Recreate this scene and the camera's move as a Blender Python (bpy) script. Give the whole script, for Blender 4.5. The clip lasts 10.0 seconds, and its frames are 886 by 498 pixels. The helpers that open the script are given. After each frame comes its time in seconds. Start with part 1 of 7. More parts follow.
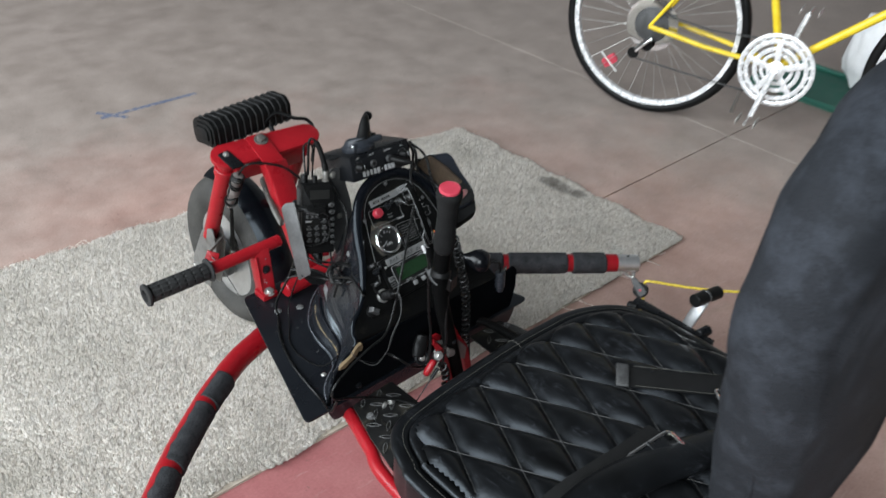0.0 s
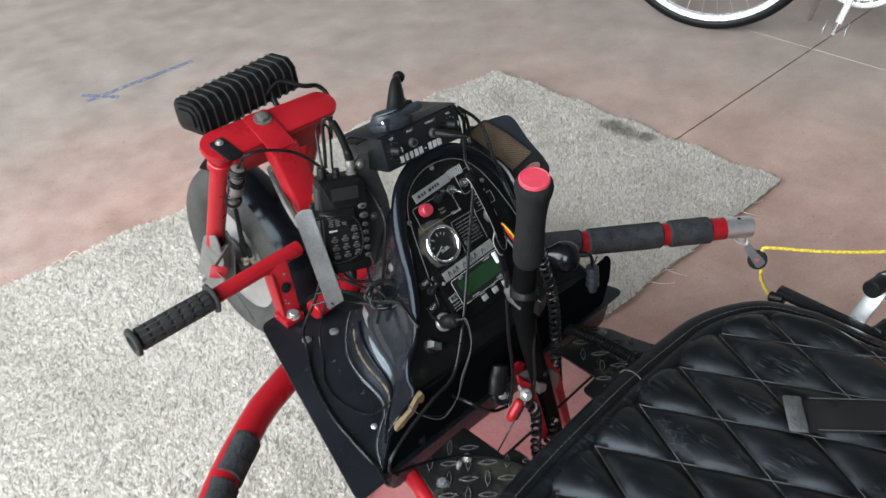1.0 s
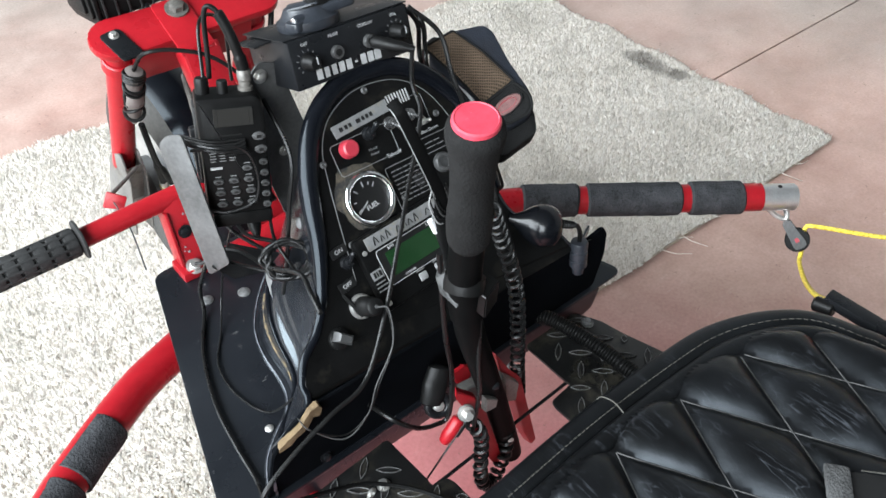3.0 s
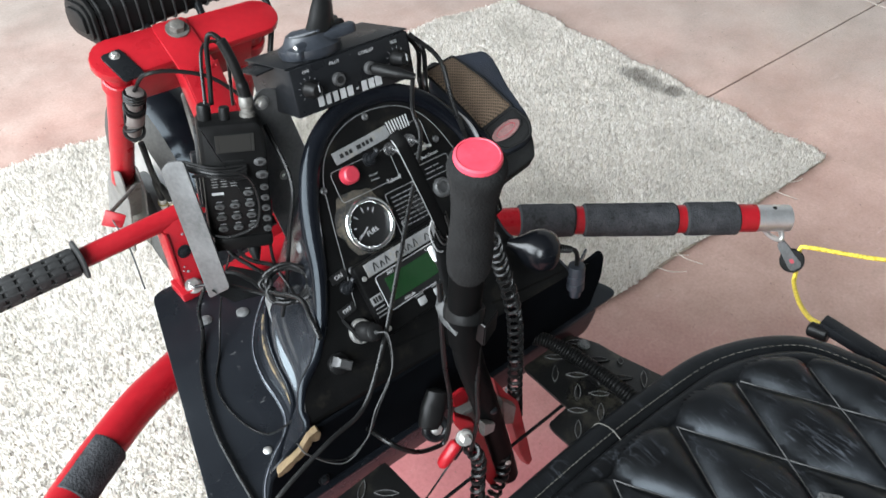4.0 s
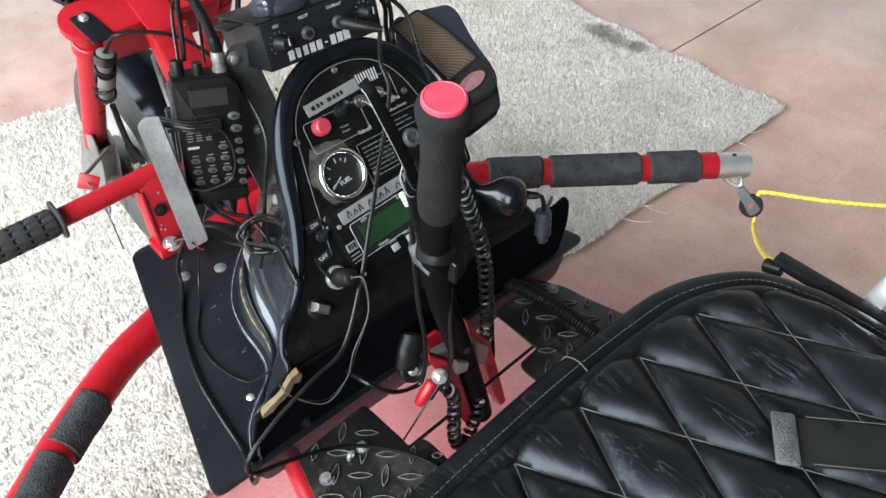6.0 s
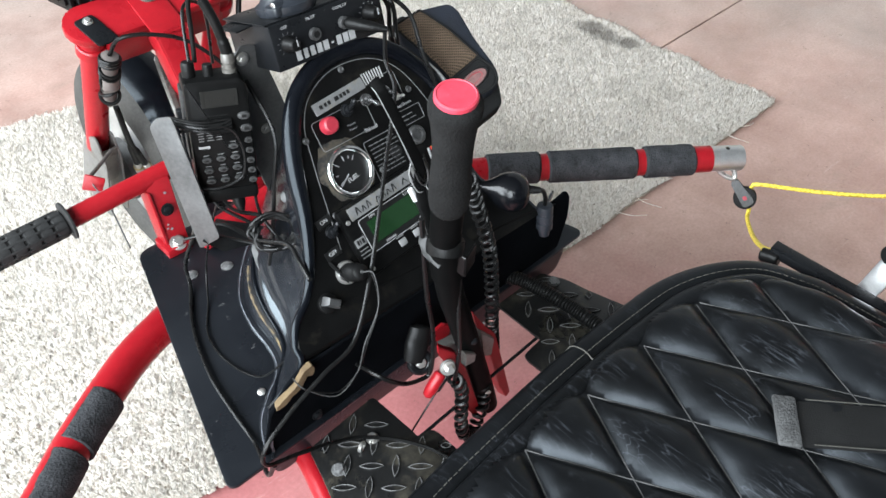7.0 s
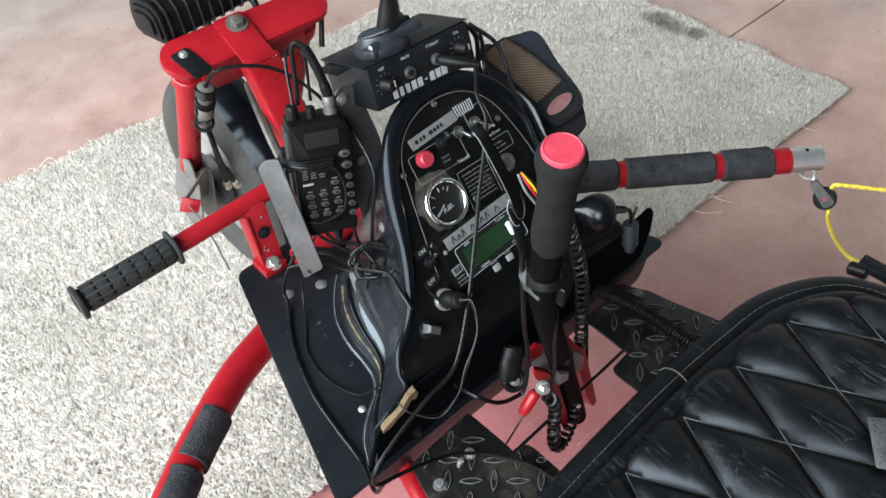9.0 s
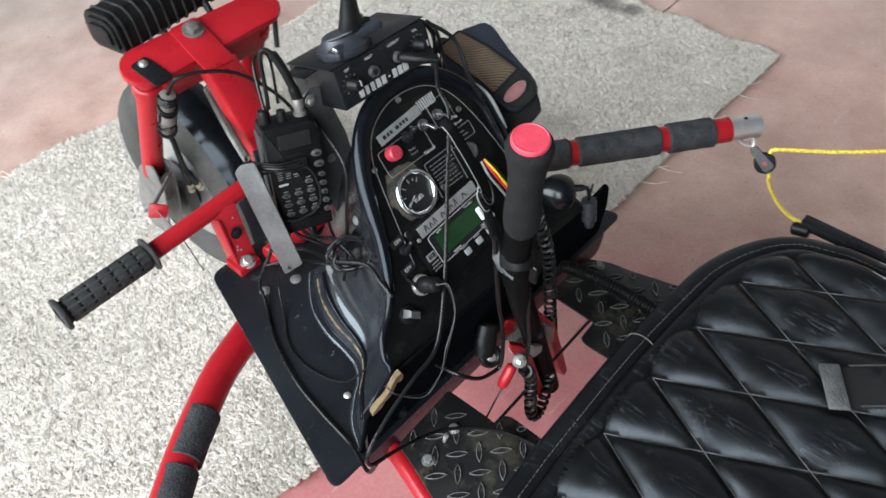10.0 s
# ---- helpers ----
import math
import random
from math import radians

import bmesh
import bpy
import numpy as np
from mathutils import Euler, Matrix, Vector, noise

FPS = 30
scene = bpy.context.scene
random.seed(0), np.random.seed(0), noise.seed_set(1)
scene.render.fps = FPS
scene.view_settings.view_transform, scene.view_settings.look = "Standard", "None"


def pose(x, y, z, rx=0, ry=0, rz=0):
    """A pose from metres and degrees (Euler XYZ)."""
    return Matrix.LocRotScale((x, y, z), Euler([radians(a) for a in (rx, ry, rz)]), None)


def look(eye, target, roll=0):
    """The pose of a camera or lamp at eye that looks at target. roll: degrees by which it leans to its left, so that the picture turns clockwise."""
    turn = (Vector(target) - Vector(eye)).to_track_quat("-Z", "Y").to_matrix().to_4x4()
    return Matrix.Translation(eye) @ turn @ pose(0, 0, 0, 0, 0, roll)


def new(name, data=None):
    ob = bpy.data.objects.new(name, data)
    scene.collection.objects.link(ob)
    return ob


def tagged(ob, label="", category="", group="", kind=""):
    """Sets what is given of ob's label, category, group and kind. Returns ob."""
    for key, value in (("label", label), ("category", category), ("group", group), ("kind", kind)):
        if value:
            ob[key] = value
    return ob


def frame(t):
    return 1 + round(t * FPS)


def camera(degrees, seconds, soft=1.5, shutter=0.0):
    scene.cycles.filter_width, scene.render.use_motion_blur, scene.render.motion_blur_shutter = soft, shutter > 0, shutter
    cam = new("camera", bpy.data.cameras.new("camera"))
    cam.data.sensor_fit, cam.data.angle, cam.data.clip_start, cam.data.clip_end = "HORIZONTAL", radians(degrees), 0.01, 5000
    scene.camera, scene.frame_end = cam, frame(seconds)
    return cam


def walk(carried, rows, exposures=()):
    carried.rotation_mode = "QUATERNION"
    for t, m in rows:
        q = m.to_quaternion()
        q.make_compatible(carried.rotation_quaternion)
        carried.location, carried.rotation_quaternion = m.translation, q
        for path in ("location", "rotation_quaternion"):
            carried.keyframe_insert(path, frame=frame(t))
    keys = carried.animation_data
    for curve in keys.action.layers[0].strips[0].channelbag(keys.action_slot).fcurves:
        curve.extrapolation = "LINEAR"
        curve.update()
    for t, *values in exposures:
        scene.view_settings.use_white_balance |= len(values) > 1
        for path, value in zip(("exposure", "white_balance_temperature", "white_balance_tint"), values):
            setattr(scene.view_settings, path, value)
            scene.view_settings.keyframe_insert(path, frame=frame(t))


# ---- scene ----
cam = camera(54.7, 10.0, shutter=0.4)
PATH = [
    (0, (-0.9138, -0.93, 1.447), (0.2688, 0.2459, 0.343), 4.0),
    (0.5, (-0.7732, -0.7725, 1.372), (0.3047, 0.399, 0.16), 1.3),
    (1, (-0.676, -0.6069, 1.287), (0.3987, 0.5605, 0.069), -2.8),
    (1.5, (-0.5546, -0.5244, 1.211), (0.5433, 0.5332, -0.084), -0.3),
    (2, (-0.4542, -0.4869, 1.125), (0.5764, 0.5963, -0.204), 0.2),
    (2.2, (-0.4328, -0.4781, 1.107), (0.569, 0.6097, -0.239), 0.2),
    (3.3, (-0.4169, -0.4582, 1.128), (0.5388, 0.6705, -0.219), 1.0),
    (3.5, (-0.4157, -0.4519, 1.139), (0.5512, 0.6837, -0.193), 1.4),
    (4, (-0.4176, -0.4574, 1.133), (0.5606, 0.6601, -0.206), 1.4),
    (4.5, (-0.4257, -0.4695, 1.121), (0.5234, 0.5988, -0.278), 0.6),
    (5, (-0.4301, -0.4797, 1.127), (0.518, 0.5694, -0.288), 0.5),
    (5.5, (-0.4347, -0.4836, 1.136), (0.5324, 0.5554, -0.272), 1.1),
    (6.8, (-0.4624, -0.4926, 1.148), (0.5518, 0.5417, -0.231), 1.3),
    (7, (-0.4685, -0.4885, 1.152), (0.54, 0.5278, -0.244), 1.4),
    (7.5, (-0.4844, -0.4836, 1.178), (0.5058, 0.5343, -0.23), 0.2),
    (8, (-0.4947, -0.4792, 1.207), (0.4754, 0.561, -0.199), -0.8),
    (8.5, (-0.4912, -0.4475, 1.221), (0.4415, 0.6292, -0.183), -2.2),
    (9, (-0.4899, -0.449, 1.217), (0.3978, 0.6237, -0.219), -3.6),
    (9.5, (-0.493, -0.4594, 1.239), (0.3788, 0.5934, -0.221), -3.8),
    (10, (-0.5292, -0.4521, 1.257), (0.4219, 0.5159, -0.212), -4.1),
]
walk(cam, [(t, look(eye, target, roll)) for t, eye, target, roll in PATH],
     exposures=[(0, -0.9), (0.5, -0.64), (1, -0.5), (2, 0.1), (3.3, 0.07), (8, 0.05), (9, -0.26), (10, -0.27)])

# world, lights and exposure
world = bpy.data.worlds.new("sky")
scene.world = world
world.use_nodes = True
sky = world.node_tree.nodes.new("ShaderNodeTexSky")
sky.sky_type, sky.sun_disc = "NISHITA", False
sky.sun_elevation, sky.sun_rotation = radians(50), radians(200)
world.node_tree.links.new(sky.outputs[0], world.node_tree.nodes["Background"].inputs[0])
world.node_tree.nodes["Background"].inputs[1].default_value = 0.12


def opening_light(name, m, sx, sy, watts, colour):
    lamp = bpy.data.lights.new(name, "AREA")
    lamp.shape, lamp.size, lamp.size_y, lamp.energy, lamp.color = "RECTANGLE", sx, sy, watts, colour
    ob = new(name, lamp)
    ob.matrix_world = m
    return ob


# area lamp for daylight, set in an assumed hangar door opening out of view
opening_light("daylight_side", look((-4.6, 0.25, 3.45), (0, 0.25, 2.0)), 11.0, 4.2, 2700, (0.885, 0.962, 1.012))

# ---- materials ----
def nodes_of(name):
    m = bpy.data.materials.new(name)
    m.use_nodes = True
    return m, m.node_tree, m.node_tree.nodes["Principled BSDF"]


def add(tree, kind, **inputs):
    n = tree.nodes.new(kind)
    for key, value in inputs.items():
        n.inputs[key.replace("_", " ")].default_value = value
    return n


def coords(tree, scale=(1, 1, 1), turn=0.0):
    c, mp = tree.nodes.new("ShaderNodeTexCoord"), tree.nodes.new("ShaderNodeMapping")
    mp.inputs["Scale"].default_value, mp.inputs["Rotation"].default_value = scale, (0, 0, radians(turn))
    tree.links.new(c.outputs["Object"], mp.inputs[0])
    return mp.outputs[0]


def noise_tex(tree, vec, scale, detail=4, rough=0.55):
    n = add(tree, "ShaderNodeTexNoise", Scale=scale, Detail=detail, Roughness=rough)
    tree.links.new(vec, n.inputs["Vector"])
    return n.outputs["Fac"]


def ramp(tree, fac, *stops):
    r = tree.nodes.new("ShaderNodeValToRGB")
    while len(r.color_ramp.elements) < len(stops):
        r.color_ramp.elements.new(0.5)
    for e, (at, c) in zip(r.color_ramp.elements, stops):
        e.position, e.color = at, (*c, 1) if len(c) == 3 else c
    tree.links.new(fac, r.inputs[0])
    return r.outputs[0]


def blend(tree, fac, a, b, kind="MIX"):
    n = tree.nodes.new("ShaderNodeMix")
    n.data_type, n.blend_type = "RGBA", kind
    for socket, value in ((n.inputs[0], fac), (n.inputs[6], a), (n.inputs[7], b)):
        if hasattr(value, "links"):
            tree.links.new(value, socket)
        else:
            socket.default_value = value if not isinstance(value, tuple) else (*value, 1)
    return n.outputs[2]


def gray(v):
    return (v, v, v)


def surface(name, dark, light, rough=(0.4, 0.6), metal=0.0, big=9, fine=180, bump=0.15, dist=0.001, wear=None, wear_at=(0.62, 0.7), scale=(1, 1, 1), wear_scale=35, coat=0.0, spec=0.5, ior=1.5, tint=(1, 1, 1)):
    """A painted, plastic or metal surface: tone at two scales, uneven gloss, fine relief, and wear in a second colour."""
    m, tree, b = nodes_of(name)
    v = coords(tree, scale)
    n1, n2 = noise_tex(tree, v, big, 5), noise_tex(tree, v, fine, 3)
    both = blend(tree, 0.4, n1, n2)
    col = ramp(tree, both, (0.3, dark), (0.7, light))
    if wear:
        n3 = noise_tex(tree, v, wear_scale, 8, 0.7)
        col = blend(tree, ramp(tree, n3, (wear_at[0], gray(0)), (wear_at[1], gray(1))), col, wear)
    tree.links.new(col, b.inputs["Base Color"])
    tree.links.new(ramp(tree, n1, (0.3, gray(rough[0])), (0.7, gray(rough[1]))), b.inputs["Roughness"])
    b.inputs["Metallic"].default_value = metal
    b.inputs["Coat Weight"].default_value = coat
    b.inputs["Specular IOR Level"].default_value = spec
    b.inputs["IOR"].default_value = ior
    b.inputs["Specular Tint"].default_value = (*tint, 1)
    bp = add(tree, "ShaderNodeBump", Strength=bump, Distance=dist)
    tree.links.new(n2, bp.inputs["Height"])
    tree.links.new(bp.outputs[0], b.inputs["Normal"])
    return m


GLOSS_BLACK = surface("gloss_black_fibreglass", (0.005, 0.0056, 0.007), (0.013, 0.0142, 0.017), (0.17, 0.3), big=14, fine=60, bump=0.06, wear=gray(0.14), wear_at=(0.69, 0.75), wear_scale=110, spec=0.5, tint=(0.8, 0.92, 1.0))
PLATE_BLACK = surface("black_powder_coat", (0.0035, 0.004, 0.0054), (0.0075, 0.0083, 0.0102), (0.22, 0.38), big=8, fine=420, bump=0.08, wear=gray(0.1), wear_at=(0.63, 0.72), wear_scale=60, spec=0.4, tint=(0.82, 0.92, 1.0))
PANEL_BLACK = surface("matt_black_panel", gray(0.0015), gray(0.005), (0.3, 0.42), big=20, fine=500, bump=0.05, wear=(0.02, 0.018, 0.014), wear_at=(0.56, 0.84), wear_scale=30, spec=0.09)
BLACK_METAL = surface("black_painted_steel", (0.004, 0.0044, 0.005), (0.009, 0.0096, 0.0108), (0.22, 0.36), big=20, fine=300, bump=0.06, wear=gray(0.16), wear_at=(0.68, 0.74), wear_scale=90, spec=0.2)
DULL_STEEL = surface("dull_grey_strip", gray(0.065), gray(0.125), (0.36, 0.52), metal=0.5, big=24, fine=260, bump=0.12, wear=gray(0.26), wear_at=(0.68, 0.74), wear_scale=70, spec=0.3)
SCUFFED_STEEL = surface("scuffed_grey_steel", gray(0.03), gray(0.075), (0.38, 0.52), metal=0.3, big=30, fine=260, bump=0.12, scale=(1, 1, 0.25))
RED = surface("red_paint", (0.2, 0.005, 0.009), (0.275, 0.008, 0.013), (0.24, 0.4), big=12, fine=120, bump=0.04, wear=(0.42, 0.3, 0.22), wear_at=(0.69, 0.705), wear_scale=45, spec=0.3)
RED_PLASTIC = surface("red_plastic", (0.33, 0.022, 0.04), (0.45, 0.038, 0.064), (0.5, 0.65), big=70, fine=300, bump=0.12, wear=(0.5, 0.1, 0.13), wear_at=(0.62, 0.7), wear_scale=120)
BUTTON_RED = surface("dull_red_button", (0.24, 0.014, 0.025), (0.32, 0.025, 0.04), (0.35, 0.5), big=40, fine=300, bump=0.08)
FOAM = surface("grey_black_foam", gray(0.004), gray(0.012), (0.85, 0.95), big=40, fine=420, bump=0.55, dist=0.002, spec=0.12)
PAD_FOAM = surface("worn_grey_foam_sleeve", (0.013, 0.0135, 0.015), (0.05, 0.051, 0.055), (0.85, 0.95), big=45, fine=330, bump=0.9, dist=0.002, wear=gray(0.01), wear_at=(0.56, 0.7), wear_scale=60, spec=0.15)
RUBBER = surface("black_rubber", gray(0.003), gray(0.007), (0.34, 0.46), big=30, fine=400, bump=0.12, spec=0.14)
TYRE = surface("dusty_tyre_rubber", (0.02, 0.0195, 0.0185), (0.06, 0.057, 0.052), (0.6, 0.8), big=15, fine=200, bump=0.3, spec=0.2)
GREY_RUBBER = surface("grey_grip_rubber", gray(0.012), gray(0.026), (0.55, 0.7), big=60, fine=400, bump=0.2, spec=0.25)
ALU = surface("brushed_aluminium", gray(0.5), gray(0.68), (0.28, 0.42), metal=0.9, big=30, fine=300, bump=0.06)
DULL_ALU = surface("dull_aluminium", gray(0.11), (0.22, 0.21, 0.195), (0.4, 0.55), metal=0.55, big=30, fine=300, bump=0.08, wear=(0.08, 0.07, 0.055), wear_at=(0.5, 0.7), wear_scale=40)
JAW = surface("blue_grey_plastic", (0.01, 0.0118, 0.015), (0.022, 0.025, 0.031), (0.3, 0.45), big=40, fine=300, bump=0.1, spec=0.4)
ZINC = surface("zinc_plated_steel", gray(0.36), (0.52, 0.5, 0.46), (0.3, 0.5), metal=0.8, big=80, fine=400, bump=0.1)
CHROME = surface("chrome", gray(0.75), gray(0.85), (0.06, 0.14), metal=1.0, big=60, fine=300, bump=0.02)
WHITE_PRINT = surface("white_print", gray(0.2), gray(0.36), (0.5, 0.6), big=80, fine=500, bump=0.03)
FAINT_PRINT = surface("faint_grey_print", gray(0.07), gray(0.16), (0.5, 0.6), big=90, fine=500, bump=0.03)
LABEL = surface("aged_silver_label", gray(0.1), gray(0.17), (0.4, 0.55), big=60, fine=400, bump=0.05, wear=(0.16, 0.14, 0.1), wear_at=(0.55, 0.7), wear_scale=90)
BRIGHT_ALU = surface("bright_polished_alloy", gray(0.7), gray(0.84), (0.2, 0.35), metal=0.45, big=40, fine=300, bump=0.04)
BRASS = surface("dull_brass", (0.38, 0.29, 0.13), (0.52, 0.42, 0.22), (0.3, 0.45), metal=0.9, big=60, fine=300)
RAW_FIBRE = surface("raw_fibreglass", (0.075, 0.047, 0.02), (0.16, 0.11, 0.055), (0.7, 0.9), big=60, fine=400, bump=0.8, dist=0.003)
BEAD_BLACK = surface("satin_black_fibreglass", (0.002, 0.0024, 0.0034), (0.004, 0.0046, 0.0062), (0.14, 0.24), big=14, fine=60, bump=0.05, wear=gray(0.1), wear_at=(0.7, 0.76), wear_scale=90, spec=0.17, tint=(0.82, 0.92, 1.0))
DUSTY_BOLT = surface("dusty_bolt", gray(0.03), gray(0.14), (0.7, 0.9), big=160, fine=500, bump=0.5)
SHAFT_BLACK = surface("black_tube_paint", gray(0.002), gray(0.004), (0.3, 0.42), big=40, fine=500, bump=0.06, wear=gray(0.05), wear_at=(0.7, 0.76), wear_scale=80, spec=0.03, ior=1.3)
WALL_BLACK = surface("black_wall_paint", (0.0022, 0.0025, 0.003), (0.004, 0.0045, 0.0055), (0.5, 0.62), big=18, fine=400, bump=0.06, wear=gray(0.04), wear_at=(0.72, 0.78), wear_scale=60, spec=0.0)
BULB = surface("glossy_black_rubber", (0.002, 0.0023, 0.003), (0.004, 0.0045, 0.0058), (0.16, 0.24), big=20, fine=200, bump=0.03, spec=0.3)
SPRING = surface("dusty_spring_steel", (0.05, 0.047, 0.043), (0.15, 0.14, 0.125), (0.4, 0.55), metal=0.3, big=40, fine=300, bump=0.1)
FIN_BLACK = surface("rubbed_black_rib", gray(0.004), gray(0.03), (0.34, 0.46), big=60, fine=400, bump=0.12, spec=0.35)
TOGGLE = surface("tarnished_chrome", gray(0.12), gray(0.3), (0.16, 0.3), metal=0.9, big=80, fine=400, bump=0.05)
CABLE = surface("black_cable", gray(0.003), gray(0.007), (0.24, 0.36), big=60, fine=400, bump=0.05, spec=0.2)
def woven_mesh():
    """Brown mesh cloth: two crossing families of threads with dark holes between them."""
    m, tree, b = nodes_of("brown_mesh_fabric")
    net = None
    for turn in (40, -50):
        threads = add(tree, "ShaderNodeTexWave", Scale=125, Distortion=1.2, Detail=2)
        tree.links.new(coords(tree, (1, 1, 1), turn), threads.inputs["Vector"])
        net = threads.outputs["Fac"] if net is None else blend(tree, 1.0, net, threads.outputs["Fac"], "LIGHTEN")
    tone = noise_tex(tree, coords(tree), 30, 5)
    cloth = ramp(tree, tone, (0.3, (0.06, 0.041, 0.027)), (0.7, (0.105, 0.073, 0.049)))
    tree.links.new(blend(tree, ramp(tree, net, (0.35, gray(0)), (0.75, gray(1))), (0.012, 0.009, 0.007), cloth), b.inputs["Base Color"])
    b.inputs["Roughness"].default_value = 0.9
    b.inputs["Specular IOR Level"].default_value = 0.2
    bp = add(tree, "ShaderNodeBump", Strength=0.5, Distance=0.001)
    tree.links.new(net, bp.inputs["Height"])
    tree.links.new(bp.outputs[0], b.inputs["Normal"])
    return m


BROWN_MESH = woven_mesh()
BLACK_CLOTH = surface("black_webbing", gray(0.005), gray(0.011), (0.8, 0.92), big=40, fine=900, bump=0.5, dist=0.001, spec=0.14)
NAVY_CLOTH = surface("blue_black_cordura", (0.004, 0.005, 0.008), (0.012, 0.015, 0.022), (0.75, 0.9), big=40, fine=900, bump=0.5, dist=0.001, spec=0.25)
DUSTY_CLOTH = surface("dusty_black_upholstery", (0.005, 0.006, 0.008), (0.013, 0.015, 0.019), (0.8, 0.95), big=7, fine=300, bump=0.6, dist=0.002, wear=(0.028, 0.032, 0.04), wear_at=(0.48, 0.75), wear_scale=14, spec=0.25)
PATCH = surface("faded_pink_patch", (0.07, 0.032, 0.03), (0.2, 0.1, 0.095), (0.7, 0.9), big=120, fine=600, bump=0.4)
YELLOW_PAINT = surface("yellow_bike_paint", (0.6, 0.42, 0.02), (0.75, 0.55, 0.03), (0.2, 0.35), big=15, fine=200, bump=0.03)
WHITE_PLASTIC = surface("white_plastic", gray(0.6), gray(0.78), (0.5, 0.65), big=10, fine=200)
GREEN_PLASTIC = surface("green_plastic", (0.01, 0.07, 0.05), (0.015, 0.11, 0.075), (0.45, 0.6), big=10, fine=200)
CRIMSON = surface("red_sheet_metal", (0.3, 0.01, 0.015), (0.42, 0.018, 0.02), (0.35, 0.5), big=6, fine=150, bump=0.05)
BLUE_TAPE = surface("blue_floor_tape", (0.085, 0.105, 0.17), (0.13, 0.15, 0.215), (0.6, 0.8), big=30, fine=300, bump=0.2, wear=(0.3, 0.26, 0.24), wear_at=(0.52, 0.6), wear_scale=60)
PLASTER = surface("unseen_wall_paint", gray(0.15), gray(0.22), (0.8, 0.95), big=1.5, fine=60, bump=0.1)
UNSEEN_ROOF = surface("unseen_dark_roof", gray(0.05), gray(0.08), (0.8, 0.95), big=1.2, fine=60, bump=0.1)
KEY_GREY = surface("dull_grey_key", gray(0.028), gray(0.055), (0.4, 0.55), big=60, fine=400, bump=0.06, spec=0.2)
KEY_PRINT = surface("worn_key_print", gray(0.1), gray(0.22), (0.5, 0.6), big=90, fine=500, bump=0.03)
GREY_PLASTIC = surface("pale_grey_plastic", gray(0.14), gray(0.23), (0.45, 0.6), big=60, fine=400, bump=0.06)
RADIO_BLACK = surface("black_radio_plastic", gray(0.003), gray(0.006), (0.28, 0.4), big=60, fine=900, bump=0.1, spec=0.09)
WIRE_RED = surface("red_wire", (0.5, 0.02, 0.02), (0.6, 0.03, 0.02), (0.4, 0.5))
WIRE_YELLOW = surface("yellow_wire", (0.7, 0.45, 0.02), (0.8, 0.55, 0.03), (0.4, 0.5))
WIRE_WHITE = surface("white_wire", gray(0.55), gray(0.7), (0.4, 0.5))


def leather():
    m, tree, b = nodes_of("creased_black_leather")
    v = coords(tree)
    n1, n2 = noise_tex(tree, v, 11, 5), noise_tex(tree, v, 320, 4)
    creases = add(tree, "ShaderNodeTexVoronoi", Scale=52)
    creases.feature = "DISTANCE_TO_EDGE"
    warp = add(tree, "ShaderNodeTexNoise", Scale=30, Detail=5)
    tree.links.new(v, warp.inputs["Vector"])
    tree.links.new(blend(tree, 0.1, coords(tree, (1.0, 0.45, 1.0)), warp.outputs["Color"]), creases.inputs["Vector"])
    lines = gray(0)
    for turn, size in ((14, 62), (-24, 78), (48, 56), (-58, 66)):
        streak = noise_tex(tree, coords(tree, (1.0, 0.075, 1.0), turn), size, 2, 0.4)
        streak = ramp(tree, streak, (0.495, gray(0)), (0.5, gray(1)), (0.505, gray(0)))
        lines = streak if lines == gray(0) else blend(tree, 1.0, lines, streak, "LIGHTEN")
    worn = ramp(tree, noise_tex(tree, v, 16, 4, 0.6), (0.48, gray(0)), (0.62, gray(0.6)))
    col = ramp(tree, n1, (0.3, gray(0.002)), (0.72, (0.005, 0.0054, 0.0062)))
    scuff = noise_tex(tree, coords(tree, (1, 3.5, 1)), 48, 9, 0.75)
    col = blend(tree, ramp(tree, scuff, (0.74, gray(0)), (0.82, gray(0.35))), col, (0.026, 0.029, 0.036))
    col = blend(tree, blend(tree, 1.0, lines, worn, "MULTIPLY"), col, (0.048, 0.052, 0.06))
    tree.links.new(col, b.inputs["Base Color"])
    tree.links.new(ramp(tree, n1, (0.3, gray(0.29)), (0.7, gray(0.42))), b.inputs["Roughness"])
    b.inputs["Specular IOR Level"].default_value = 0.27
    b.inputs["Specular Tint"].default_value = (0.82, 0.91, 1.0, 1)
    folds = noise_tex(tree, coords(tree, (1, 0.5, 1)), 34, 4, 0.6)
    deep = ramp(tree, creases.outputs[0], (0.0, gray(0)), (0.12, gray(1)))
    bp = add(tree, "ShaderNodeBump", Strength=0.16, Distance=0.002)
    height = blend(tree, 0.3, blend(tree, 0.12, folds, deep), n2)
    tree.links.new(height, bp.inputs["Height"])
    tree.links.new(bp.outputs[0], b.inputs["Normal"])
    return m


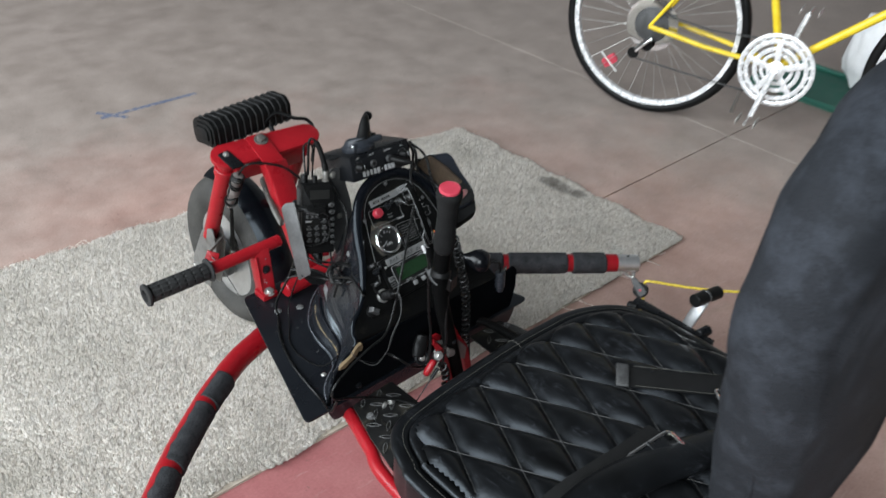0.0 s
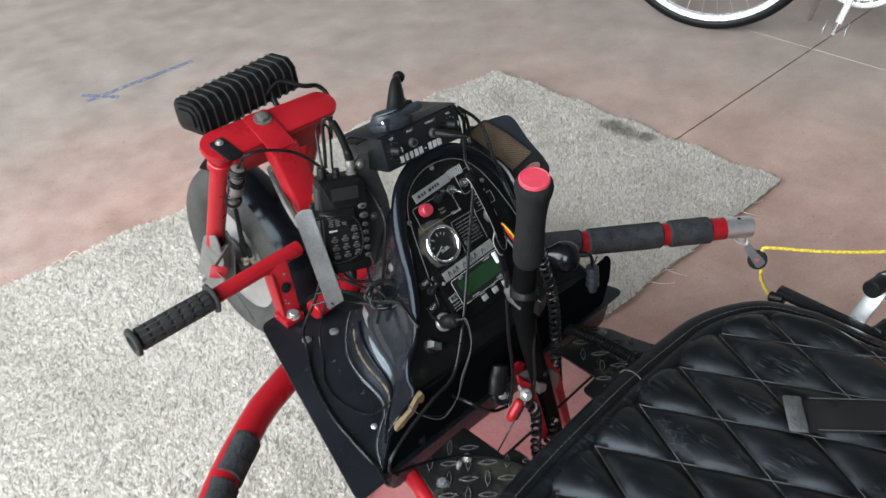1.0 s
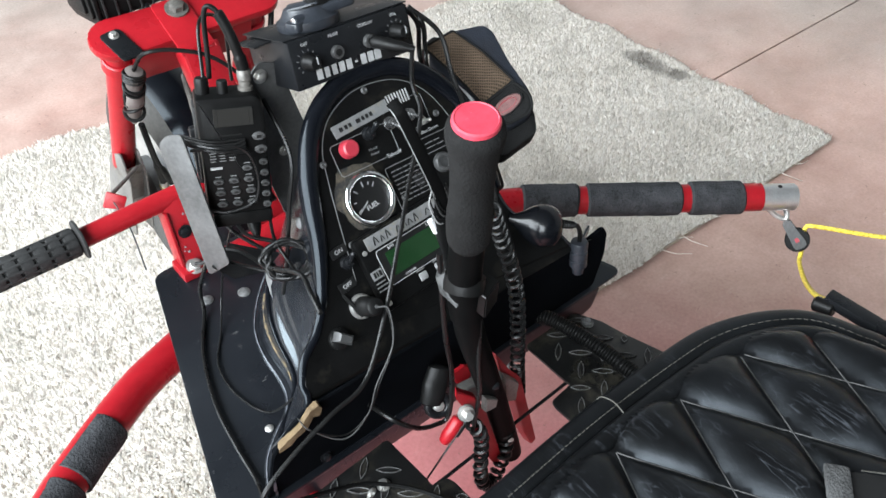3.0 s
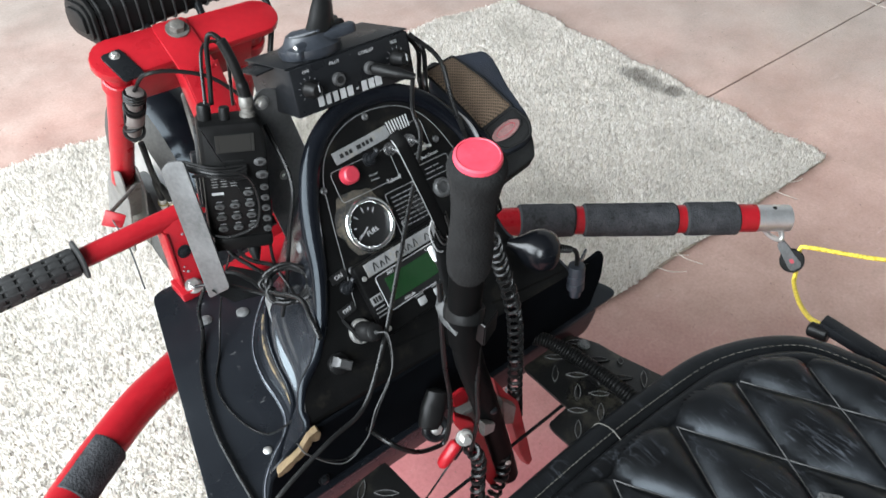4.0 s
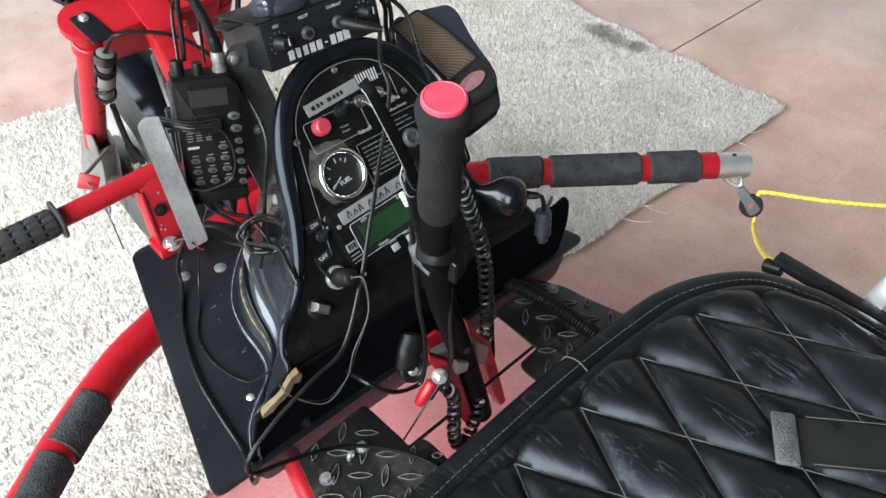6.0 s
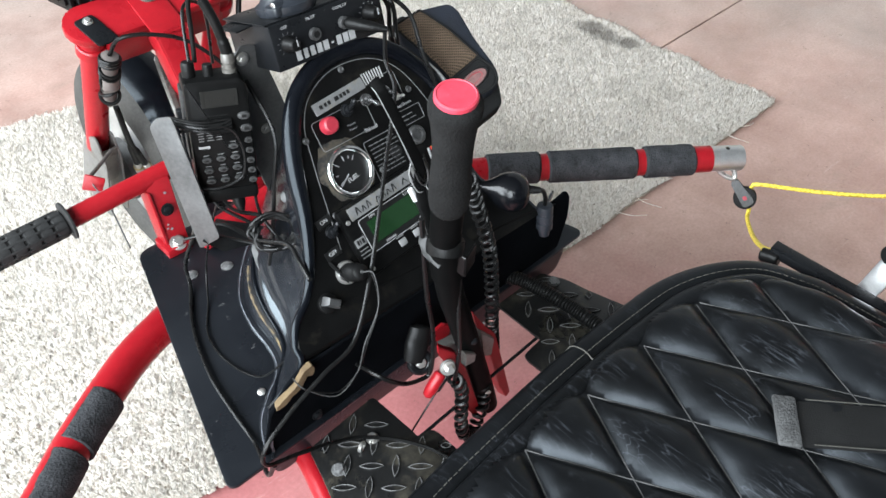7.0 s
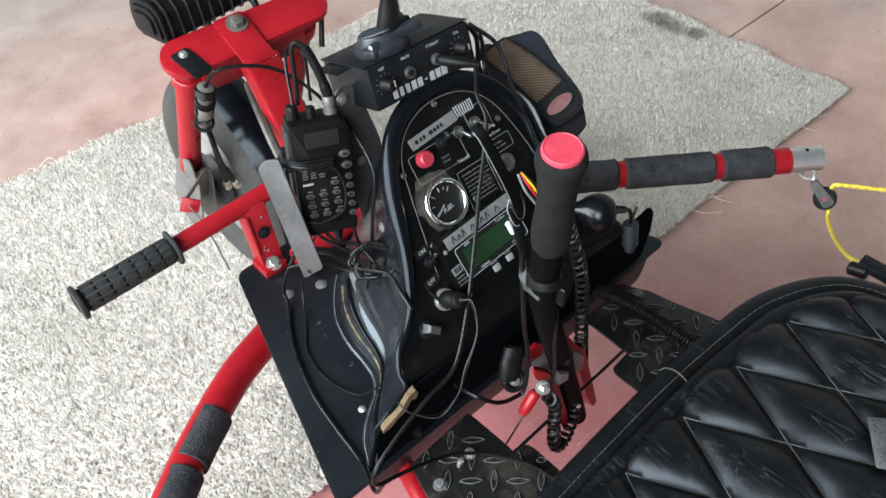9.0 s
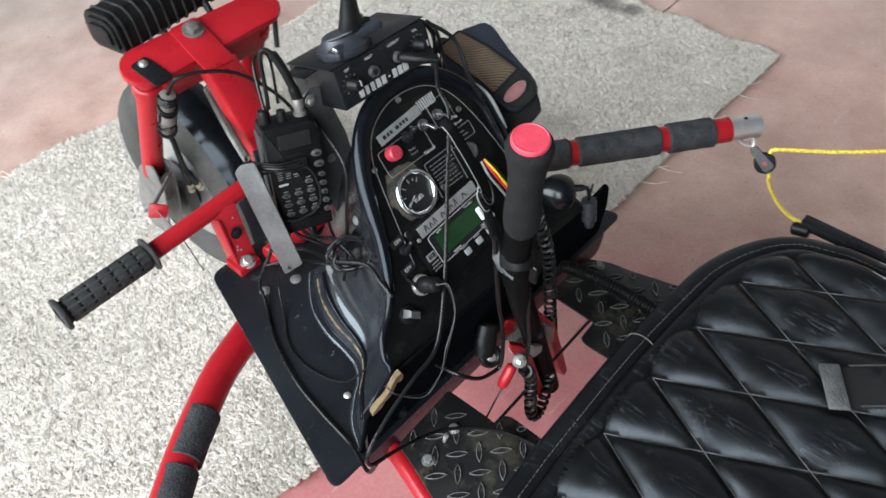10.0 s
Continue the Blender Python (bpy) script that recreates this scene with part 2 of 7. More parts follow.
def concrete():
    """Trowelled concrete with worn pinkish red paint, most of it left round the parked cart."""
    m, tree, b = nodes_of("worn_pink_painted_concrete")
    v = coords(tree)
    patches, mottle, grit = noise_tex(tree, v, 1.1, 6, 0.6), noise_tex(tree, v, 6.5, 7, 0.65), noise_tex(tree, v, 160, 4)
    def near(place, fall, start):
        """How strongly the paint is kept round a place: it wears off with the distance, in uneven patches."""
        d = tree.nodes.new("ShaderNodeVectorMath")
        d.operation, d.inputs[1].default_value = "DISTANCE", place
        tree.links.new(v, d.inputs[0])
        k = tree.nodes.new("ShaderNodeMath")
        k.operation, k.inputs[1].default_value, k.inputs[2].default_value = "MULTIPLY_ADD", -fall, start
        tree.links.new(d.outputs["Value"], k.inputs[0])
        total = tree.nodes.new("ShaderNodeMath")
        tree.links.new(k.outputs[0], total.inputs[0])
        tree.links.new(blend(tree, 0.4, patches, broken), total.inputs[1])
        return total.outputs[0]

    broken = noise_tex(tree, v, 3.4, 7, 0.7)
    grey = ramp(tree, mottle, (0.3, (0.225, 0.182, 0.157)), (0.7, (0.33, 0.274, 0.242)))
    tan = ramp(tree, mottle, (0.3, (0.28, 0.168, 0.14)), (0.7, (0.42, 0.285, 0.242)))
    rose = ramp(tree, mottle, (0.3, (0.27, 0.086, 0.088)), (0.7, (0.36, 0.142, 0.138)))
    col = blend(tree, ramp(tree, near((0.1, 0.1, 0), 0.42, 0.68), (0.34, gray(0)), (0.72, gray(1))), grey, tan)
    col = blend(tree, ramp(tree, near((-0.22, -0.2, 0), 0.95, 0.78), (0.34, gray(0)), (0.8, gray(1))), col, rose)
    streak = noise_tex(tree, coords(tree, (1, 2.2, 1)), 2.6, 8, 0.72)
    col = blend(tree, ramp(tree, streak, (0.6, gray(0)), (0.74, gray(0.55))), col, (0.2, 0.16, 0.13))
    specks = noise_tex(tree, v, 38, 6, 0.8)
    col = blend(tree, ramp(tree, specks, (0.625, gray(0)), (0.68, gray(0.8))), col, (0.09, 0.065, 0.05))
    scrape = noise_tex(tree, coords(tree, (0.25, 2.0, 1), 35), 30, 6, 0.75)
    col = blend(tree, ramp(tree, scrape, (0.6, gray(0)), (0.72, gray(0.35))), col, (0.52, 0.42, 0.37))
    tree.links.new(blend(tree, 0.25, col, ramp(tree, grit, (0.3, gray(0.3)), (0.7, gray(0.75))), "OVERLAY"), b.inputs["Base Color"])
    tree.links.new(ramp(tree, mottle, (0.3, gray(0.42)), (0.7, gray(0.62))), b.inputs["Roughness"])
    bp = add(tree, "ShaderNodeBump", Strength=0.12, Distance=0.002)
    tree.links.new(grit, bp.inputs["Height"])
    tree.links.new(bp.outputs[0], b.inputs["Normal"])
    return m


def rug_pile():
    m, tree, b = nodes_of("cream_shag_wool")
    v = coords(tree)
    geo = tree.nodes.new("ShaderNodeNewGeometry")
    soil = noise_tex(tree, v, 3.2, 6, 0.65)
    col = ramp(tree, geo.outputs["Random Per Island"], (0.0, (0.58, 0.52, 0.45)), (0.45, (0.81, 0.752, 0.683)), (1.0, (0.93, 0.89, 0.838)))
    col = blend(tree, ramp(tree, soil, (0.5, gray(0)), (0.7, gray(0.6))), col, (0.46, 0.42, 0.355))
    matted = noise_tex(tree, v, 22, 5, 0.7)
    col = blend(tree, ramp(tree, matted, (0.56, gray(0)), (0.7, gray(0.35))), col, (0.52, 0.49, 0.44))
    for place, size in (((1.207, 0.675, 0.0), 16.0), ((1.207, 0.625, 0.0), 16.0), ((1.215, 0.565, 0.0), 19.0)):
        d = tree.nodes.new("ShaderNodeVectorMath")
        d.operation, d.inputs[1].default_value = "DISTANCE", place
        tree.links.new(v, d.inputs[0])
        spot = tree.nodes.new("ShaderNodeMath")
        spot.operation, spot.inputs[1].default_value, spot.inputs[2].default_value = "MULTIPLY_ADD", -size, 0.85
        tree.links.new(d.outputs["Value"], spot.inputs[0])
        ragged = tree.nodes.new("ShaderNodeMath")
        tree.links.new(spot.outputs[0], ragged.inputs[0])
        tree.links.new(matted, ragged.inputs[1])
        col = blend(tree, ramp(tree, ragged.outputs[0], (0.62, gray(0)), (0.95, gray(0.7))), col, (0.2, 0.175, 0.15))
    tree.links.new(col, b.inputs["Base Color"])
    b.inputs["Roughness"].default_value = 0.95
    b.inputs["Specular IOR Level"].default_value = 0.1
    thin, mixed = tree.nodes.new("ShaderNodeBsdfTranslucent"), tree.nodes.new("ShaderNodeMixShader")
    tree.links.new(col, thin.inputs["Color"])
    mixed.inputs[0].default_value = 0.42
    tree.links.new(b.outputs[0], mixed.inputs[1])
    tree.links.new(thin.outputs[0], mixed.inputs[2])
    tree.links.new(mixed.outputs[0], tree.nodes["Material Output"].inputs[0])
    return m


def diamond_steel():
    return surface("worn_black_tread_plate", gray(0.004), gray(0.012), (0.22, 0.4), big=12, fine=300, bump=0.15, wear=(0.05, 0.045, 0.034), wear_at=(0.5, 0.7), wear_scale=22, spec=0.35)


def rope_yellow():
    m, tree, b = nodes_of("yellow_braided_rope")
    v = coords(tree)
    w = add(tree, "ShaderNodeTexNoise", Scale=260, Detail=2)
    tree.links.new(v, w.inputs["Vector"])
    tree.links.new(ramp(tree, w.outputs["Fac"], (0.4, (0.5, 0.36, 0.03)), (0.6, (0.85, 0.66, 0.08))), b.inputs["Base Color"])
    b.inputs["Roughness"].default_value = 0.6
    return m


LEATHER, CONCRETE, PILE, TREAD, ROPE = leather(), concrete(), rug_pile(), diamond_steel(), rope_yellow()
LCD = surface("green_lcd", (0.004, 0.02, 0.006), (0.007, 0.03, 0.009), (0.15, 0.22), big=20, fine=400, bump=0.01)
DARK_LCD = surface("grey_lcd", (0.005, 0.006, 0.006), (0.009, 0.01, 0.0095), (0.15, 0.25), big=20, fine=400, bump=0.01)
GAUGE_FACE = surface("black_gauge_face", gray(0.006), gray(0.01), (0.3, 0.4), big=20, fine=400, bump=0.01, spec=0.25)
JOINT = surface("dark_joint_filler", gray(0.04), gray(0.08), (0.8, 0.95), big=12, fine=200)
PALE_JOINT = surface("pale_joint_filler", (0.36, 0.32, 0.27), (0.44, 0.4, 0.34), (0.8, 0.95), big=12, fine=200)

# ---- building helpers ----
BASES = {}


def thing(name, base, label, category, group=""):
    ob = new(name)
    ob.location = base
    ob.empty_display_size = 0.05
    BASES[ob] = Vector(base)
    return tagged(ob, label, category, group)


def part(name, bm, material, parent=None, label="", smooth=40):
    """Links a bmesh, built in place, as one mesh under a thing or under a part."""
    me = bpy.data.meshes.new(name)
    bm.to_mesh(me)
    bm.free()
    if smooth:
        me.shade_smooth()
        me.set_sharp_from_angle(angle=radians(smooth))
    me.materials.append(material)
    ob = new(name, me)
    if parent:
        ob.parent = parent
        base = BASES.get(parent, Vector())
        ob.matrix_parent_inverse = Matrix.Translation(-base)
    return tagged(ob, label)


def box(size, m=None, bevel=0.002, seg=2, bm=None):
    own = bmesh.new()
    bmesh.ops.create_cube(own, size=1, matrix=Matrix.Diagonal((*size, 1)))
    if bevel:
        bmesh.ops.bevel(own, geom=own.edges[:], offset=bevel, segments=seg, affect="EDGES", profile=0.5)
    if m:
        own.transform(m)
    return merge(bm, own)


def merge(bm, own):
    if bm is None:
        return own
    me = bpy.data.meshes.new("temp")
    own.to_mesh(me)
    own.free()
    bm.from_mesh(me)
    bpy.data.meshes.remove(me)
    return bm


def sheet(points, thick):
    """A thin flat plate through given corners."""
    own = bmesh.new()
    own.faces.new([own.verts.new(p) for p in points])
    bmesh.ops.solidify(own, geom=own.faces[:], thickness=thick)
    bmesh.ops.recalc_face_normals(own, faces=own.faces)
    return own


def prism(points, by, bevel=0.0012):
    """A block: a flat outline carried along a vector, its edges softened."""
    own = bmesh.new()
    a = [own.verts.new(p) for p in points]
    b = [own.verts.new(Vector(p) + Vector(by)) for p in points]
    own.faces.new(a), own.faces.new(b[::-1])
    for k in range(len(a)):
        own.faces.new((a[k - 1], b[k - 1], b[k], a[k]))
    bmesh.ops.recalc_face_normals(own, faces=own.faces)
    bmesh.ops.bevel(own, geom=own.edges[:], offset=bevel, segments=2, affect="EDGES")
    return own


def between(a, b):
    a, b = Vector(a), Vector(b)
    return Matrix.Translation(a) @ (b - a).to_track_quat("Z", "Y").to_matrix().to_4x4()


def lathe(profile, m=None, seg=24, bm=None):
    """A turned body about z from (radius, height) pairs, closed at both ends."""
    own = bmesh.new()
    rings = []
    for r, h in profile:
        rings.append([own.verts.new((max(r, 1e-5) * math.cos(2 * math.pi * k / seg), max(r, 1e-5) * math.sin(2 * math.pi * k / seg), h)) for k in range(seg)])
    for a, b in zip(rings, rings[1:]):
        for k in range(seg):
            own.faces.new((a[k], a[(k + 1) % seg], b[(k + 1) % seg], b[k]))
    own.faces.new(rings[0][::-1])
    own.faces.new(rings[-1])
    if m:
        own.transform(m)
    return merge(bm, own)


def rod(a, b, r, r2=None, seg=16, bevel=0.0, bm=None):
    length = (Vector(b) - Vector(a)).length
    r2 = r if r2 is None else r2
    prof = [(r - bevel, 0), (r, bevel), (r2, length - bevel), (r2 - bevel, length)] if bevel else [(r, 0), (r2, length)]
    return lathe(prof, between(a, b), seg, bm)


def smooth_line(points, steps=8):
    p = [Vector(q) for q in points]
    p = [2 * p[0] - p[1]] + p + [2 * p[-1] - p[-2]]
    out = []
    for i in range(1, len(p) - 2):
        for k in range(steps):
            t = k / steps
            a, b, c, d = p[i - 1], p[i], p[i + 1], p[i + 2]
            out.append(0.5 * (2 * b + (c - a) * t + (2 * a - 5 * b + 4 * c - d) * t * t + (3 * b - a - 3 * c + d) * t ** 3))
    out.append(p[-2])
    return out


def sweep(line, r, seg=10, bm=None, squash=1.0, up=None):
    """A tube along a line. r is a number or a list; squash flattens it across."""
    own = bmesh.new()
    n = len(line)
    rings, side = [], None
    for i, q in enumerate(line):
        d = (line[min(i + 1, n - 1)] - line[max(i - 1, 0)]).normalized()
        if up is not None:
            side = d.cross(Vector(up)).normalized()
        elif side is None:
            side = d.orthogonal().normalized()
        else:
            side = (side - d * side.dot(d)).normalized()
        other = d.cross(side)
        rr = r[i] if isinstance(r, (list, tuple)) else r
        rings.append([own.verts.new(q + rr * (math.cos(a) * side + squash * math.sin(a) * other)) for a in (2 * math.pi * k / seg for k in range(seg))])
    for a, b in zip(rings, rings[1:]):
        for k in range(seg):
            own.faces.new((a[k], a[(k + 1) % seg], b[(k + 1) % seg], b[k]))
    own.faces.new(rings[0][::-1])
    own.faces.new(rings[-1])
    bmesh.ops.recalc_face_normals(own, faces=own.faces)
    return merge(bm, own)


def slab(outline, z0, z1, m=None, bevel=0.0, bm=None):
    """A flat plate from an outline in x and y."""
    own = bmesh.new()
    low = [own.verts.new((x, y, z0)) for x, y in outline]
    top = [own.verts.new((x, y, z1)) for x, y in outline]
    n = len(outline)
    own.faces.new(low[::-1])
    own.faces.new(top)
    for k in range(n):
        own.faces.new((low[k], low[(k + 1) % n], top[(k + 1) % n], top[k]))
    bmesh.ops.recalc_face_normals(own, faces=own.faces)
    if bevel:
        rim = [e for e in own.edges if abs(e.verts[0].co.z - e.verts[1].co.z) < 1e-6]
        bmesh.ops.bevel(own, geom=rim, offset=bevel, segments=2, affect="EDGES", profile=0.5)
    if m:
        own.transform(m)
    return merge(bm, own)


def rounded(points, r=0.01, seg=5):
    """An outline with its corners rounded."""
    out, n = [], len(points)
    for i in range(n):
        a, b, c = Vector(points[i - 1]), Vector(points[i]), Vector(points[(i + 1) % n])
        u, w = (a - b), (c - b)
        d = min(r, 0.45 * u.length, 0.45 * w.length)
        p, q = b + u.normalized() * d, b + w.normalized() * d
        for k in range(seg + 1):
            t = k / seg
            out.append(tuple((1 - t) ** 2 * p + 2 * t * (1 - t) * b + t * t * q))
    return out


def ball(r, m, seg=20, bm=None):
    own = bmesh.new()
    bmesh.ops.create_uvsphere(own, u_segments=seg, v_segments=seg // 2, radius=r)
    own.transform(m)
    return merge(bm, own)


def ring(R, r, m, seg=40, sub=10, bm=None):
    own = bmesh.new()
    rows = []
    for i in range(seg):
        a = 2 * math.pi * i / seg
        rows.append([own.verts.new(((R + r * math.cos(b)) * math.cos(a), (R + r * math.cos(b)) * math.sin(a), r * math.sin(b))) for b in (2 * math.pi * k / sub for k in range(sub))])
    for i in range(seg):
        a, b = rows[i], rows[(i + 1) % seg]
        for k in range(sub):
            own.faces.new((a[k], b[k], b[(k + 1) % sub], a[(k + 1) % sub]))
    own.transform(m)
    return merge(bm, own)


def bolt(r, h, m, bm=None):
    """A hexagon head on a washer."""
    bm = lathe([(r * 1.5, 0), (r * 1.5, h * 0.2)], m, 20, bm)
    return lathe([(r, h * 0.2), (r, h * 0.9), (r * 0.85, h)], m, 6, bm)


def letters(text, size, m, material, parent, name="lettering", depth=0.0004):
    """Raised letters in the built-in font, as a mesh."""
    curve = bpy.data.curves.new(name, "FONT")
    curve.body, curve.size, curve.extrude, curve.align_x, curve.align_y = text, size, depth, "CENTER", "CENTER"
    curve.resolution_u = 3
    holder = new(name, curve)
    me = bpy.data.meshes.new_from_object(holder.evaluated_get(bpy.context.evaluated_depsgraph_get()))
    bpy.data.objects.remove(holder)
    own = bmesh.new()
    own.from_mesh(me)
    bpy.data.meshes.remove(me)
    own.transform(m)
    return part(name, own, material, parent, smooth=0)


def bars(rows, m, height, material, parent, name="print_bar"):
    """Print too small to read: one raised bar a word."""
    own = bmesh.new()
    for x, y, w in rows:
        box((w, height, 0.0006), m @ pose(x, y, 0.0002), 0, bm=own)
    return tagged(part(name, own, material, parent, smooth=0), kind="stuff")

# ---- the hangar ----
def plain(name, bm, material, smooth=0):
    return tagged(part(name, bm, material, smooth=smooth), kind="structure")


FLOOR_PARTS = ((-4.8, 2.1, -9.2, 0.503), (-4.8, 2.1, 0.503, 9.2), (2.1, 4.6, -9.2, 0.503), (2.1, 4.6, 0.503, 9.2))
floor = plain("floor", slab([(-4.8, -9.2), (4.6, -9.2), (4.6, 9.2), (-4.8, 9.2)], -0.15, -0.012), JOINT)
tagged(floor, "worn pinkish painted concrete hangar floor with saw-cut joints", "floor")
for x0, x1, y0, y1 in FLOOR_PARTS:
    g = 0.0022
    part("concrete_slab", slab([(x0 + g, y0 + g), (x1 - g, y0 + g), (x1 - g, y1 - g), (x0 + g, y1 - g)], -0.012, 0.0, bevel=0.0012), CONCRETE, floor, smooth=0)
part("joint_filler", slab([(2.0985, -9.2), (2.1015, -9.2), (2.1015, 9.2), (2.0985, 9.2)], -0.0118, -0.0008), PALE_JOINT, floor, "pale joint filler", smooth=0)

# walls and lintel out of view, added to close in and shape the light
wall_east = tagged(plain("wall_east", box((0.2, 18.4, 6.0), pose(4.7, 0, 3.0), 0), PLASTER), "assumed hangar wall out of view, added to close in the light", "wall")
wall_north = tagged(plain("wall_north", box((9.6, 0.2, 6.0), pose(-0.2, 9.3, 3.0), 0), PLASTER), "assumed hangar wall out of view, added to close in the light", "wall")
for name, length, y in (("wall_west", 3.9, -7.25), ("wall_west_end", 3.4, 7.5)):
    tagged(plain(name, box((0.2, length, 6.0), pose(-4.9, y, 3.0), 0), PLASTER), "assumed wall beside the door opening, out of view", "wall")
wall_south = tagged(plain("wall_south", box((9.6, 0.2, 6.0), pose(-0.2, -9.3, 3.0), 0), PLASTER), "assumed hangar wall out of view, added to close in the light", "wall")
tagged(plain("wall_west_lintel", box((0.2, 11.1, 0.4), pose(-4.9, 0.25, 5.8), 0), PLASTER), "assumed beam over the door opening, out of view", "wall")
# added roof out of view, dark so that black surfaces reflect little
ceiling = tagged(plain("ceiling", box((10.0, 18.8, 0.15), pose(-0.1, 0, 6.075), 0), UNSEEN_ROOF), "assumed dark roof out of view, added to keep reflections dark", "ceiling")
ground = tagged(plain("ground", slab([(-400, -400), (400, -400), (400, 400), (-400, 400)], -0.4, -0.152), CONCRETE), "concrete apron outside the open hangar door", "ground")

# ---- the rug ----
BACKING = surface("tan_woven_backing", (0.3, 0.255, 0.2), (0.46, 0.4, 0.33), (0.85, 0.95), big=20, fine=400, bump=0.5)
RUG = [(-1.35, 0.235), (-0.3, 0.215), (0.6, 0.183), (1.27, 0.172), (1.263, 0.7), (1.258, 1.18), (0.63, 1.245), (0.14, 1.25), (-0.42, 1.285), (-1.35, 1.33)]


def inside(px, py, poly):
    ok = np.zeros(len(px), bool)
    for (x0, y0), (x1, y1) in zip(poly, poly[1:] + poly[:1]):
        cross = ((y0 > py) != (y1 > py)) & (px < (x1 - x0) * (py - y0) / (y1 - y0 + 1e-9) + x0)
        ok ^= cross
    return ok


def shag_rug():
    rug = thing("shag_rug", (0, 0.7, 0), "cream shag rug lying on the concrete under the nose wheel", "rug")
    part("backing", slab(RUG, 0.0, 0.0065), BACKING, rug, "woven backing")
    rng = np.random.default_rng(7)
    n = 430000
    px, py = rng.uniform(-1.36, 1.29, n), rng.uniform(0.16, 1.34, n)
    wob = 0.012 * np.sin(px * 23) * np.sin(py * 31 + 1)
    keep = inside(px + wob, py + wob, RUG)
    px, py = px[keep], py[keep]
    n = len(px)
    # yarns gather into small uneven clumps with gaps between them
    cell = 0.0072
    ix, iy = np.floor(px / cell), np.floor(py / cell)
    hash_ = np.modf(np.abs(np.sin(ix * 12.9898 + iy * 78.233) * 43758.5453))[0]
    hash2 = np.modf(np.abs(np.sin(ix * 39.346 + iy * 11.135) * 24634.6345))[0]
    cx, cy = (ix + 0.2 + 0.6 * hash_) * cell, (iy + 0.2 + 0.6 * hash2) * cell
    pull = rng.uniform(0.1, 0.4, n)
    px, py = px + (cx - px) * pull, py + (cy - py) * pull
    lean = 0.3 * np.stack([cx - px, cy - py], 1) + rng.normal(0, 0.0046, (n, 2)) + 0.004 * np.stack([hash_ - 0.5, hash2 - 0.5], 1)
    ang = rng.uniform(0, 2 * np.pi, n)
    h = rng.uniform(0.0155, 0.0185, n) + 0.0022 * (hash_ - 0.5) + 0.0006 * np.sin(px * 61 + 3 * np.sin(py * 40)) * np.sin(py * 73)
    w = rng.uniform(0.0021, 0.0037, n)
    co = np.zeros((n, 4, 3))
    for k in range(3):
        a = ang + k * 2 * np.pi / 3
        co[:, k] = np.stack([px + w * np.cos(a), py + w * np.sin(a), np.full(n, 0.006)], 1)
    co[:, 3] = np.stack([px + lean[:, 0], py + lean[:, 1], h], 1)
    pattern = [(0, 1, 3), (1, 2, 3), (2, 0, 3)]
    faces = (np.array(pattern)[None] + 4 * np.arange(n)[:, None, None]).reshape(-1, 3)
    me = bpy.data.meshes.new("tuft")
    me.vertices.add(4 * n)
    me.vertices.foreach_set("co", co.reshape(-1))
    me.loops.add(faces.size)
    me.loops.foreach_set("vertex_index", faces.reshape(-1).astype(np.int32))
    me.polygons.add(len(faces))
    me.polygons.foreach_set("loop_start", np.arange(0, faces.size, 3, dtype=np.int32))
    me.polygons.foreach_set("loop_total", np.full(len(faces), 3, np.int32))
    me.update(calc_edges=True)
    me.shade_smooth()
    soft = np.zeros((n, 4, 3), np.float32)
    soft[:, :, 2] = 1.0
    for k in range(3):
        soft[:, k, 0], soft[:, k, 1] = 0.5 * np.cos(ang + k * 2 * np.pi / 3), 0.5 * np.sin(ang + k * 2 * np.pi / 3)
    soft[:, 3, :2] = lean * 70
    soft /= np.linalg.norm(soft, axis=2, keepdims=True)
    me.normals_split_custom_set_from_vertices(soft.reshape(-1, 3))
    me.materials.append(PILE)
    pile = tagged(new("tuft", me), "tufted cream wool pile", kind="stuff")
    pile.parent = rug
    pile.matrix_parent_inverse = Matrix.Translation((0, -0.7, 0))
    for k in range(10):
        x, y, a = -0.22 + 0.02 * k, 1.27 + random.uniform(-0.02, 0.0), random.uniform(1.6, 2.6)
        if k > 2:
            x, y, a = random.uniform(0.3, 1.2), 0.18, random.uniform(-2.2, -0.9)
        l = random.uniform(0.02, 0.06)
        part("loose_thread", sweep(smooth_line([(x, y, 0.008), (x + 0.5 * l * math.cos(a), y + 0.5 * l * math.sin(a), 0.015), (x + l * math.cos(a + 0.6), y + l * math.sin(a + 0.6), 0.004)], 3), 0.0008, 4), PILE, rug, "frayed loose thread")
    return rug


shag_rug()

# ---- the cart: frame, base plate, side tubes and foot pans ----
cart = thing("cart_frame", (0, 0, 0.3), "red tubular cart frame with black base plate, padded side tubes", "vehicle frame")
plate_outline = rounded([(-0.298, -0.006), (0.292, -0.003), (0.185, 0.381), (-0.187, 0.379)], 0.016)
part("base_plate", slab(plate_outline, 0.331, 0.336, bevel=0.0012), PLATE_BLACK, cart, "black powder-coated base plate")
flange = slab(rounded([(-0.25, 0), (0.25, 0), (0.235, -0.036), (-0.235, -0.036)], 0.012), -0.002, 0.002, pose(0, -0.002, 0.335, 90, 0, 0), bevel=0.0008)
part("rear_flange", flange, PLATE_BLACK, cart, "downturned black rear flange")


RIGHT_BEND = ((0.06, 0.39, 0.30), (0.16, 0.335, 0.294), (0.25, 0.272, 0.29), (0.34, 0.215, 0.289), (0.44, 0.137, 0.289), (0.53, 0.067, 0.289), (0.62, -0.003, 0.289))
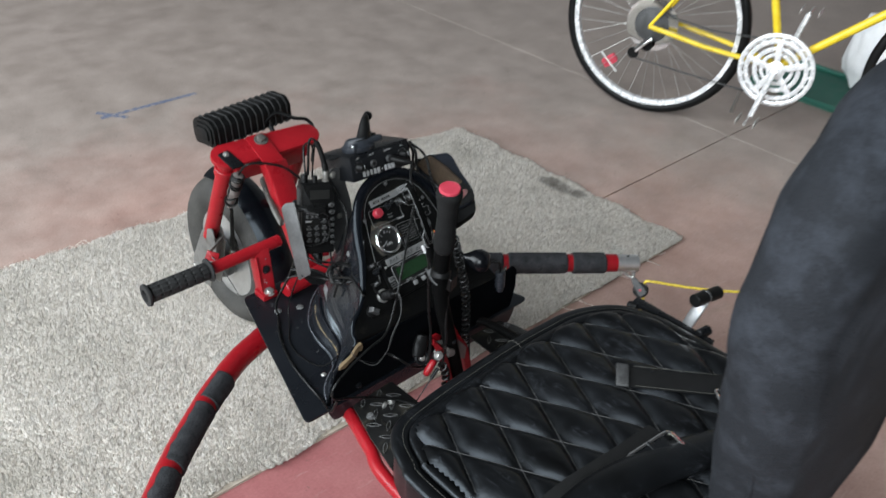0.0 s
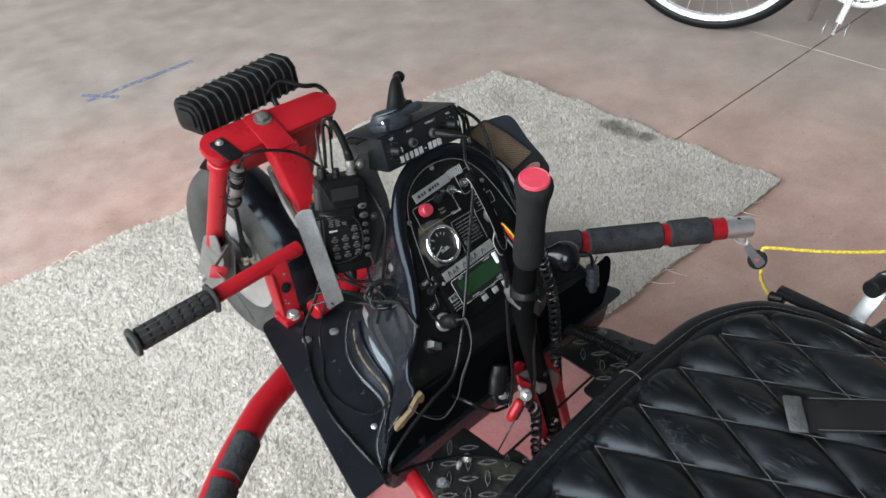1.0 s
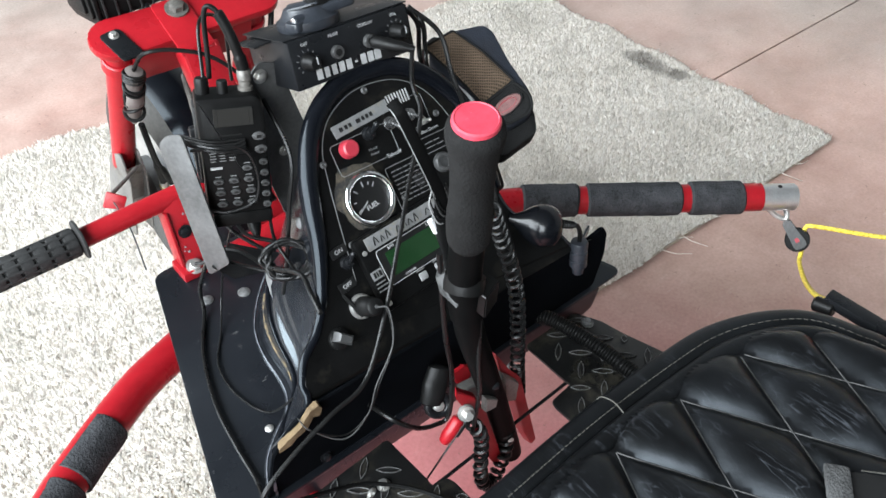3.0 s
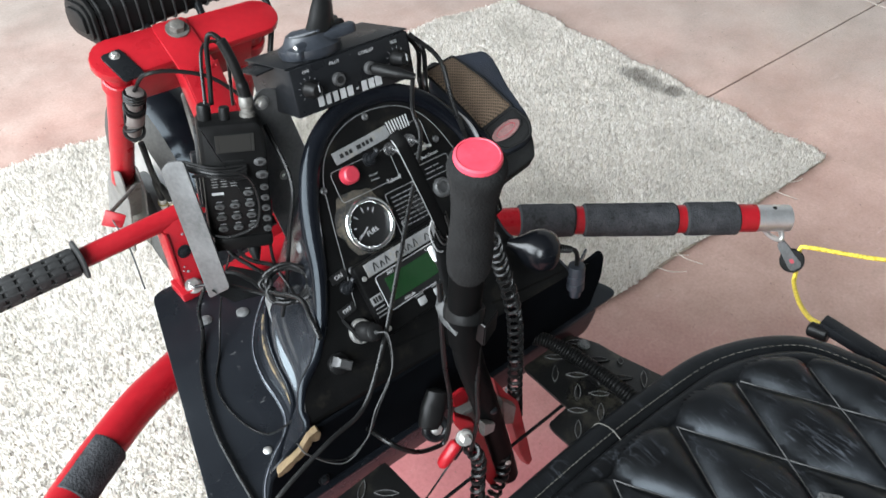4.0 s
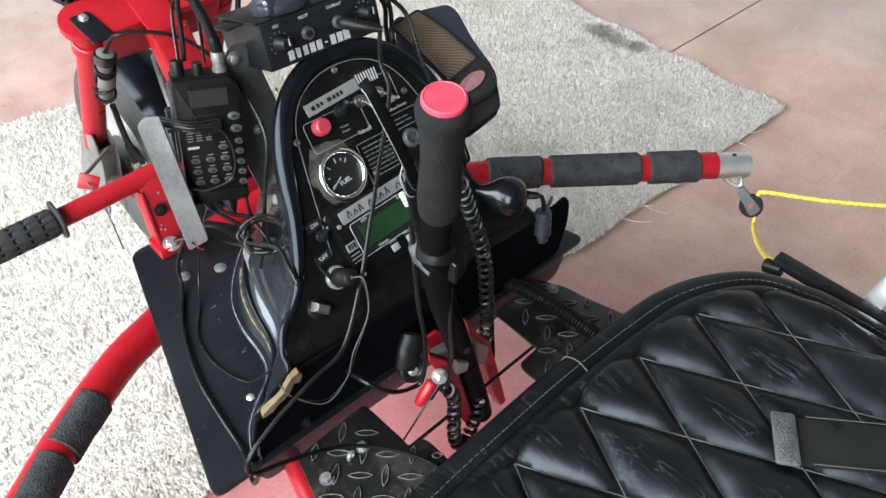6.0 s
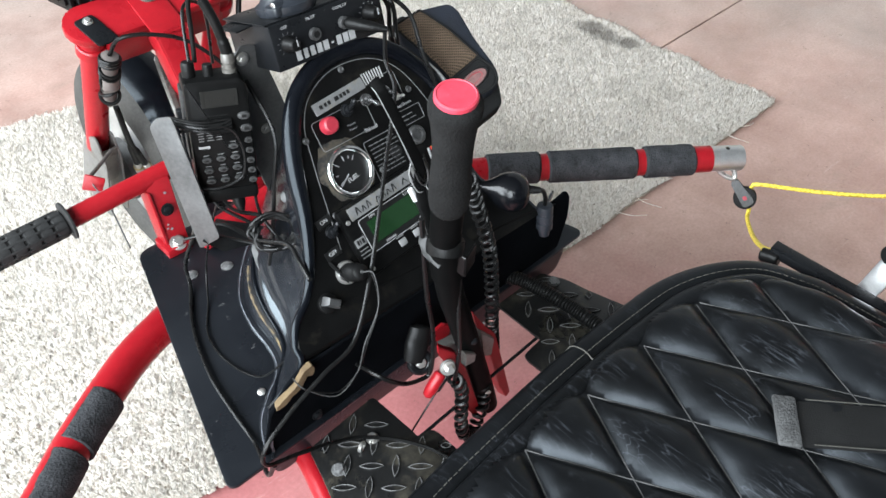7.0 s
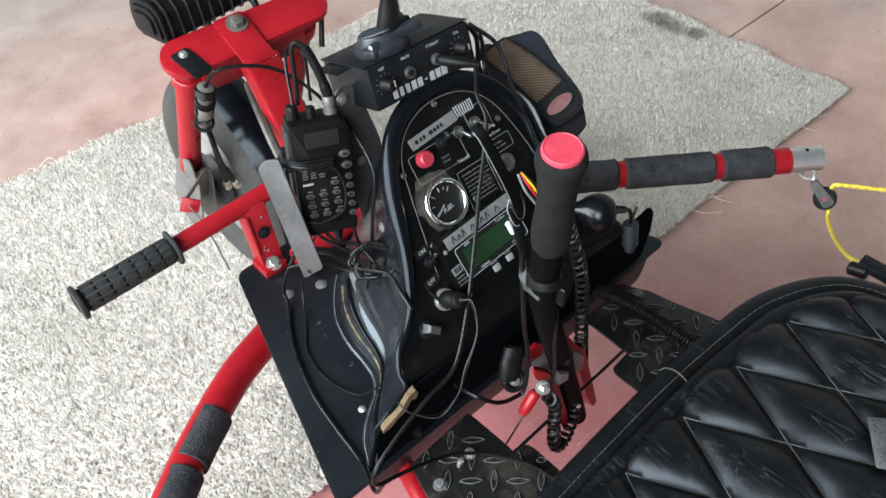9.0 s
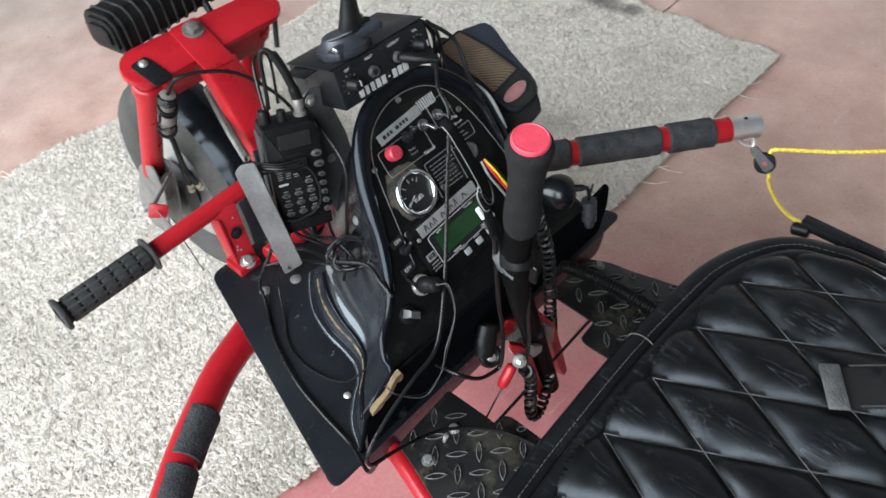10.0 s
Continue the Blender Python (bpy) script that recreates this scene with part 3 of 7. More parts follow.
LEFT_BEND = ((0.06, 0.33, 0.292), (0.15, 0.308, 0.289), (0.216, 0.287, 0.287), (0.269, 0.268, 0.286), (0.321, 0.239, 0.286), (0.373, 0.206, 0.286), (0.414, 0.176, 0.286), (0.5, 0.108, 0.286), (0.62, -0.003, 0.286))


def padded_tube(sign):
    """One side tube with its foam sleeves; sign is the side."""
    left = LEFT_BEND if sign < 0 else RIGHT_BEND
    axis = smooth_line([(sign * x, y, z) for x, y, z in left], 40)
    tube = part("side_tube", sweep(axis, 0.0218 if sign > 0 else 0.0232, 24), RED, cart, "red painted steel tube")
    sleeves = ((0.326, 0.398), (0.407, 0.523), (0.53, 0.599)) if sign > 0 else ((0.325, 0.389), (0.397, 0.515), (0.524, 0.60))
    for x0, x1 in sleeves:
        run = [p for p in axis if x0 <= abs(p.x) <= x1]
        radii = [(0.0258 if sign > 0 else 0.0244) + 0.0005 * noise.noise(q * 45) for q in run]
        radii[0] = radii[-1] = 0.0228 if sign > 0 else 0.0236
        aside = Vector((0.0018, -0.003, 0)) if sign < 0 else Vector()
        run = [q + aside + 0.0006 * noise.noise_vector(q * 60) for q in run]
        part("foam_sleeve", sweep(run, radii, 24), PAD_FOAM, tube, "worn grey foam sleeve")
    return tube


left_tube, right_tube = padded_tube(-1), padded_tube(1)
end = part("tube_socket", rod((0.612, 0.003, 0.289), (0.662, -0.037, 0.289), 0.0208, seg=28, bevel=0.0015), ALU, right_tube, "aluminium tube socket")
part("socket_hole", rod((0.64, -0.02, 0.303), (0.64, -0.02, 0.3102), 0.0035, seg=12), CABLE, right_tube)
sweep_rest = smooth_line([(-0.62, -0.003, 0.286), (-0.78, -0.15, 0.28), (-0.86, -0.4, 0.26), (-0.88, -0.8, 0.25)], 8)
part("side_tube_rear", sweep(sweep_rest, 0.0232, 18), RED, left_tube, "red painted steel tube")
for x in (-1, 1):
    part("frame_rail", sweep(smooth_line([(x * 0.15, 0.36, 0.3), (x * 0.185, 0.1, 0.298), (x * 0.2, 0.0, 0.298), (x * 0.212, -0.05, 0.297), (x * 0.226, -0.1, 0.297), (x * 0.25, -0.2, 0.296), (x * 0.256, -0.6, 0.296), (x * 0.258, -1.3, 0.296)], 6), 0.0125, 18), RED, cart, "red painted steel rail")
part("cross_rod", rod((-0.2, -0.088, 0.318), (0.2, -0.075, 0.318), 0.0022, seg=8), BLACK_METAL, cart, "thin black control rod")


LUG = surface("worn_tread_lug", gray(0.03), gray(0.17), (0.22, 0.36), big=60, fine=300, bump=0.1, spec=0.5)


def tread_pan(sign):
    inner = 0.067 if sign > 0 else 0.083
    outer = [(0.248, -0.2), (0.231, -0.142), (0.212, -0.075), (0.206, -0.043), (0.19, -0.012)] if sign > 0 else [(0.25, -0.2), (0.228, -0.1), (0.214, -0.057), (0.203, -0.018)]
    out = [(0.105, -0.012), (0.103, -0.08), (0.104, -0.088), (inner + 0.003, -0.091), (inner, -0.1), (inner, -0.2), (0.075, -0.62), (0.255, -0.62)] + outer
    pan = part("foot_pan", slab(rounded([(sign * x, y) for x, y in out], 0.006, 3), 0.326, 0.33, bevel=0.0008), TREAD, cart, "worn black tread-plate foot pan")
    # a diamond lattice of lens-shaped lugs, their rims rubbed bare
    lugs, rims = bmesh.new(), bmesh.new()
    bow = [-1 + k / 4 for k in range(9)]
    lens = [(x, -(1 - x * x)) for x in bow] + [(x, 1 - x * x) for x in bow[-2:0:-1]]
    for i in range(-1, 6):
        for j in range(10):
            for x, y, a in ((0.07 + i * 0.0385, -0.0265 - j * 0.0368, -42), (0.0895 + i * 0.0385, -0.0085 - j * 0.0368, 41)):
                fits = [l for l in (0.0146, 0.0125, 0.0105, 0.0085, 0.0065) if all(inside(np.array([x + f * l * math.cos(math.radians(a))]), np.array([y + f * l * math.sin(math.radians(a))]), out)[0] for f in (-1.2, 0, 1.2))]
                if not fits:
                    continue
                m = pose(sign * x, y, 0.3297, 0, 0, sign * a)
                own = bmesh.new()
                l, w, h = fits[0], 0.0043, 0.0019
                low = [own.verts.new((px * l, py * w, 0)) for px, py in lens]
                crest = [own.verts.new((px * l * 0.9, py * w * 0.78, h)) for px, py in lens]
                floor_ring = [own.verts.new((px * l * 0.72, py * w * 0.5, h * 0.75)) for px, py in lens]
                n = len(lens)
                for k in range(n):
                    own.faces.new((low[k], low[(k + 1) % n], crest[(k + 1) % n], crest[k]))
                    own.faces.new((crest[k], crest[(k + 1) % n], floor_ring[(k + 1) % n], floor_ring[k]))
                own.faces.new(floor_ring)
                own.transform(m)
                merge(lugs, own)
                merge(rims, sweep([m @ Vector((px * l * 0.9, py * w * 0.8, h)) for px, py in lens + lens[:1]], 0.0005, 5))
    tagged(part("tread_lug", lugs, TREAD, pan, "raised lens-shaped tread lugs", smooth=50), kind="stuff")
    tagged(part("lug_rim", rims, LUG, pan, "bare rims of the tread lugs"), kind="stuff")
    part("pan_bolt", bolt(0.0055, 0.006, pose(0.19, -0.035, 0.33) if sign > 0 else pose(-0.195, -0.061, 0.33)), DUSTY_BOLT, pan, "dusty bolt")
    return pan


tread_pan(-1), tread_pan(1)
part("pan_clamp", bolt(0.005, 0.007, pose(-0.143, -0.056, 0.33)), ZINC, cart, "zinc clamp bolt")
part("cable_clamp", ring(0.0048, 0.0022, pose(-0.16, -0.058, 0.334, 90, 0, 20), 18, 6), ZINC, cart, "small bright cable clamp")

# corrugated conduit over the foot pan
conduit = thing("corrugated_conduit", (0.15, -0.06, 0.34), "black corrugated plastic conduit lying on a foot pan", "conduit")
rough_line = smooth_line([(0.13, 0.03, 0.335), (0.146, -0.005, 0.345), (0.156, -0.04, 0.3445), (0.161, -0.082, 0.344), (0.163, -0.13, 0.343), (0.164, -0.26, 0.343)], 60)
cline, gone = [rough_line[0]], 0.0
for a, b in zip(rough_line, rough_line[1:]):
    gone += (b - a).length
    if gone > 0.0011:
        cline.append(b)
        gone = 0.0
part("hose", sweep(cline, [(0.0094, 0.0094, 0.0076)[i % 3] for i in range(len(cline))], 16), RUBBER, conduit)

# ---- the instrument pod ----
pod = thing("instrument_pod", (0, 0.1, 0.336), "glossy black fibreglass instrument pod with a broken corner", "instrument panel")


def on_panel(x, z, out=0.0):
    """A point of the raked panel, out metres proud of it."""
    return Vector((x, -0.02 + 0.78 * (z - 0.46) - 0.788 * out, z + 0.615 * out))


PANEL_TILT = math.degrees(math.atan2(1, 0.78))


def panel_pose(x, z, out=0.0, turn=0.0):
    """x to the right, y up the panel, z out of it."""
    return Matrix.Translation(on_panel(x, z, out)) @ pose(0, 0, 0, PANEL_TILT) @ pose(0, 0, 0, 0, 0, turn)


RIM = [(0.0, 0.675), (-0.03, 0.672), (-0.058, 0.661), (-0.08, 0.643), (-0.097, 0.618), (-0.108, 0.593), (-0.117, 0.568), (-0.13, 0.543), (-0.143, 0.524), (-0.158, 0.51), (-0.177, 0.499), (-0.189, 0.484), (-0.195, 0.468)]
rim_line = smooth_line([on_panel(x, z) for x, z in RIM] + [(-0.232, 0.0, 0.418)], 5)
BASE = [(0.0, 0.315), (-0.015, 0.314), (-0.03, 0.31), (-0.06, 0.292), (-0.085, 0.27), (-0.113, 0.238), (-0.133, 0.205), (-0.144, 0.166), (-0.148, 0.128), (-0.155, 0.1), (-0.17, 0.08), (-0.19, 0.066), (-0.218, 0.04)]
RIM_RIGHT = RIM[:5] + [(-0.099, 0.593), (-0.098, 0.568), (-0.096, 0.545), (-0.1, 0.525), (-0.112, 0.51), (-0.13, 0.497), (-0.15, 0.482), (-0.165, 0.464)]
rim_right = smooth_line([on_panel(x, z) for x, z in RIM_RIGHT] + [(-0.214, 0.006, 0.45)], 5)
RIMS = {1: rim_line, -1: rim_right}
base_line = smooth_line([(x, y, 0.336) for x, y in BASE] + [(-0.242, -0.004, 0.336)], 5)

BASE_RIGHT = BASE[:5] + [(-0.098, 0.238), (-0.104, 0.205), (-0.106, 0.166), (-0.108, 0.128), (-0.112, 0.095), (-0.122, 0.065), (-0.145, 0.035), (-0.175, 0.014)]
base_right = smooth_line([(x, y, 0.336) for x, y in BASE_RIGHT] + [(-0.216, 0.022, 0.336)], 5)
BASES_OF = {1: base_line, -1: base_right}


def dip(t, s):
    """How deep the moulded side lies under the straight line from the rim to the base."""
    def rise(x, a, b):
        u = min(1, max(0, (x - a) / (b - a)))
        return u * u * (3 - 2 * u)
    along = rise(s, 0.28, 0.5) * (1 - rise(s, 0.8, 0.99))
    pocket = rise(t, 0.0, 0.12) * (1 - rise(t, 0.6, 0.76))
    floor_ = rise(t, 0.2, 0.27) * (1 - rise(t, 0.5, 0.57)) * rise(s, 0.42, 0.5) * (1 - rise(s, 0.7, 0.82))
    groove = rise(t, 0.78, 0.86) * (1 - rise(t, 0.9, 1.0))
    return along * (0.026 * pocket + 0.006 * floor_) + 0.006 * groove * rise(s, 0.15, 0.3)


def side_point(i, t, sign):
    a, b, s = RIMS[sign][i], BASES_OF[sign][i], i / (len(rim_line) - 1)
    inward = Vector((-a.x, 0.25, -0.15))
    inward = inward.normalized() if inward.length else Vector((0, 0, 0))
    p = a.lerp(b, t) + (inward * dip(t, s) if sign > 0 else Vector())
    p.z += 0.028 * math.sin(math.pi * t) * max(0, 1 - s * 3)
    return Vector((sign * p.x, p.y, p.z))


def cowl_side(sign):
    own = bmesh.new()
    steps = 56
    rows = [[own.verts.new(side_point(i, k / steps, sign)) for k in range(steps + 1)] for i in range(len(rim_line))]
    for a, b in zip(rows, rows[1:]):
        for k in range(steps):
            own.faces.new((a[k], a[k + 1], b[k + 1], b[k]))
    return own


shell = cowl_side(1)
merge(shell, cowl_side(-1))
bmesh.ops.remove_doubles(shell, verts=shell.verts[:], dist=0.0004)
bmesh.ops.recalc_face_normals(shell, faces=shell.faces)
bmesh.ops.solidify(shell, geom=shell.faces[:], thickness=0.003)
cowling = part("cowling", shell, GLOSS_BLACK, pod, "glossy black fibreglass shell", smooth=60)
# pale bluish tone for the highlight line drawn on the shell
EDGE_HIGHLIGHT = surface("pale_highlight_line", (0.03, 0.033, 0.04), (0.2, 0.21, 0.235), (0.18, 0.3), big=40, fine=200)
DUST = surface("tan_dust", (0.06, 0.045, 0.025), (0.17, 0.12, 0.06), (0.8, 0.95), big=50, fine=300, bump=0.5, wear=gray(0.012), wear_at=(0.5, 0.58), wear_scale=80)
last = len(rim_line) - 1
for sign in (1, -1):
    flange_line = [Vector((sign * p.x, p.y, p.z)) for p in BASES_OF[sign][8:-1]]
    part("base_flange", sweep(flange_line, [0.0075] * len(flange_line), 10, squash=0.5, up=(0, 0, 1)), GLOSS_BLACK, cowling)
    if sign < 0:
        continue
    # thin pale tube that draws the highlight along the flange
    part("edge_highlight", sweep([p + Vector((-sign * 0.0055, 0, 0.0034)) for p in flange_line], 0.0008, 6), EDGE_HIGHLIGHT, cowling, "highlight drawn along the shell edge")
    ridge = [side_point(i, 0.765, sign) + Vector((-sign * 0.0012, -0.0006, 0.001)) for i in range(24, last - 3)]
    part("ridge", sweep(ridge, [0.0034 + 0.0008 * math.sin(k * 0.4) for k in range(len(ridge))], 12), BEAD_BLACK, cowling, "rounded glossy ridge")
    dust = [side_point(i, 0.875, sign) + Vector((-sign * 0.0008, 0, 0.0012)) for i in range(24, last - 8)]
    part("dust_line", sweep(dust, [0.0013 + 0.0011 * noise.noise(Vector((k * 0.35, sign, 0))) for k in range(len(dust))], 8, squash=0.3), DUST, cowling, "tan dust lying along the shell")
# pale jagged sheet set against the side of the shell
chip = [(0.163, 0.472), (0.157, 0.466), (0.152, 0.462), (0.157, 0.45), (0.155, 0.432), (0.161, 0.44), (0.167, 0.456)]
own = bmesh.new()
own.faces.new([own.verts.new((-0.1275 + 0.16 * (0.49 - z) * -0.4, y, z)) for y, z in chip])
bmesh.ops.solidify(own, geom=own.faces[:], thickness=0.0008)
part("pale_mark", own, GREY_PLASTIC, cowling, "pale jagged mark on the shell", smooth=0)
for p, n in (((-0.1015, 0.123, 0.549), (-0.9, 0.1, 0.4)), ((-0.103, 0.13, 0.512), (-0.9, 0.1, 0.4))):
    part("shell_bolt", lathe([(0.0062, -0.002), (0.0062, 0.001), (0.0045, 0.003), (0.001, 0.0038)], between(p, Vector(p) + Vector(n)), 16), DUSTY_BOLT, cowling, "dusty bolt head")

# the raked face with its bead, and the rear wall under it
face = bmesh.new()
outline = rim_line[:-5]
full = outline + [Vector((-p.x, p.y, p.z)) for p in reversed(rim_right[1:-5] + [on_panel(-0.19, 0.459)])]
back = Vector((0, 0.004, -0.003))
front_v, back_v = [face.verts.new(p) for p in full], [face.verts.new(p + back) for p in full]
face.faces.new(front_v[::-1])
face.faces.new(back_v)
for k in range(len(full)):
    face.faces.new((front_v[k - 1], front_v[k], back_v[k], back_v[k - 1]))
bmesh.ops.recalc_face_normals(face, faces=face.faces)
panel = part("panel_face", face, PANEL_BLACK, pod, "matt black raked panel", smooth=0)
def rim_bead(line, keep):
    """The rounded lip of the shell, fat round the arch and slim along the flared foot."""
    run = [p + Vector((0, 0.001, -0.0035)) for p in line[:keep]]
    radii = [0.0100 - 0.0054 * min(1, max(0, (k - 26) / 16)) for k in range(len(run))]
    return run, radii


left_run, left_r = rim_bead(rim_line, -5)
right_run, right_r = rim_bead(rim_right, 36)
bead_all = [Vector((-p.x, p.y, p.z)) for p in reversed(right_run[1:])] + left_run
part("rim_bead", sweep(bead_all, right_r[:0:-1] + left_r, 20), BEAD_BLACK, cowling, "rounded glossy black bead")
# tapered pale strip standing for the highlight on the right lip
bare = [Vector((-p.x + 0.0085, p.y - 0.003, p.z + 0.004)) for p in rim_right[17:29]]
part("lip_highlight", sweep(bare, [0.0006 + 0.0019 * math.sin(math.pi * k / 11) for k in range(12)], 8), GREY_PLASTIC, cowling, "highlight on the lip, drawn as a pale strip")
wall_out = rounded([(-0.236, 0.418), (-0.218, 0.448), (-0.198, 0.467), (0.0, 0.463), (0.19, 0.458), (0.212, 0.464), (0.226, 0.445), (0.238, 0.4), (0.24, 0.336), (-0.246, 0.336)], 0.006, 3)
wall = prism([(x, -0.0185 + 0.16 * (0.466 - z), z) for x, z in wall_out], (0, 0.004, 0.0006), 0.001)
part("rear_wall", wall, WALL_BLACK, pod, "black rear wall with a sharp crease along its top")
part("wall_bolt", bolt(0.0045, 0.004, pose(-0.176, -0.0015, 0.352, 80)), BLACK_METAL, pod)
rag = bmesh.new()
rng = random.Random(3)
ragged = [(-0.187, 0.474), (-0.183, 0.464), (-0.187, 0.455), (-0.192, 0.457), (-0.198, 0.446), (-0.209, 0.44), (-0.222, 0.43), (-0.231, 0.431), (-0.23, 0.438), (-0.219, 0.445), (-0.207, 0.454), (-0.203, 0.462), (-0.197, 0.472)]
ragged = [(x, z, -0.0195 + 0.16 * (0.466 - z)) for x, z in ragged]
front = [rag.verts.new((x + rng.uniform(-0.001, 0.001), y - 0.0035, z + rng.uniform(-0.001, 0.001))) for x, z, y in ragged]
rear = [rag.verts.new(v.co + Vector((0.002, 0.008, -0.002))) for v in front]
rag.faces.new(front)
rag.faces.new(rear[::-1])
for k in range(len(front)):
    rag.faces.new((front[k - 1], rear[k - 1], rear[k], front[k]))
bmesh.ops.triangulate(rag, faces=rag.faces[:])
bmesh.ops.subdivide_edges(rag, edges=rag.edges[:], cuts=3, use_grid_fill=True)
bmesh.ops.recalc_face_normals(rag, faces=rag.faces)
for v in rag.verts:
    v.co += 0.0011 * noise.noise_vector(v.co * 140) + Vector((-0.002, -0.003, 0.002))
part("broken_edge", rag, RAW_FIBRE, pod, "ragged tan edge where the fibreglass is broken")
for x, y in ((-0.112, 0.277), (-0.155, 0.294), (-0.198, 0.077), (0.112, 0.277), (0.198, 0.077)):
    f = 0.62 if abs(x) > 0.19 else 1.0
    part("flange_bolt", lathe([(0.0082 * f, 0), (0.0082 * f, 0.0012), (0.006 * f, 0.0028), (0.001, 0.0034)], pose(x, y, 0.336), 20), ZINC if f < 1 else DUSTY_BOLT, pod, "low dusty bolt head")

# engraved outline on the panel
engraved = smooth_line([on_panel(x, z, 0.0004) for x, z in ((-0.098, 0.53), (-0.09, 0.57), (-0.082, 0.605), (-0.073, 0.632), (-0.052, 0.652), (-0.015, 0.663), (0.03, 0.659), (0.06, 0.64), (0.078, 0.605), (0.09, 0.56))], 6)
part("engraved_line", sweep(engraved, 0.0005, 4), FAINT_PRINT, panel, "fine white engraved outline")


def frame_line(x0, z0, x1, z1, r=0.004):
    pts = rounded([(x0, z0), (x1, z0), (x1, z1), (x0, z1)], r, 4)
    line = [on_panel(x, z, 0.0004) for x, z in pts]
    return sweep(line + line[:2], 0.00045, 4)


part("engraved_box", frame_line(-0.066, 0.606, 0.004, 0.631), FAINT_PRINT, panel)
part("engraved_box", frame_line(0.022, 0.617, 0.052, 0.642), FAINT_PRINT, panel)
part("engraved_box", frame_line(0.026, 0.594, 0.066, 0.607, 0.002), FAINT_PRINT, panel)
part("engraved_box", frame_line(-0.02, 0.557, 0.024, 0.598, 0.002), FAINT_PRINT, panel)
for x, z in ((-0.006, 0.66), (-0.079, 0.621), (0.061, 0.621), (-0.086, 0.557), (-0.012, 0.571)):
    screw = lathe([(0.0036, 0), (0.0036, 0.0012), (0.0022, 0.0022), (0.0014, 0.0012), (0.0001, 0.0012)], panel_pose(x, z), 14)
    part("panel_screw", screw, SCUFFED_STEEL, panel)
# fuel gauge
gauge = part("fuel_gauge", lathe([(0.0268, -0.001), (0.0268, 0.004), (0.0252, 0.0068), (0.0232, 0.0068), (0.0222, 0.004), (0.022, 0.0005), (0.0001, 0.0005)], panel_pose(-0.05, 0.583), 44), CHROME, pod, "round fuel gauge with a chrome bezel")
part("dial", lathe([(0.0222, 0.0005), (0.0222, 0.0022)], panel_pose(-0.05, 0.583), 40), GAUGE_FACE, gauge, "black dial")
marks = bmesh.new()
for a, l in ((200, 0.005), (165, 0.003), (125, 0.005), (85, 0.005), (60, 0.003), (40, 0.005)):
    m = panel_pose(-0.05, 0.583, 0.0023, a + 8)
    box((l, 0.0012, 0.0004), m @ pose(0.0155, 0, 0), 0, bm=marks)
part("dial_marks", marks, WHITE_PRINT, gauge, "white dial marks", smooth=0)
part("needle", box((0.016, 0.0011, 0.0006), panel_pose(-0.05, 0.583, 0.003, 212) @ pose(0.011, 0, 0), 0), WHITE_PRINT, gauge, "white needle", smooth=0)
letters("FUEL", 0.0068, panel_pose(-0.049, 0.577, 0.0024, 8), WHITE_PRINT, gauge)
part("glass_rim", ring(0.0246, 0.0029, panel_pose(-0.05, 0.583, 0.0055), 44, 12), CHROME, gauge)
TAN_GRIME = surface("tan_grime", (0.013, 0.011, 0.008), (0.06, 0.048, 0.032), (0.8, 0.95), big=45, fine=500, bump=0.4, wear=gray(0.006), wear_at=(0.45, 0.55), wear_scale=55)
smear = []
for k in range(48):
    a = 2 * math.pi * k / 48
    smear.append(((0.0305 + 0.0085 * max(0, math.cos(a - 2.0)) ** 2 + 0.0016 * math.sin(7 * a) + 0.001 * math.sin(13 * a)) * math.cos(a), (0.0305 + 0.0085 * max(0, math.cos(a - 2.0)) ** 2 + 0.0016 * math.sin(7 * a) + 0.001 * math.sin(13 * a)) * math.sin(a)))
part("grime_ring", slab(smear, 0.0001, 0.0005, panel_pose(-0.05, 0.583)), TAN_GRIME, gauge, "tan grime round the bezel", smooth=0)
part("push_button", lathe([(0.0092, 0), (0.0092, 0.004), (0.0085, 0.005), (0.0085, 0.010), (0.007, 0.0115), (0.001, 0.0118)], panel_pose(-0.049, 0.624), 28), BUTTON_RED, pod, "round red push button")


def toggle(x, z, material, lean=20, size=1.0):
    base = part("toggle_switch", lathe([(0.0068, 0), (0.0068, 0.002), (0.0058, 0.0025), (0.0058, 0.006), (0.004, 0.0065), (0.003, 0.009)], panel_pose(x, z) @ Matrix.Scale(size, 4), 16), material, pod, "toggle switch with a round collar")
    m = panel_pose(x, z, 0.008 * size) @ pose(0, 0, 0, lean, 12, 0) @ Matrix.Scale(size, 4)
    part("bat_lever", lathe([(0.0016, 0), (0.0026, 0.010), (0.0028, 0.0135), (0.0012, 0.0155)], m, 12), material, base)
    return base


toggle(-0.021, 0.6285, BLACK_METAL, -25)
toggle(0.005, 0.629, TOGGLE, 40)
toggle(0.0295, 0.629, TOGGLE, 30)
toggle(0.0425, 0.62, ZINC, 10, 0.6)
part("key_switch", lathe([(0.0105, 0), (0.0105, 0.004), (0.009, 0.006), (0.006, 0.006), (0.006, 0.003), (0.0001, 0.003)], panel_pose(0.045, 0.583), 24), SCUFFED_STEEL, pod, "round zinc key switch")
toggle(-0.099, 0.547, BLACK_METAL, -35)
for x, z, txt in ((-0.102, 0.5575, "ON"), (-0.108, 0.5315, "OFF")):
    plaque = part("switch_plaque", box((0.019, 0.0095, 0.0008), panel_pose(x, z, 0.001, 6), 0.0003), GAUGE_FACE, pod, "small engraved plaque", smooth=0)
    letters(txt, 0.006, panel_pose(x, z, 0.0016, 6), WHITE_PRINT, plaque, depth=0.0002)
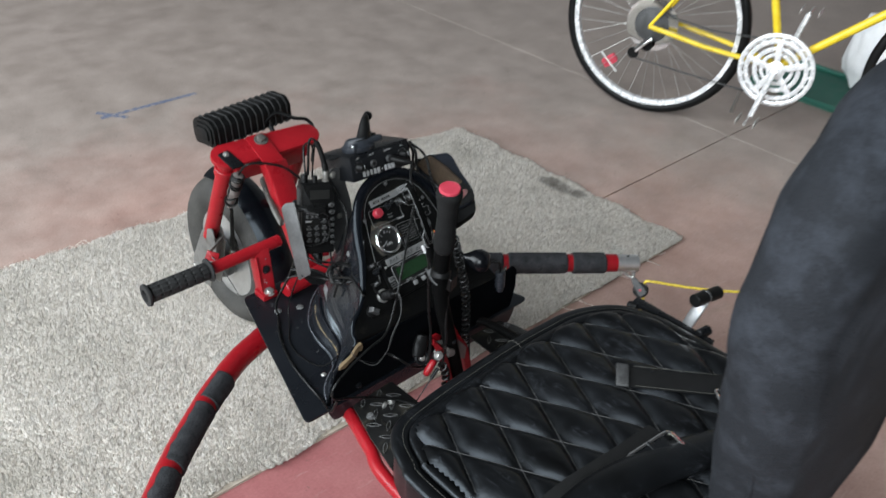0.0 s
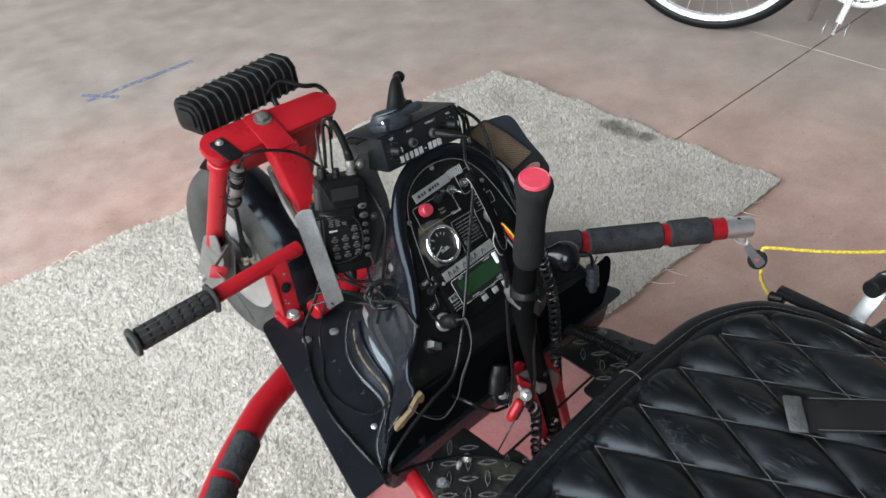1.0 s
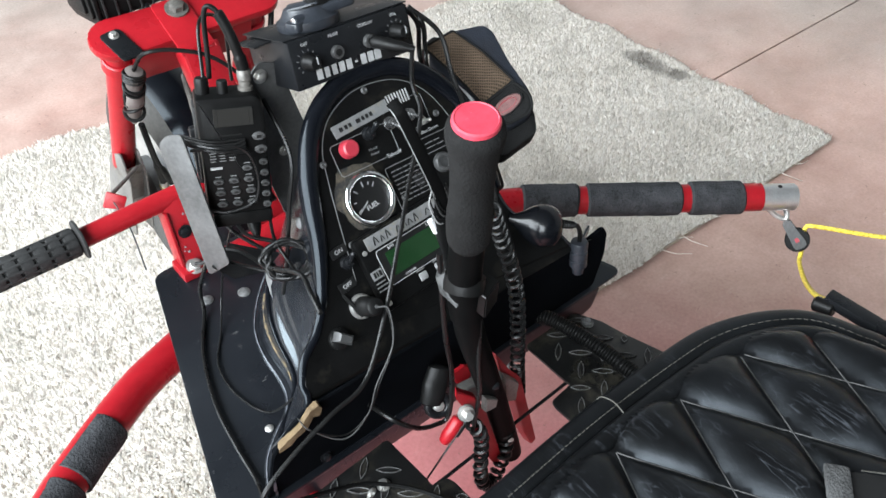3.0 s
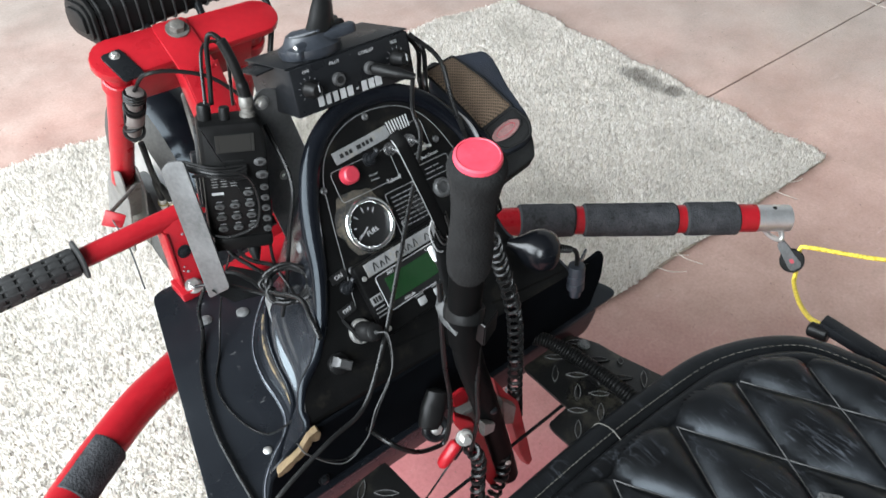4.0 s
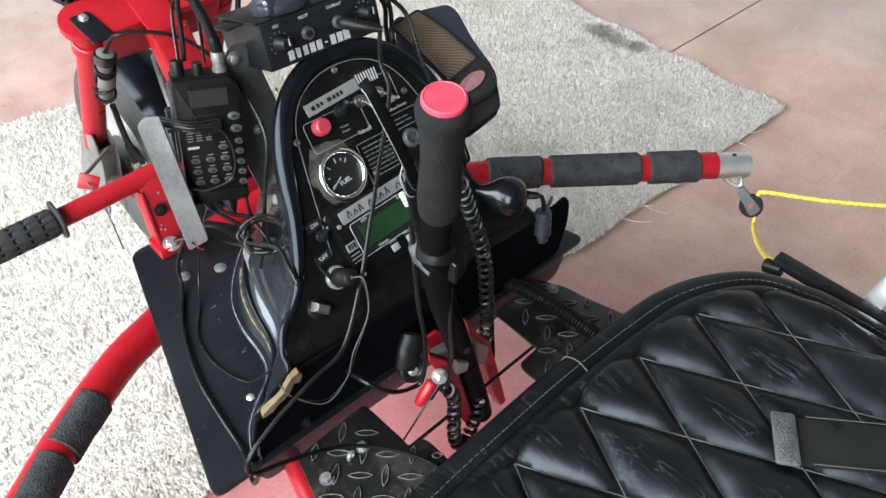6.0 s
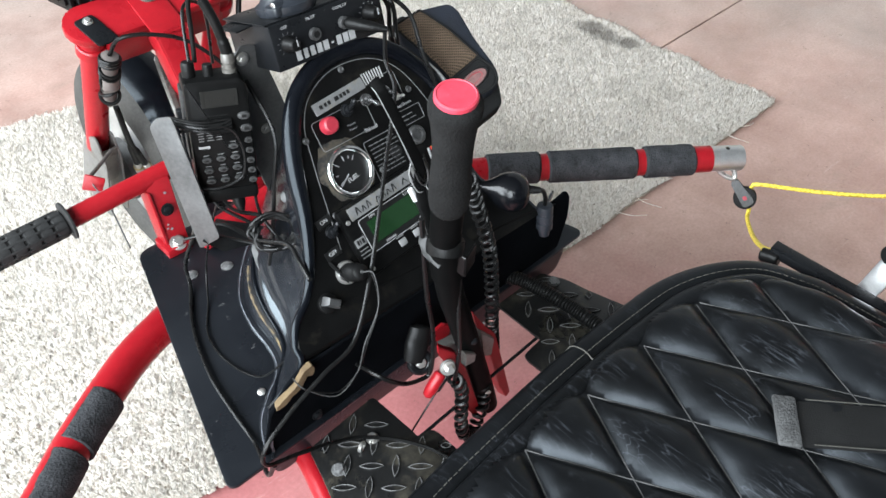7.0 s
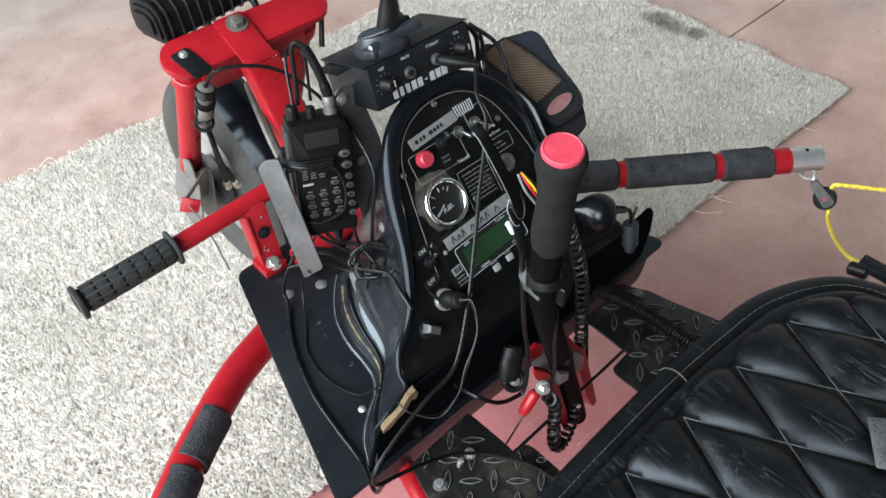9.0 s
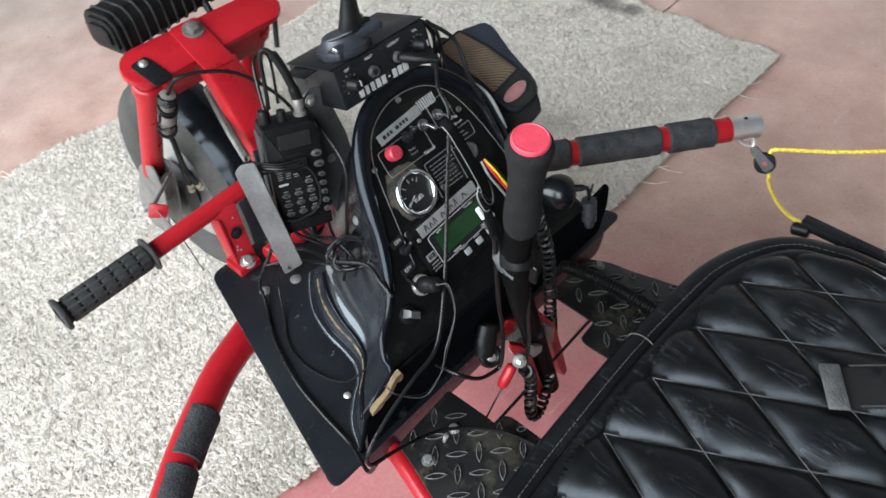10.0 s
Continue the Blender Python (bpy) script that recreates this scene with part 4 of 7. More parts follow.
label = part("name_strip", box((0.068, 0.0125, 0.001), panel_pose(-0.022, 0.641, 0.0006, 4), 0.0004), LABEL, pod, "aged silver name strip", smooth=0)
bars([(-0.025, 0, 0.004), (-0.019, 0, 0.003), (-0.014, 0, 0.003), (-0.004, 0, 0.005), (0.002, 0, 0.003), (0.007, 0, 0.003), (0.012, 0, 0.003)], panel_pose(-0.022, 0.641, 0.0011, 4), 0.0042, GAUGE_FACE, label, "maker_mark")
stripes = bmesh.new()
for k in range(8):
    box((0.0014, 0.0125, 0.0006), panel_pose(0.014 + 0.0034 * k, 0.6445, 0.0004, 4 - k), 0, bm=stripes)
part("stripe_mark", stripes, WHITE_PRINT, label, "row of white stripes", smooth=0)
letters("Takeoff", 0.0058, panel_pose(-0.003, 0.606, 0.0004), WHITE_PRINT, panel, depth=0.0002)
letters("Shut-Down", 0.005, panel_pose(0.046, 0.6115, 0.0004), WHITE_PRINT, panel, depth=0.0002)
rng = random.Random(5)
checklist = []
for r in range(8):
    x = -0.017
    while x < 0.015:
        w = rng.uniform(0.003, 0.0068)
        checklist.append((x + w / 2, -0.0046 * r, w))
        x += w + rng.uniform(0.0011, 0.0018)
bars(checklist, panel_pose(0.002, 0.5935, 0.0003), 0.001, FAINT_PRINT, panel)
bars([(-0.007, 0, 0.009), (0.003, 0, 0.007), (-0.006, -0.0048, 0.011), (0.006, -0.0048, 0.008)], panel_pose(0.046, 0.602, 0.0003), 0.001, FAINT_PRINT, panel)
letters("Master", 0.0038, panel_pose(-0.0225, 0.6165, 0.0004), FAINT_PRINT, panel, depth=0.0002)
letters("Power", 0.0038, panel_pose(-0.0225, 0.6125, 0.0004), FAINT_PRINT, panel, depth=0.0002)
letters("On", 0.0036, panel_pose(-0.009, 0.6335, 0.0004), FAINT_PRINT, panel, depth=0.0002)
part("panel_hole", lathe([(0.0075, 0), (0.0075, 0.0006)], panel_pose(0.013, 0.579), 20), GAUGE_FACE, panel)

# engine monitor
eis = part("engine_monitor", box((0.112, 0.078, 0.012), panel_pose(-0.031, 0.531, 0.004, 3), 0.003), PANEL_BLACK, pod, "black engine monitor with a green display")
EM = panel_pose(-0.031, 0.531, 0.0103, 3)


def on_monitor(x, y, out=0.0):
    return EM @ pose(x, y, out)


part("name_strip", box((0.098, 0.0135, 0.001), on_monitor(0.004, 0.0295), 0.0004), LABEL, eis, "aged silver name strip", smooth=0)
script = bmesh.new()
for k, (x, w) in enumerate(((-0.034, 0.006), (-0.026, 0.005), (-0.019, 0.005), (-0.006, 0.007), (0.002, 0.005), (0.009, 0.006), (0.017, 0.005), (0.032, 0.008))):
    sweep(smooth_line([on_monitor(x - w * 0.4, 0.0255, 0.0007).translation, on_monitor(x, 0.0335 - 0.002 * (k % 2), 0.0007).translation, on_monitor(x + w * 0.5, 0.0262, 0.0007).translation], 4), 0.0006, 4, script)
tagged(part("maker_mark", script, GAUGE_FACE, eis, "dark script mark"), kind="stuff")
lcd = part("lcd_surround", box((0.092, 0.036, 0.001), on_monitor(0.007, 0.0015), 0.0004), GAUGE_FACE, eis, smooth=0)
part("lcd", box((0.076, 0.0245, 0.001), on_monitor(0.007, 0.0018, 0.0008), 0.0003), LCD, eis, "dark green liquid crystal display", smooth=0)
surround = [on_monitor(x, y, 0.0008).translation for x, y in rounded([(-0.04, -0.0175), (0.054, -0.0175), (0.054, 0.02), (-0.04, 0.02)], 0.004, 4)]
part("engraved_box", sweep(surround + surround[:2], 0.00045, 4), WHITE_PRINT, eis)
letters("RPM", 0.0042, on_monitor(-0.022, 0.0168, 0.0007), WHITE_PRINT, eis, depth=0.0002)
letters("Coolant", 0.0042, on_monitor(0.03, 0.0168, 0.0007), WHITE_PRINT, eis, depth=0.0002)
letters("Altitude", 0.0042, on_monitor(-0.014, -0.0145, 0.0007), WHITE_PRINT, eis, depth=0.0002)
letters("Climb", 0.0042, on_monitor(0.034, -0.0145, 0.0007), WHITE_PRINT, eis, depth=0.0002)
part("maker_mark", box((0.013, 0.009, 0.0006), on_monitor(-0.048, 0.0, 0.0003), 0.0002), LABEL, eis, smooth=0)
bars([(-0.003, 0.0015, 0.0022), (0.0, 0.0015, 0.0014), (0.0035, 0.0015, 0.0026)], on_monitor(-0.048, -0.0012, 0.0006), 0.0055, GAUGE_FACE, eis, "maker_mark_bars")
bars([(0, 0, 0.011), (0, -0.004, 0.013), (0, -0.008, 0.012)], on_monitor(-0.048, -0.0085, 0.0), 0.0012, FAINT_PRINT, eis)
for x in (-0.004, 0.017, 0.037):
    part("key", box((0.0095, 0.008, 0.003), on_monitor(x, -0.026, 0.001), 0.0012), GREY_PLASTIC, eis, "pale grey key")
    bars([(0, 0, 0.010)], on_monitor(x, -0.0195, 0), 0.0013, FAINT_PRINT, eis)
for x, y in ((-0.05, 0.024), (-0.05, -0.031)):
    part("monitor_screw", lathe([(0.0026, 0), (0.0022, 0.0016), (0.0001, 0.0018)], on_monitor(x, y), 12), ZINC, eis)
# socket with its plug, and the winged knob below it
part("socket", lathe([(0.0125, 0), (0.0125, 0.003), (0.0112, 0.005)], panel_pose(-0.104, 0.512), 26), ZINC, pod, "worn zinc socket ring")
plug = part("plug", lathe([(0.0098, 0), (0.0098, 0.018), (0.0085, 0.020), (0.0085, 0.028), (0.006, 0.030)], panel_pose(-0.104, 0.512, 0.004), 22), RUBBER, pod, "black rubber plug")
part("plug_tip", lathe([(0.0022, 0), (0.0018, 0.003)], panel_pose(-0.104, 0.512, 0.033), 10), SCUFFED_STEEL, plug)
knob = part("knob", lathe([(0.0105, 0), (0.0105, 0.004), (0.007, 0.006)], panel_pose(-0.139, 0.499), 20), RUBBER, pod, "winged grey knob")
part("wing", lathe([(0.0125, 0), (0.0118, 0.010), (0.0085, 0.014)], panel_pose(-0.138, 0.499, 0.004, -40) @ Matrix.Diagonal((1, 0.55, 1, 1)) @ pose(0, 0, 0, 0, 0, 45), 4), surface("mid_grey_plastic", gray(0.02), gray(0.04), (0.4, 0.5), big=60), knob)
# ---- front fork, nose wheel and foot peg ----
fork = thing("front_fork", (0, 0.56, 0.3), "red painted steel nose fork bolted to the base plate", "fork")
CROWN = pose(0.004, 0.558, 0.565, 20, 0, -3)
crown_out = [(-0.098 + 0.034 * math.cos(a), 0.034 * math.sin(a)) for a in (math.pi / 2 + math.pi * k / 10 for k in range(11))] + [(0.104 + 0.03 * math.cos(a), 0.03 * math.sin(a)) for a in (-math.pi / 2 + math.pi * k / 10 for k in range(11))]
crown = part("crown", slab(crown_out, -0.008, 0.004, CROWN, bevel=0.002), RED, fork, "red crown plate with rounded ends")
part("crown_web", box((0.17, 0.052, 0.055), CROWN @ pose(0, 0, -0.034), 0.004), RED, fork)
for sign in (-1, 1):
    top, low = CROWN @ Vector((0.096 * sign, 0, -0.01)), Vector((0.1 * sign, 0.662, 0.315))
    leg = part("fork_leg", rod(top, low, 0.0175, seg=28), RED, fork, "red fork leg")
    part("leg_collar", rod(top + (low - top) * 0.10, top + (low - top) * 0.17, 0.0225, seg=28, bevel=0.002), RED, leg)
    d = (low - top).normalized()
    clip = slab(rounded([(0.62, 0.36), (0.67, 0.335), (0.735, 0.22), (0.72, 0.165), (0.66, 0.17), (0.61, 0.31)], 0.01), -0.016, -0.013, Matrix(((0, 0, 1, 0.1 * sign + 0.031 * 0), (1, 0, 0, 0), (0, 1, 0, 0), (0, 0, 0, 1))) @ pose(0, 0, 0), bevel=0.0006)
    slab(rounded([(0.63, 0.35), (0.67, 0.335), (0.735, 0.22), (0.72, 0.165), (0.66, 0.17), (0.62, 0.31)], 0.01), 0.013, 0.016, Matrix(((0, 0, 1, 0.1 * sign), (1, 0, 0, 0), (0, 1, 0, 0), (0, 0, 0, 1))), bevel=0.0006, bm=clip)
    box((0.03, 0.003, 0.09), pose(0.1 * sign, 0.642, 0.285, 24), 0.0005, bm=clip)
    part("axle_bracket", clip, DULL_ALU, leg, "pale aluminium axle bracket")
part("crown_bolt", bolt(0.0105, 0.011, CROWN @ pose(-0.008, 0.012, 0.008)), SPRING, fork, "large dull hexagon bolt")
neck_top = slab(rounded([(-0.024, -0.06), (0.024, -0.06), (0.024, 0.034), (-0.024, 0.034)], 0.008), 0.004, 0.008, CROWN @ pose(-0.013, -0.002, 0), bevel=0.001)
neck = part("neck", neck_top, RED, fork, "red folded steel neck")
arm = bmesh.new()
a, b = Vector((-0.009, 0.503, 0.553)), Vector((-0.006, 0.375, 0.338))
d = (b - a).normalized()
out = Vector((0, d.z, -d.y))
m = Matrix.Translation((a + b) / 2) @ Matrix((Vector((1, 0, 0)), out, -d)).transposed().to_4x4()
box((0.048, 0.004, (b - a).length), m, 0.001, bm=arm)
for x in (-0.024, 0.024):
    box((0.004, 0.03, (b - a).length), m @ pose(x, -0.014, 0), 0.001, bm=arm)
part("weld_bead", sweep([CROWN @ Vector((-0.037 + 0.048 * k / 24, -0.0605, 0.0045 + 0.0006 * math.sin(k * 2.1))) for k in range(25)], [0.0026 + 0.0006 * math.sin(k * 1.9) for k in range(25)], 8), RED, neck, "lumpy weld bead")
part("neck_arm", arm, RED, neck, "red channel-section arm")
part("neck_bolt", bolt(0.0065, 0.006, m @ pose(0.012, 0.002, 0.02, -90)), BRASS, neck, "dull yellow bolt")
# cable adjuster beside the leg
tab = part("cable_tab", slab(rounded([(-0.013, -0.03), (0.016, -0.034), (0.015, 0.02), (-0.013, 0.022)], 0.006), 0.0042, 0.007, CROWN @ pose(-0.1, -0.012, 0, 0, 0, 12), bevel=0.0006), BLACK_METAL, fork, "black cable tab")
part("tab_bolt", bolt(0.0045, 0.005, CROWN @ pose(-0.1, 0.0, 0.007)), ZINC, tab)
adj = part("cable_adjuster", lathe([(0.006, 0), (0.013, 0.004), (0.0135, 0.012), (0.0105, 0.017), (0.0112, 0.05), (0.0138, 0.054), (0.0138, 0.064), (0.0105, 0.069), (0.0092, 0.1), (0.004, 0.115)], between((-0.1, 0.508, 0.545), (-0.1, 0.566, 0.43)), 20), surface("pinkish_grey_plastic", (0.07, 0.06, 0.056), (0.13, 0.11, 0.102), (0.4, 0.55), big=60), fork, "grey cable adjuster bound with ties")
for h in (0.004, 0.009, 0.014, 0.03, 0.036, 0.052, 0.058, 0.063, 0.078, 0.09):
    part("tie", ring(0.0128, 0.0024, between((-0.1, 0.508, 0.545), (-0.1, 0.566, 0.43)) @ pose(0, 0, h, 18 - 900 * h * h * 30, 12 - 300 * h), 24, 6), RUBBER, adj)
for k, way in enumerate((((-0.09, 0.57, 0.428), (-0.074, 0.606, 0.352), (-0.058, 0.638, 0.282), (-0.052, 0.652, 0.245)), ((-0.086, 0.575, 0.424), (-0.068, 0.611, 0.335), (-0.048, 0.64, 0.272), (-0.036, 0.652, 0.238)))):
    run = smooth_line(way, 8)
    cable = part("brake_cable", sweep(run, [0.0034 if i < 12 else 0.0058 for i in range(len(run))], 10), RUBBER, fork, "black brake cable in a rubber boot")
    part("cable_end", rod(run[-6], run[-1] + (run[-1] - run[-2]) * 1.5, 0.0064, seg=12, bevel=0.0015), ZINC, cable, "bright cable end")
    part("cable_nut", bolt(0.0055, 0.007, between(run[-3], run[-1])), BRASS, cable, "dull brass nut")
part("cable_loop", sweep(smooth_line([(-0.1, 0.508, 0.547), (-0.088, 0.49, 0.574), (-0.052, 0.474, 0.573), (-0.01, 0.455, 0.553), (0.03, 0.43, 0.50), (0.05, 0.41, 0.44)], 10), 0.0028, 8), CABLE, fork, "black looping cable")
spring = [Vector((-0.02 - 0.047 * t, 0.545 - 0.145 * t, 0.492 - 0.027 * t - 0.01 * math.sin(math.pi * t))) for t in (k / 220 for k in range(221))]
spring = [p + 0.0058 * (math.cos(i * 0.9) * Vector((1, 0, 0)) + math.sin(i * 0.9) * Vector((0, 0.2, 0.98))) for i, p in enumerate(spring)]
part("spring_sleeve", sweep(spring, 0.0017, 6), SPRING, fork, "coiled steel cable sleeve")
# mudguard
guard = bmesh.new()
rows = []
WHEEL = Vector((0.0, 0.718, 0.206))
for k in range(25):
    a = radians(70 + k * 4.8)
    r = 0.221
    row = []
    for j in range(9):
        u = -1 + j / 4
        row.append(guard.verts.new((WHEEL.x + 0.038 * u, WHEEL.y + (r - 0.016 * u * u) * math.cos(a), WHEEL.z + (r - 0.016 * u * u) * math.sin(a))))
    rows.append(row)
for p, q in zip(rows, rows[1:]):
    for j in range(8):
        guard.faces.new((p[j], p[j + 1], q[j + 1], q[j]))
bmesh.ops.recalc_face_normals(guard, faces=guard.faces)
bmesh.ops.solidify(guard, geom=guard.faces[:], thickness=0.002)
part("mudguard", guard, BEAD_BLACK, fork, "glossy black mudguard")
# red foot peg with its upright and rubber grip
peg = part("foot_peg", rod((-0.085, 0.386, 0.437), (-0.262, 0.385, 0.433), 0.0128, seg=24, bevel=0.001), RED, fork, "red foot peg tube")
GR = between((-0.252, 0.385, 0.433), (-0.384, 0.386, 0.431))
prof = [(0.0135, 0), (0.0245, 0.0005), (0.025, 0.002), (0.0245, 0.0035), (0.017, 0.005)]
for k in range(7):
    h = 0.006 + k * 0.0175
    prof += [(0.0152, h), (0.0176, h + 0.0015), (0.0184, h + 0.007), (0.0178, h + 0.014), (0.0152, h + 0.0155)]
prof += [(0.0165, 0.130), (0.0225, 0.132), (0.0235, 0.135), (0.0225, 0.138), (0.013, 0.139), (0.012, 0.132), (0.0001, 0.131)]
grip = part("grip", lathe(prof, GR, 32), GREY_RUBBER, peg, "ribbed grey rubber grip")
for k in range(12):
    a = k * math.pi / 6 + 0.3
    part("grip_rib", box((0.0035, 0.0016, 0.118), GR @ pose(0.0175 * math.cos(a), 0.0175 * math.sin(a), 0.068, 0, 0, math.degrees(a) + 90), 0.0004), GREY_RUBBER, peg)
post = slab(rounded([(-0.016, 0), (0.016, 0), (0.016, 0.105), (-0.016, 0.105)], 0.004), -0.003, 0.003, between((-0.14, 0.352, 0.336), (-0.136, 0.376, 0.44)) @ pose(0, 0, 0, 90, 0, 0), bevel=0.001)
upright = part("upright", post, RED, fork, "chipped red upright")
part("upright_side", box((0.004, 0.028, 0.09), pose(-0.153, 0.372, 0.381, -12), 0.001), RED, upright)
part("upright_foot", box((0.036, 0.036, 0.014), pose(-0.143, 0.356, 0.343), 0.002), RED, upright)
part("upright_bolt", bolt(0.006, 0.004, pose(-0.139, 0.3575, 0.4, 77)), BLACK_METAL, upright, "dark bolt head")
for k, (x, z) in enumerate(((-0.146, 0.372), (-0.141, 0.369), (-0.144, 0.377), (-0.133, 0.42))):
    part("pale_mark", lathe([(0.0016 + 0.0005 * (k % 2), 0), (0.001, 0.0006)], pose(x, 0.3465 + 0.23 * (z - 0.336), z, 77), 5), GREY_PLASTIC, upright, "pale paint chip")
part("foot_bolt", bolt(0.0075, 0.009, pose(-0.142, 0.345, 0.35, 25)), ZINC, upright, "zinc bolt")
part("steering_link", rod((-0.118, 0.322, 0.357), (0.05, 0.335, 0.36), 0.0165, seg=22, bevel=0.002), RED, fork, "red steering link tube")
part("link_clevis", slab(rounded([(-0.013, -0.01), (0.015, -0.013), (0.02, 0.006), (-0.008, 0.013)], 0.003), -0.002, 0.002, pose(-0.165, 0.545, 0.345, 60, 10, -30), bevel=0.0005), RED, fork, "red cable clevis")
part("link_rod", rod((-0.165, 0.55, 0.35), (-0.105, 0.6, 0.34), 0.003, seg=10), DULL_ALU, fork)
part("thin_cable", sweep(smooth_line([(-0.165, 0.54, 0.345), (-0.17, 0.48, 0.34), (-0.19, 0.39, 0.34)], 6), 0.0012, 6), SCUFFED_STEEL, fork, "thin steel cable")

wheel = thing("nose_wheel", (0, 0.718, 0.01), "nose wheel with a dusty smooth tyre standing on the rug", "wheel")
WM = Matrix.Translation(WHEEL) @ pose(0, 0, 0, 0, 90)
tyre_prof = [(0.115, -0.03)] + [(0.152 + 0.047 * math.cos(a), 0.05 * math.sin(a)) for a in (radians(-140 + k * 14) for k in range(21))] + [(0.115, 0.03)]
own = bmesh.new()
seg = 64
rows = [[own.verts.new((r * math.cos(2 * math.pi * k / seg), r * math.sin(2 * math.pi * k / seg), h)) for k in range(seg)] for r, h in tyre_prof]
for p, q in zip(rows, rows[1:] + rows[:1]):
    for k in range(seg):
        own.faces.new((p[k], p[(k + 1) % seg], q[(k + 1) % seg], q[k]))
bmesh.ops.recalc_face_normals(own, faces=own.faces)
own.transform(WM)
part("tyre", own, TYRE, wheel, "dusty black tyre")
part("rim", lathe([(0.118, -0.032), (0.122, -0.028), (0.108, -0.02), (0.1, -0.012), (0.045, -0.018), (0.04, -0.03), (0.03, -0.034), (0.03, 0.034), (0.04, 0.03), (0.045, 0.018), (0.1, 0.012), (0.108, 0.02), (0.122, 0.028), (0.118, 0.032)], WM, 48), ALU, wheel, "pale metal rim")
part("axle", rod((-0.125, WHEEL.y, WHEEL.z), (0.125, WHEEL.y, WHEEL.z), 0.0075, seg=14, bevel=0.001), ZINC, wheel, "zinc axle")
part("brake_drum", lathe([(0.03, 0.034), (0.055, 0.04), (0.055, 0.06), (0.03, 0.066)], Matrix.Translation(WHEEL) @ pose(0, 0, 0, 0, -90), 30), SCUFFED_STEEL, wheel)

# finned lamp on the crown
lamp = thing("finned_lamp", (0.01, 0.65, 0.58), "black finned lamp housing bolted behind the fork crown", "lamp")
LM = pose(0.004, 0.648, 0.597, -6, -1, 5)
fin_out = rounded([(0.041, 0.016), (0.026, 0.031), (-0.026, 0.031), (-0.041, 0.016), (-0.041, -0.026), (-0.034, -0.032), (0.034, -0.032), (0.041, -0.026)], 0.006, 3)
ALONG_LAMP = Matrix(((0, 0, 1, 0), (1, 0, 0, 0), (0, 1, 0, 0), (0, 0, 0, 1)))
body = part("housing", slab([(x * 0.94, y * 0.93) for x, y in fin_out], -0.099, 0.099, LM @ ALONG_LAMP, bevel=0.003), RUBBER, lamp, "black ribbed housing")
for k in range(12):
    m = LM @ pose(-0.094 + k * 0.0171, 0, 0) @ ALONG_LAMP
    part("fin", slab(fin_out, -0.0014, 0.0014, m, bevel=0.0006), FIN_BLACK, body, "thin worn rib")
for sign in (-1, 1):
    for k, f in enumerate((0.96, 0.8, 0.6)):
        m = LM @ pose(sign * (0.103 + 0.0042 * k), 0, 0) @ ALONG_LAMP
        part("end_cap", slab([(x * f, y * f * (1 - 0.1 * k)) for x, y in fin_out], -0.0028, 0.0028, m, bevel=0.001), RUBBER, body, "stepped end cap")
part("lens", box((0.19, 0.003, 0.05), LM @ pose(0, 0.034, -0.004), 0.001), GREY_PLASTIC, lamp)
for x in (-0.03, 0.05):
    part("stem", rod((x, 0.6, 0.568), (x + 0.004, 0.632, 0.594), 0.0055, seg=12), BLACK_METAL, lamp)
part("lead", sweep(smooth_line([LM @ Vector((0.03, -0.036, -0.012)), LM @ Vector((0.06, -0.045, 0.004)), (0.1, 0.585, 0.594), (0.128, 0.578, 0.585), (0.135, 0.56, 0.56), (0.11, 0.535, 0.5)], 8), 0.0042, 10), RUBBER, lamp, "black lead")

# ---- radio, its brackets, the intercom ----
bracket = thing("radio_bracket", (-0.17, 0.26, 0.336), "bent scuffed steel strips holding the radio beside the pod", "bracket")
sa, sb = Vector((-0.189, 0.187, 0.664)), Vector((-0.186, 0.146, 0.527))
sd = (sb - sa).normalized()
sn = Vector((-0.8, -0.55, 0.22)).normalized()
sn = (sn - sd * sn.dot(sd)).normalized()
sx = sd.cross(sn)
SM = Matrix((sx, sn, -sd)).transposed().to_4x4()
SM.translation = (sa + sb) / 2
part("side_strip", slab(rounded([(-0.013, -0.072), (0.0145, -0.084), (0.0145, 0.06), (0.004, 0.068), (-0.013, 0.068)], 0.004, 3), -0.0012, 0.0012, SM @ pose(0, 0, 0, 90), bevel=0.0005), DULL_STEEL, bracket, "scuffed grey steel strip")
strip_out = rounded([(-0.099, 0.686), (-0.088, 0.698), (-0.068, 0.69), (-0.046, 0.612), (-0.036, 0.54), (-0.036, 0.45), (-0.07, 0.45), (-0.083, 0.51), (-0.098, 0.57), (-0.105, 0.63)], 0.008, 4)
part("inner_strip", slab(strip_out, -0.0012, 0.0012, pose(0, 0.19, 0, 90), bevel=0.0005), DULL_STEEL, bracket, "dusty dark steel strip")
part("strip_bolt", bolt(0.005, 0.005, pose(-0.0885, 0.1885, 0.683, 90)), ZINC, bracket, "zinc bolt")
part("strip_bolt", bolt(0.004, 0.004, pose(-0.074, 0.1885, 0.59, 90)), ZINC, bracket, "zinc bolt")
part("cradle", box((0.07, 0.01, 0.06), pose(-0.128, 0.2, 0.61, -12, 2, -18), 0.003), BLACK_METAL, bracket, "black cradle plate")
part("bottom_shelf", sheet([(-0.194, 0.146, 0.527), (-0.174, 0.144, 0.5), (-0.128, 0.17, 0.462), (-0.098, 0.185, 0.462), (-0.149, 0.198, 0.497)], 0.002), DULL_STEEL, bracket, "inward-bent foot of the strip")
part("cross_strip", box((0.08, 0.02, 0.0025), pose(-0.145, 0.172, 0.566, -12, 2, -18), 0.0006), SCUFFED_STEEL, bracket)

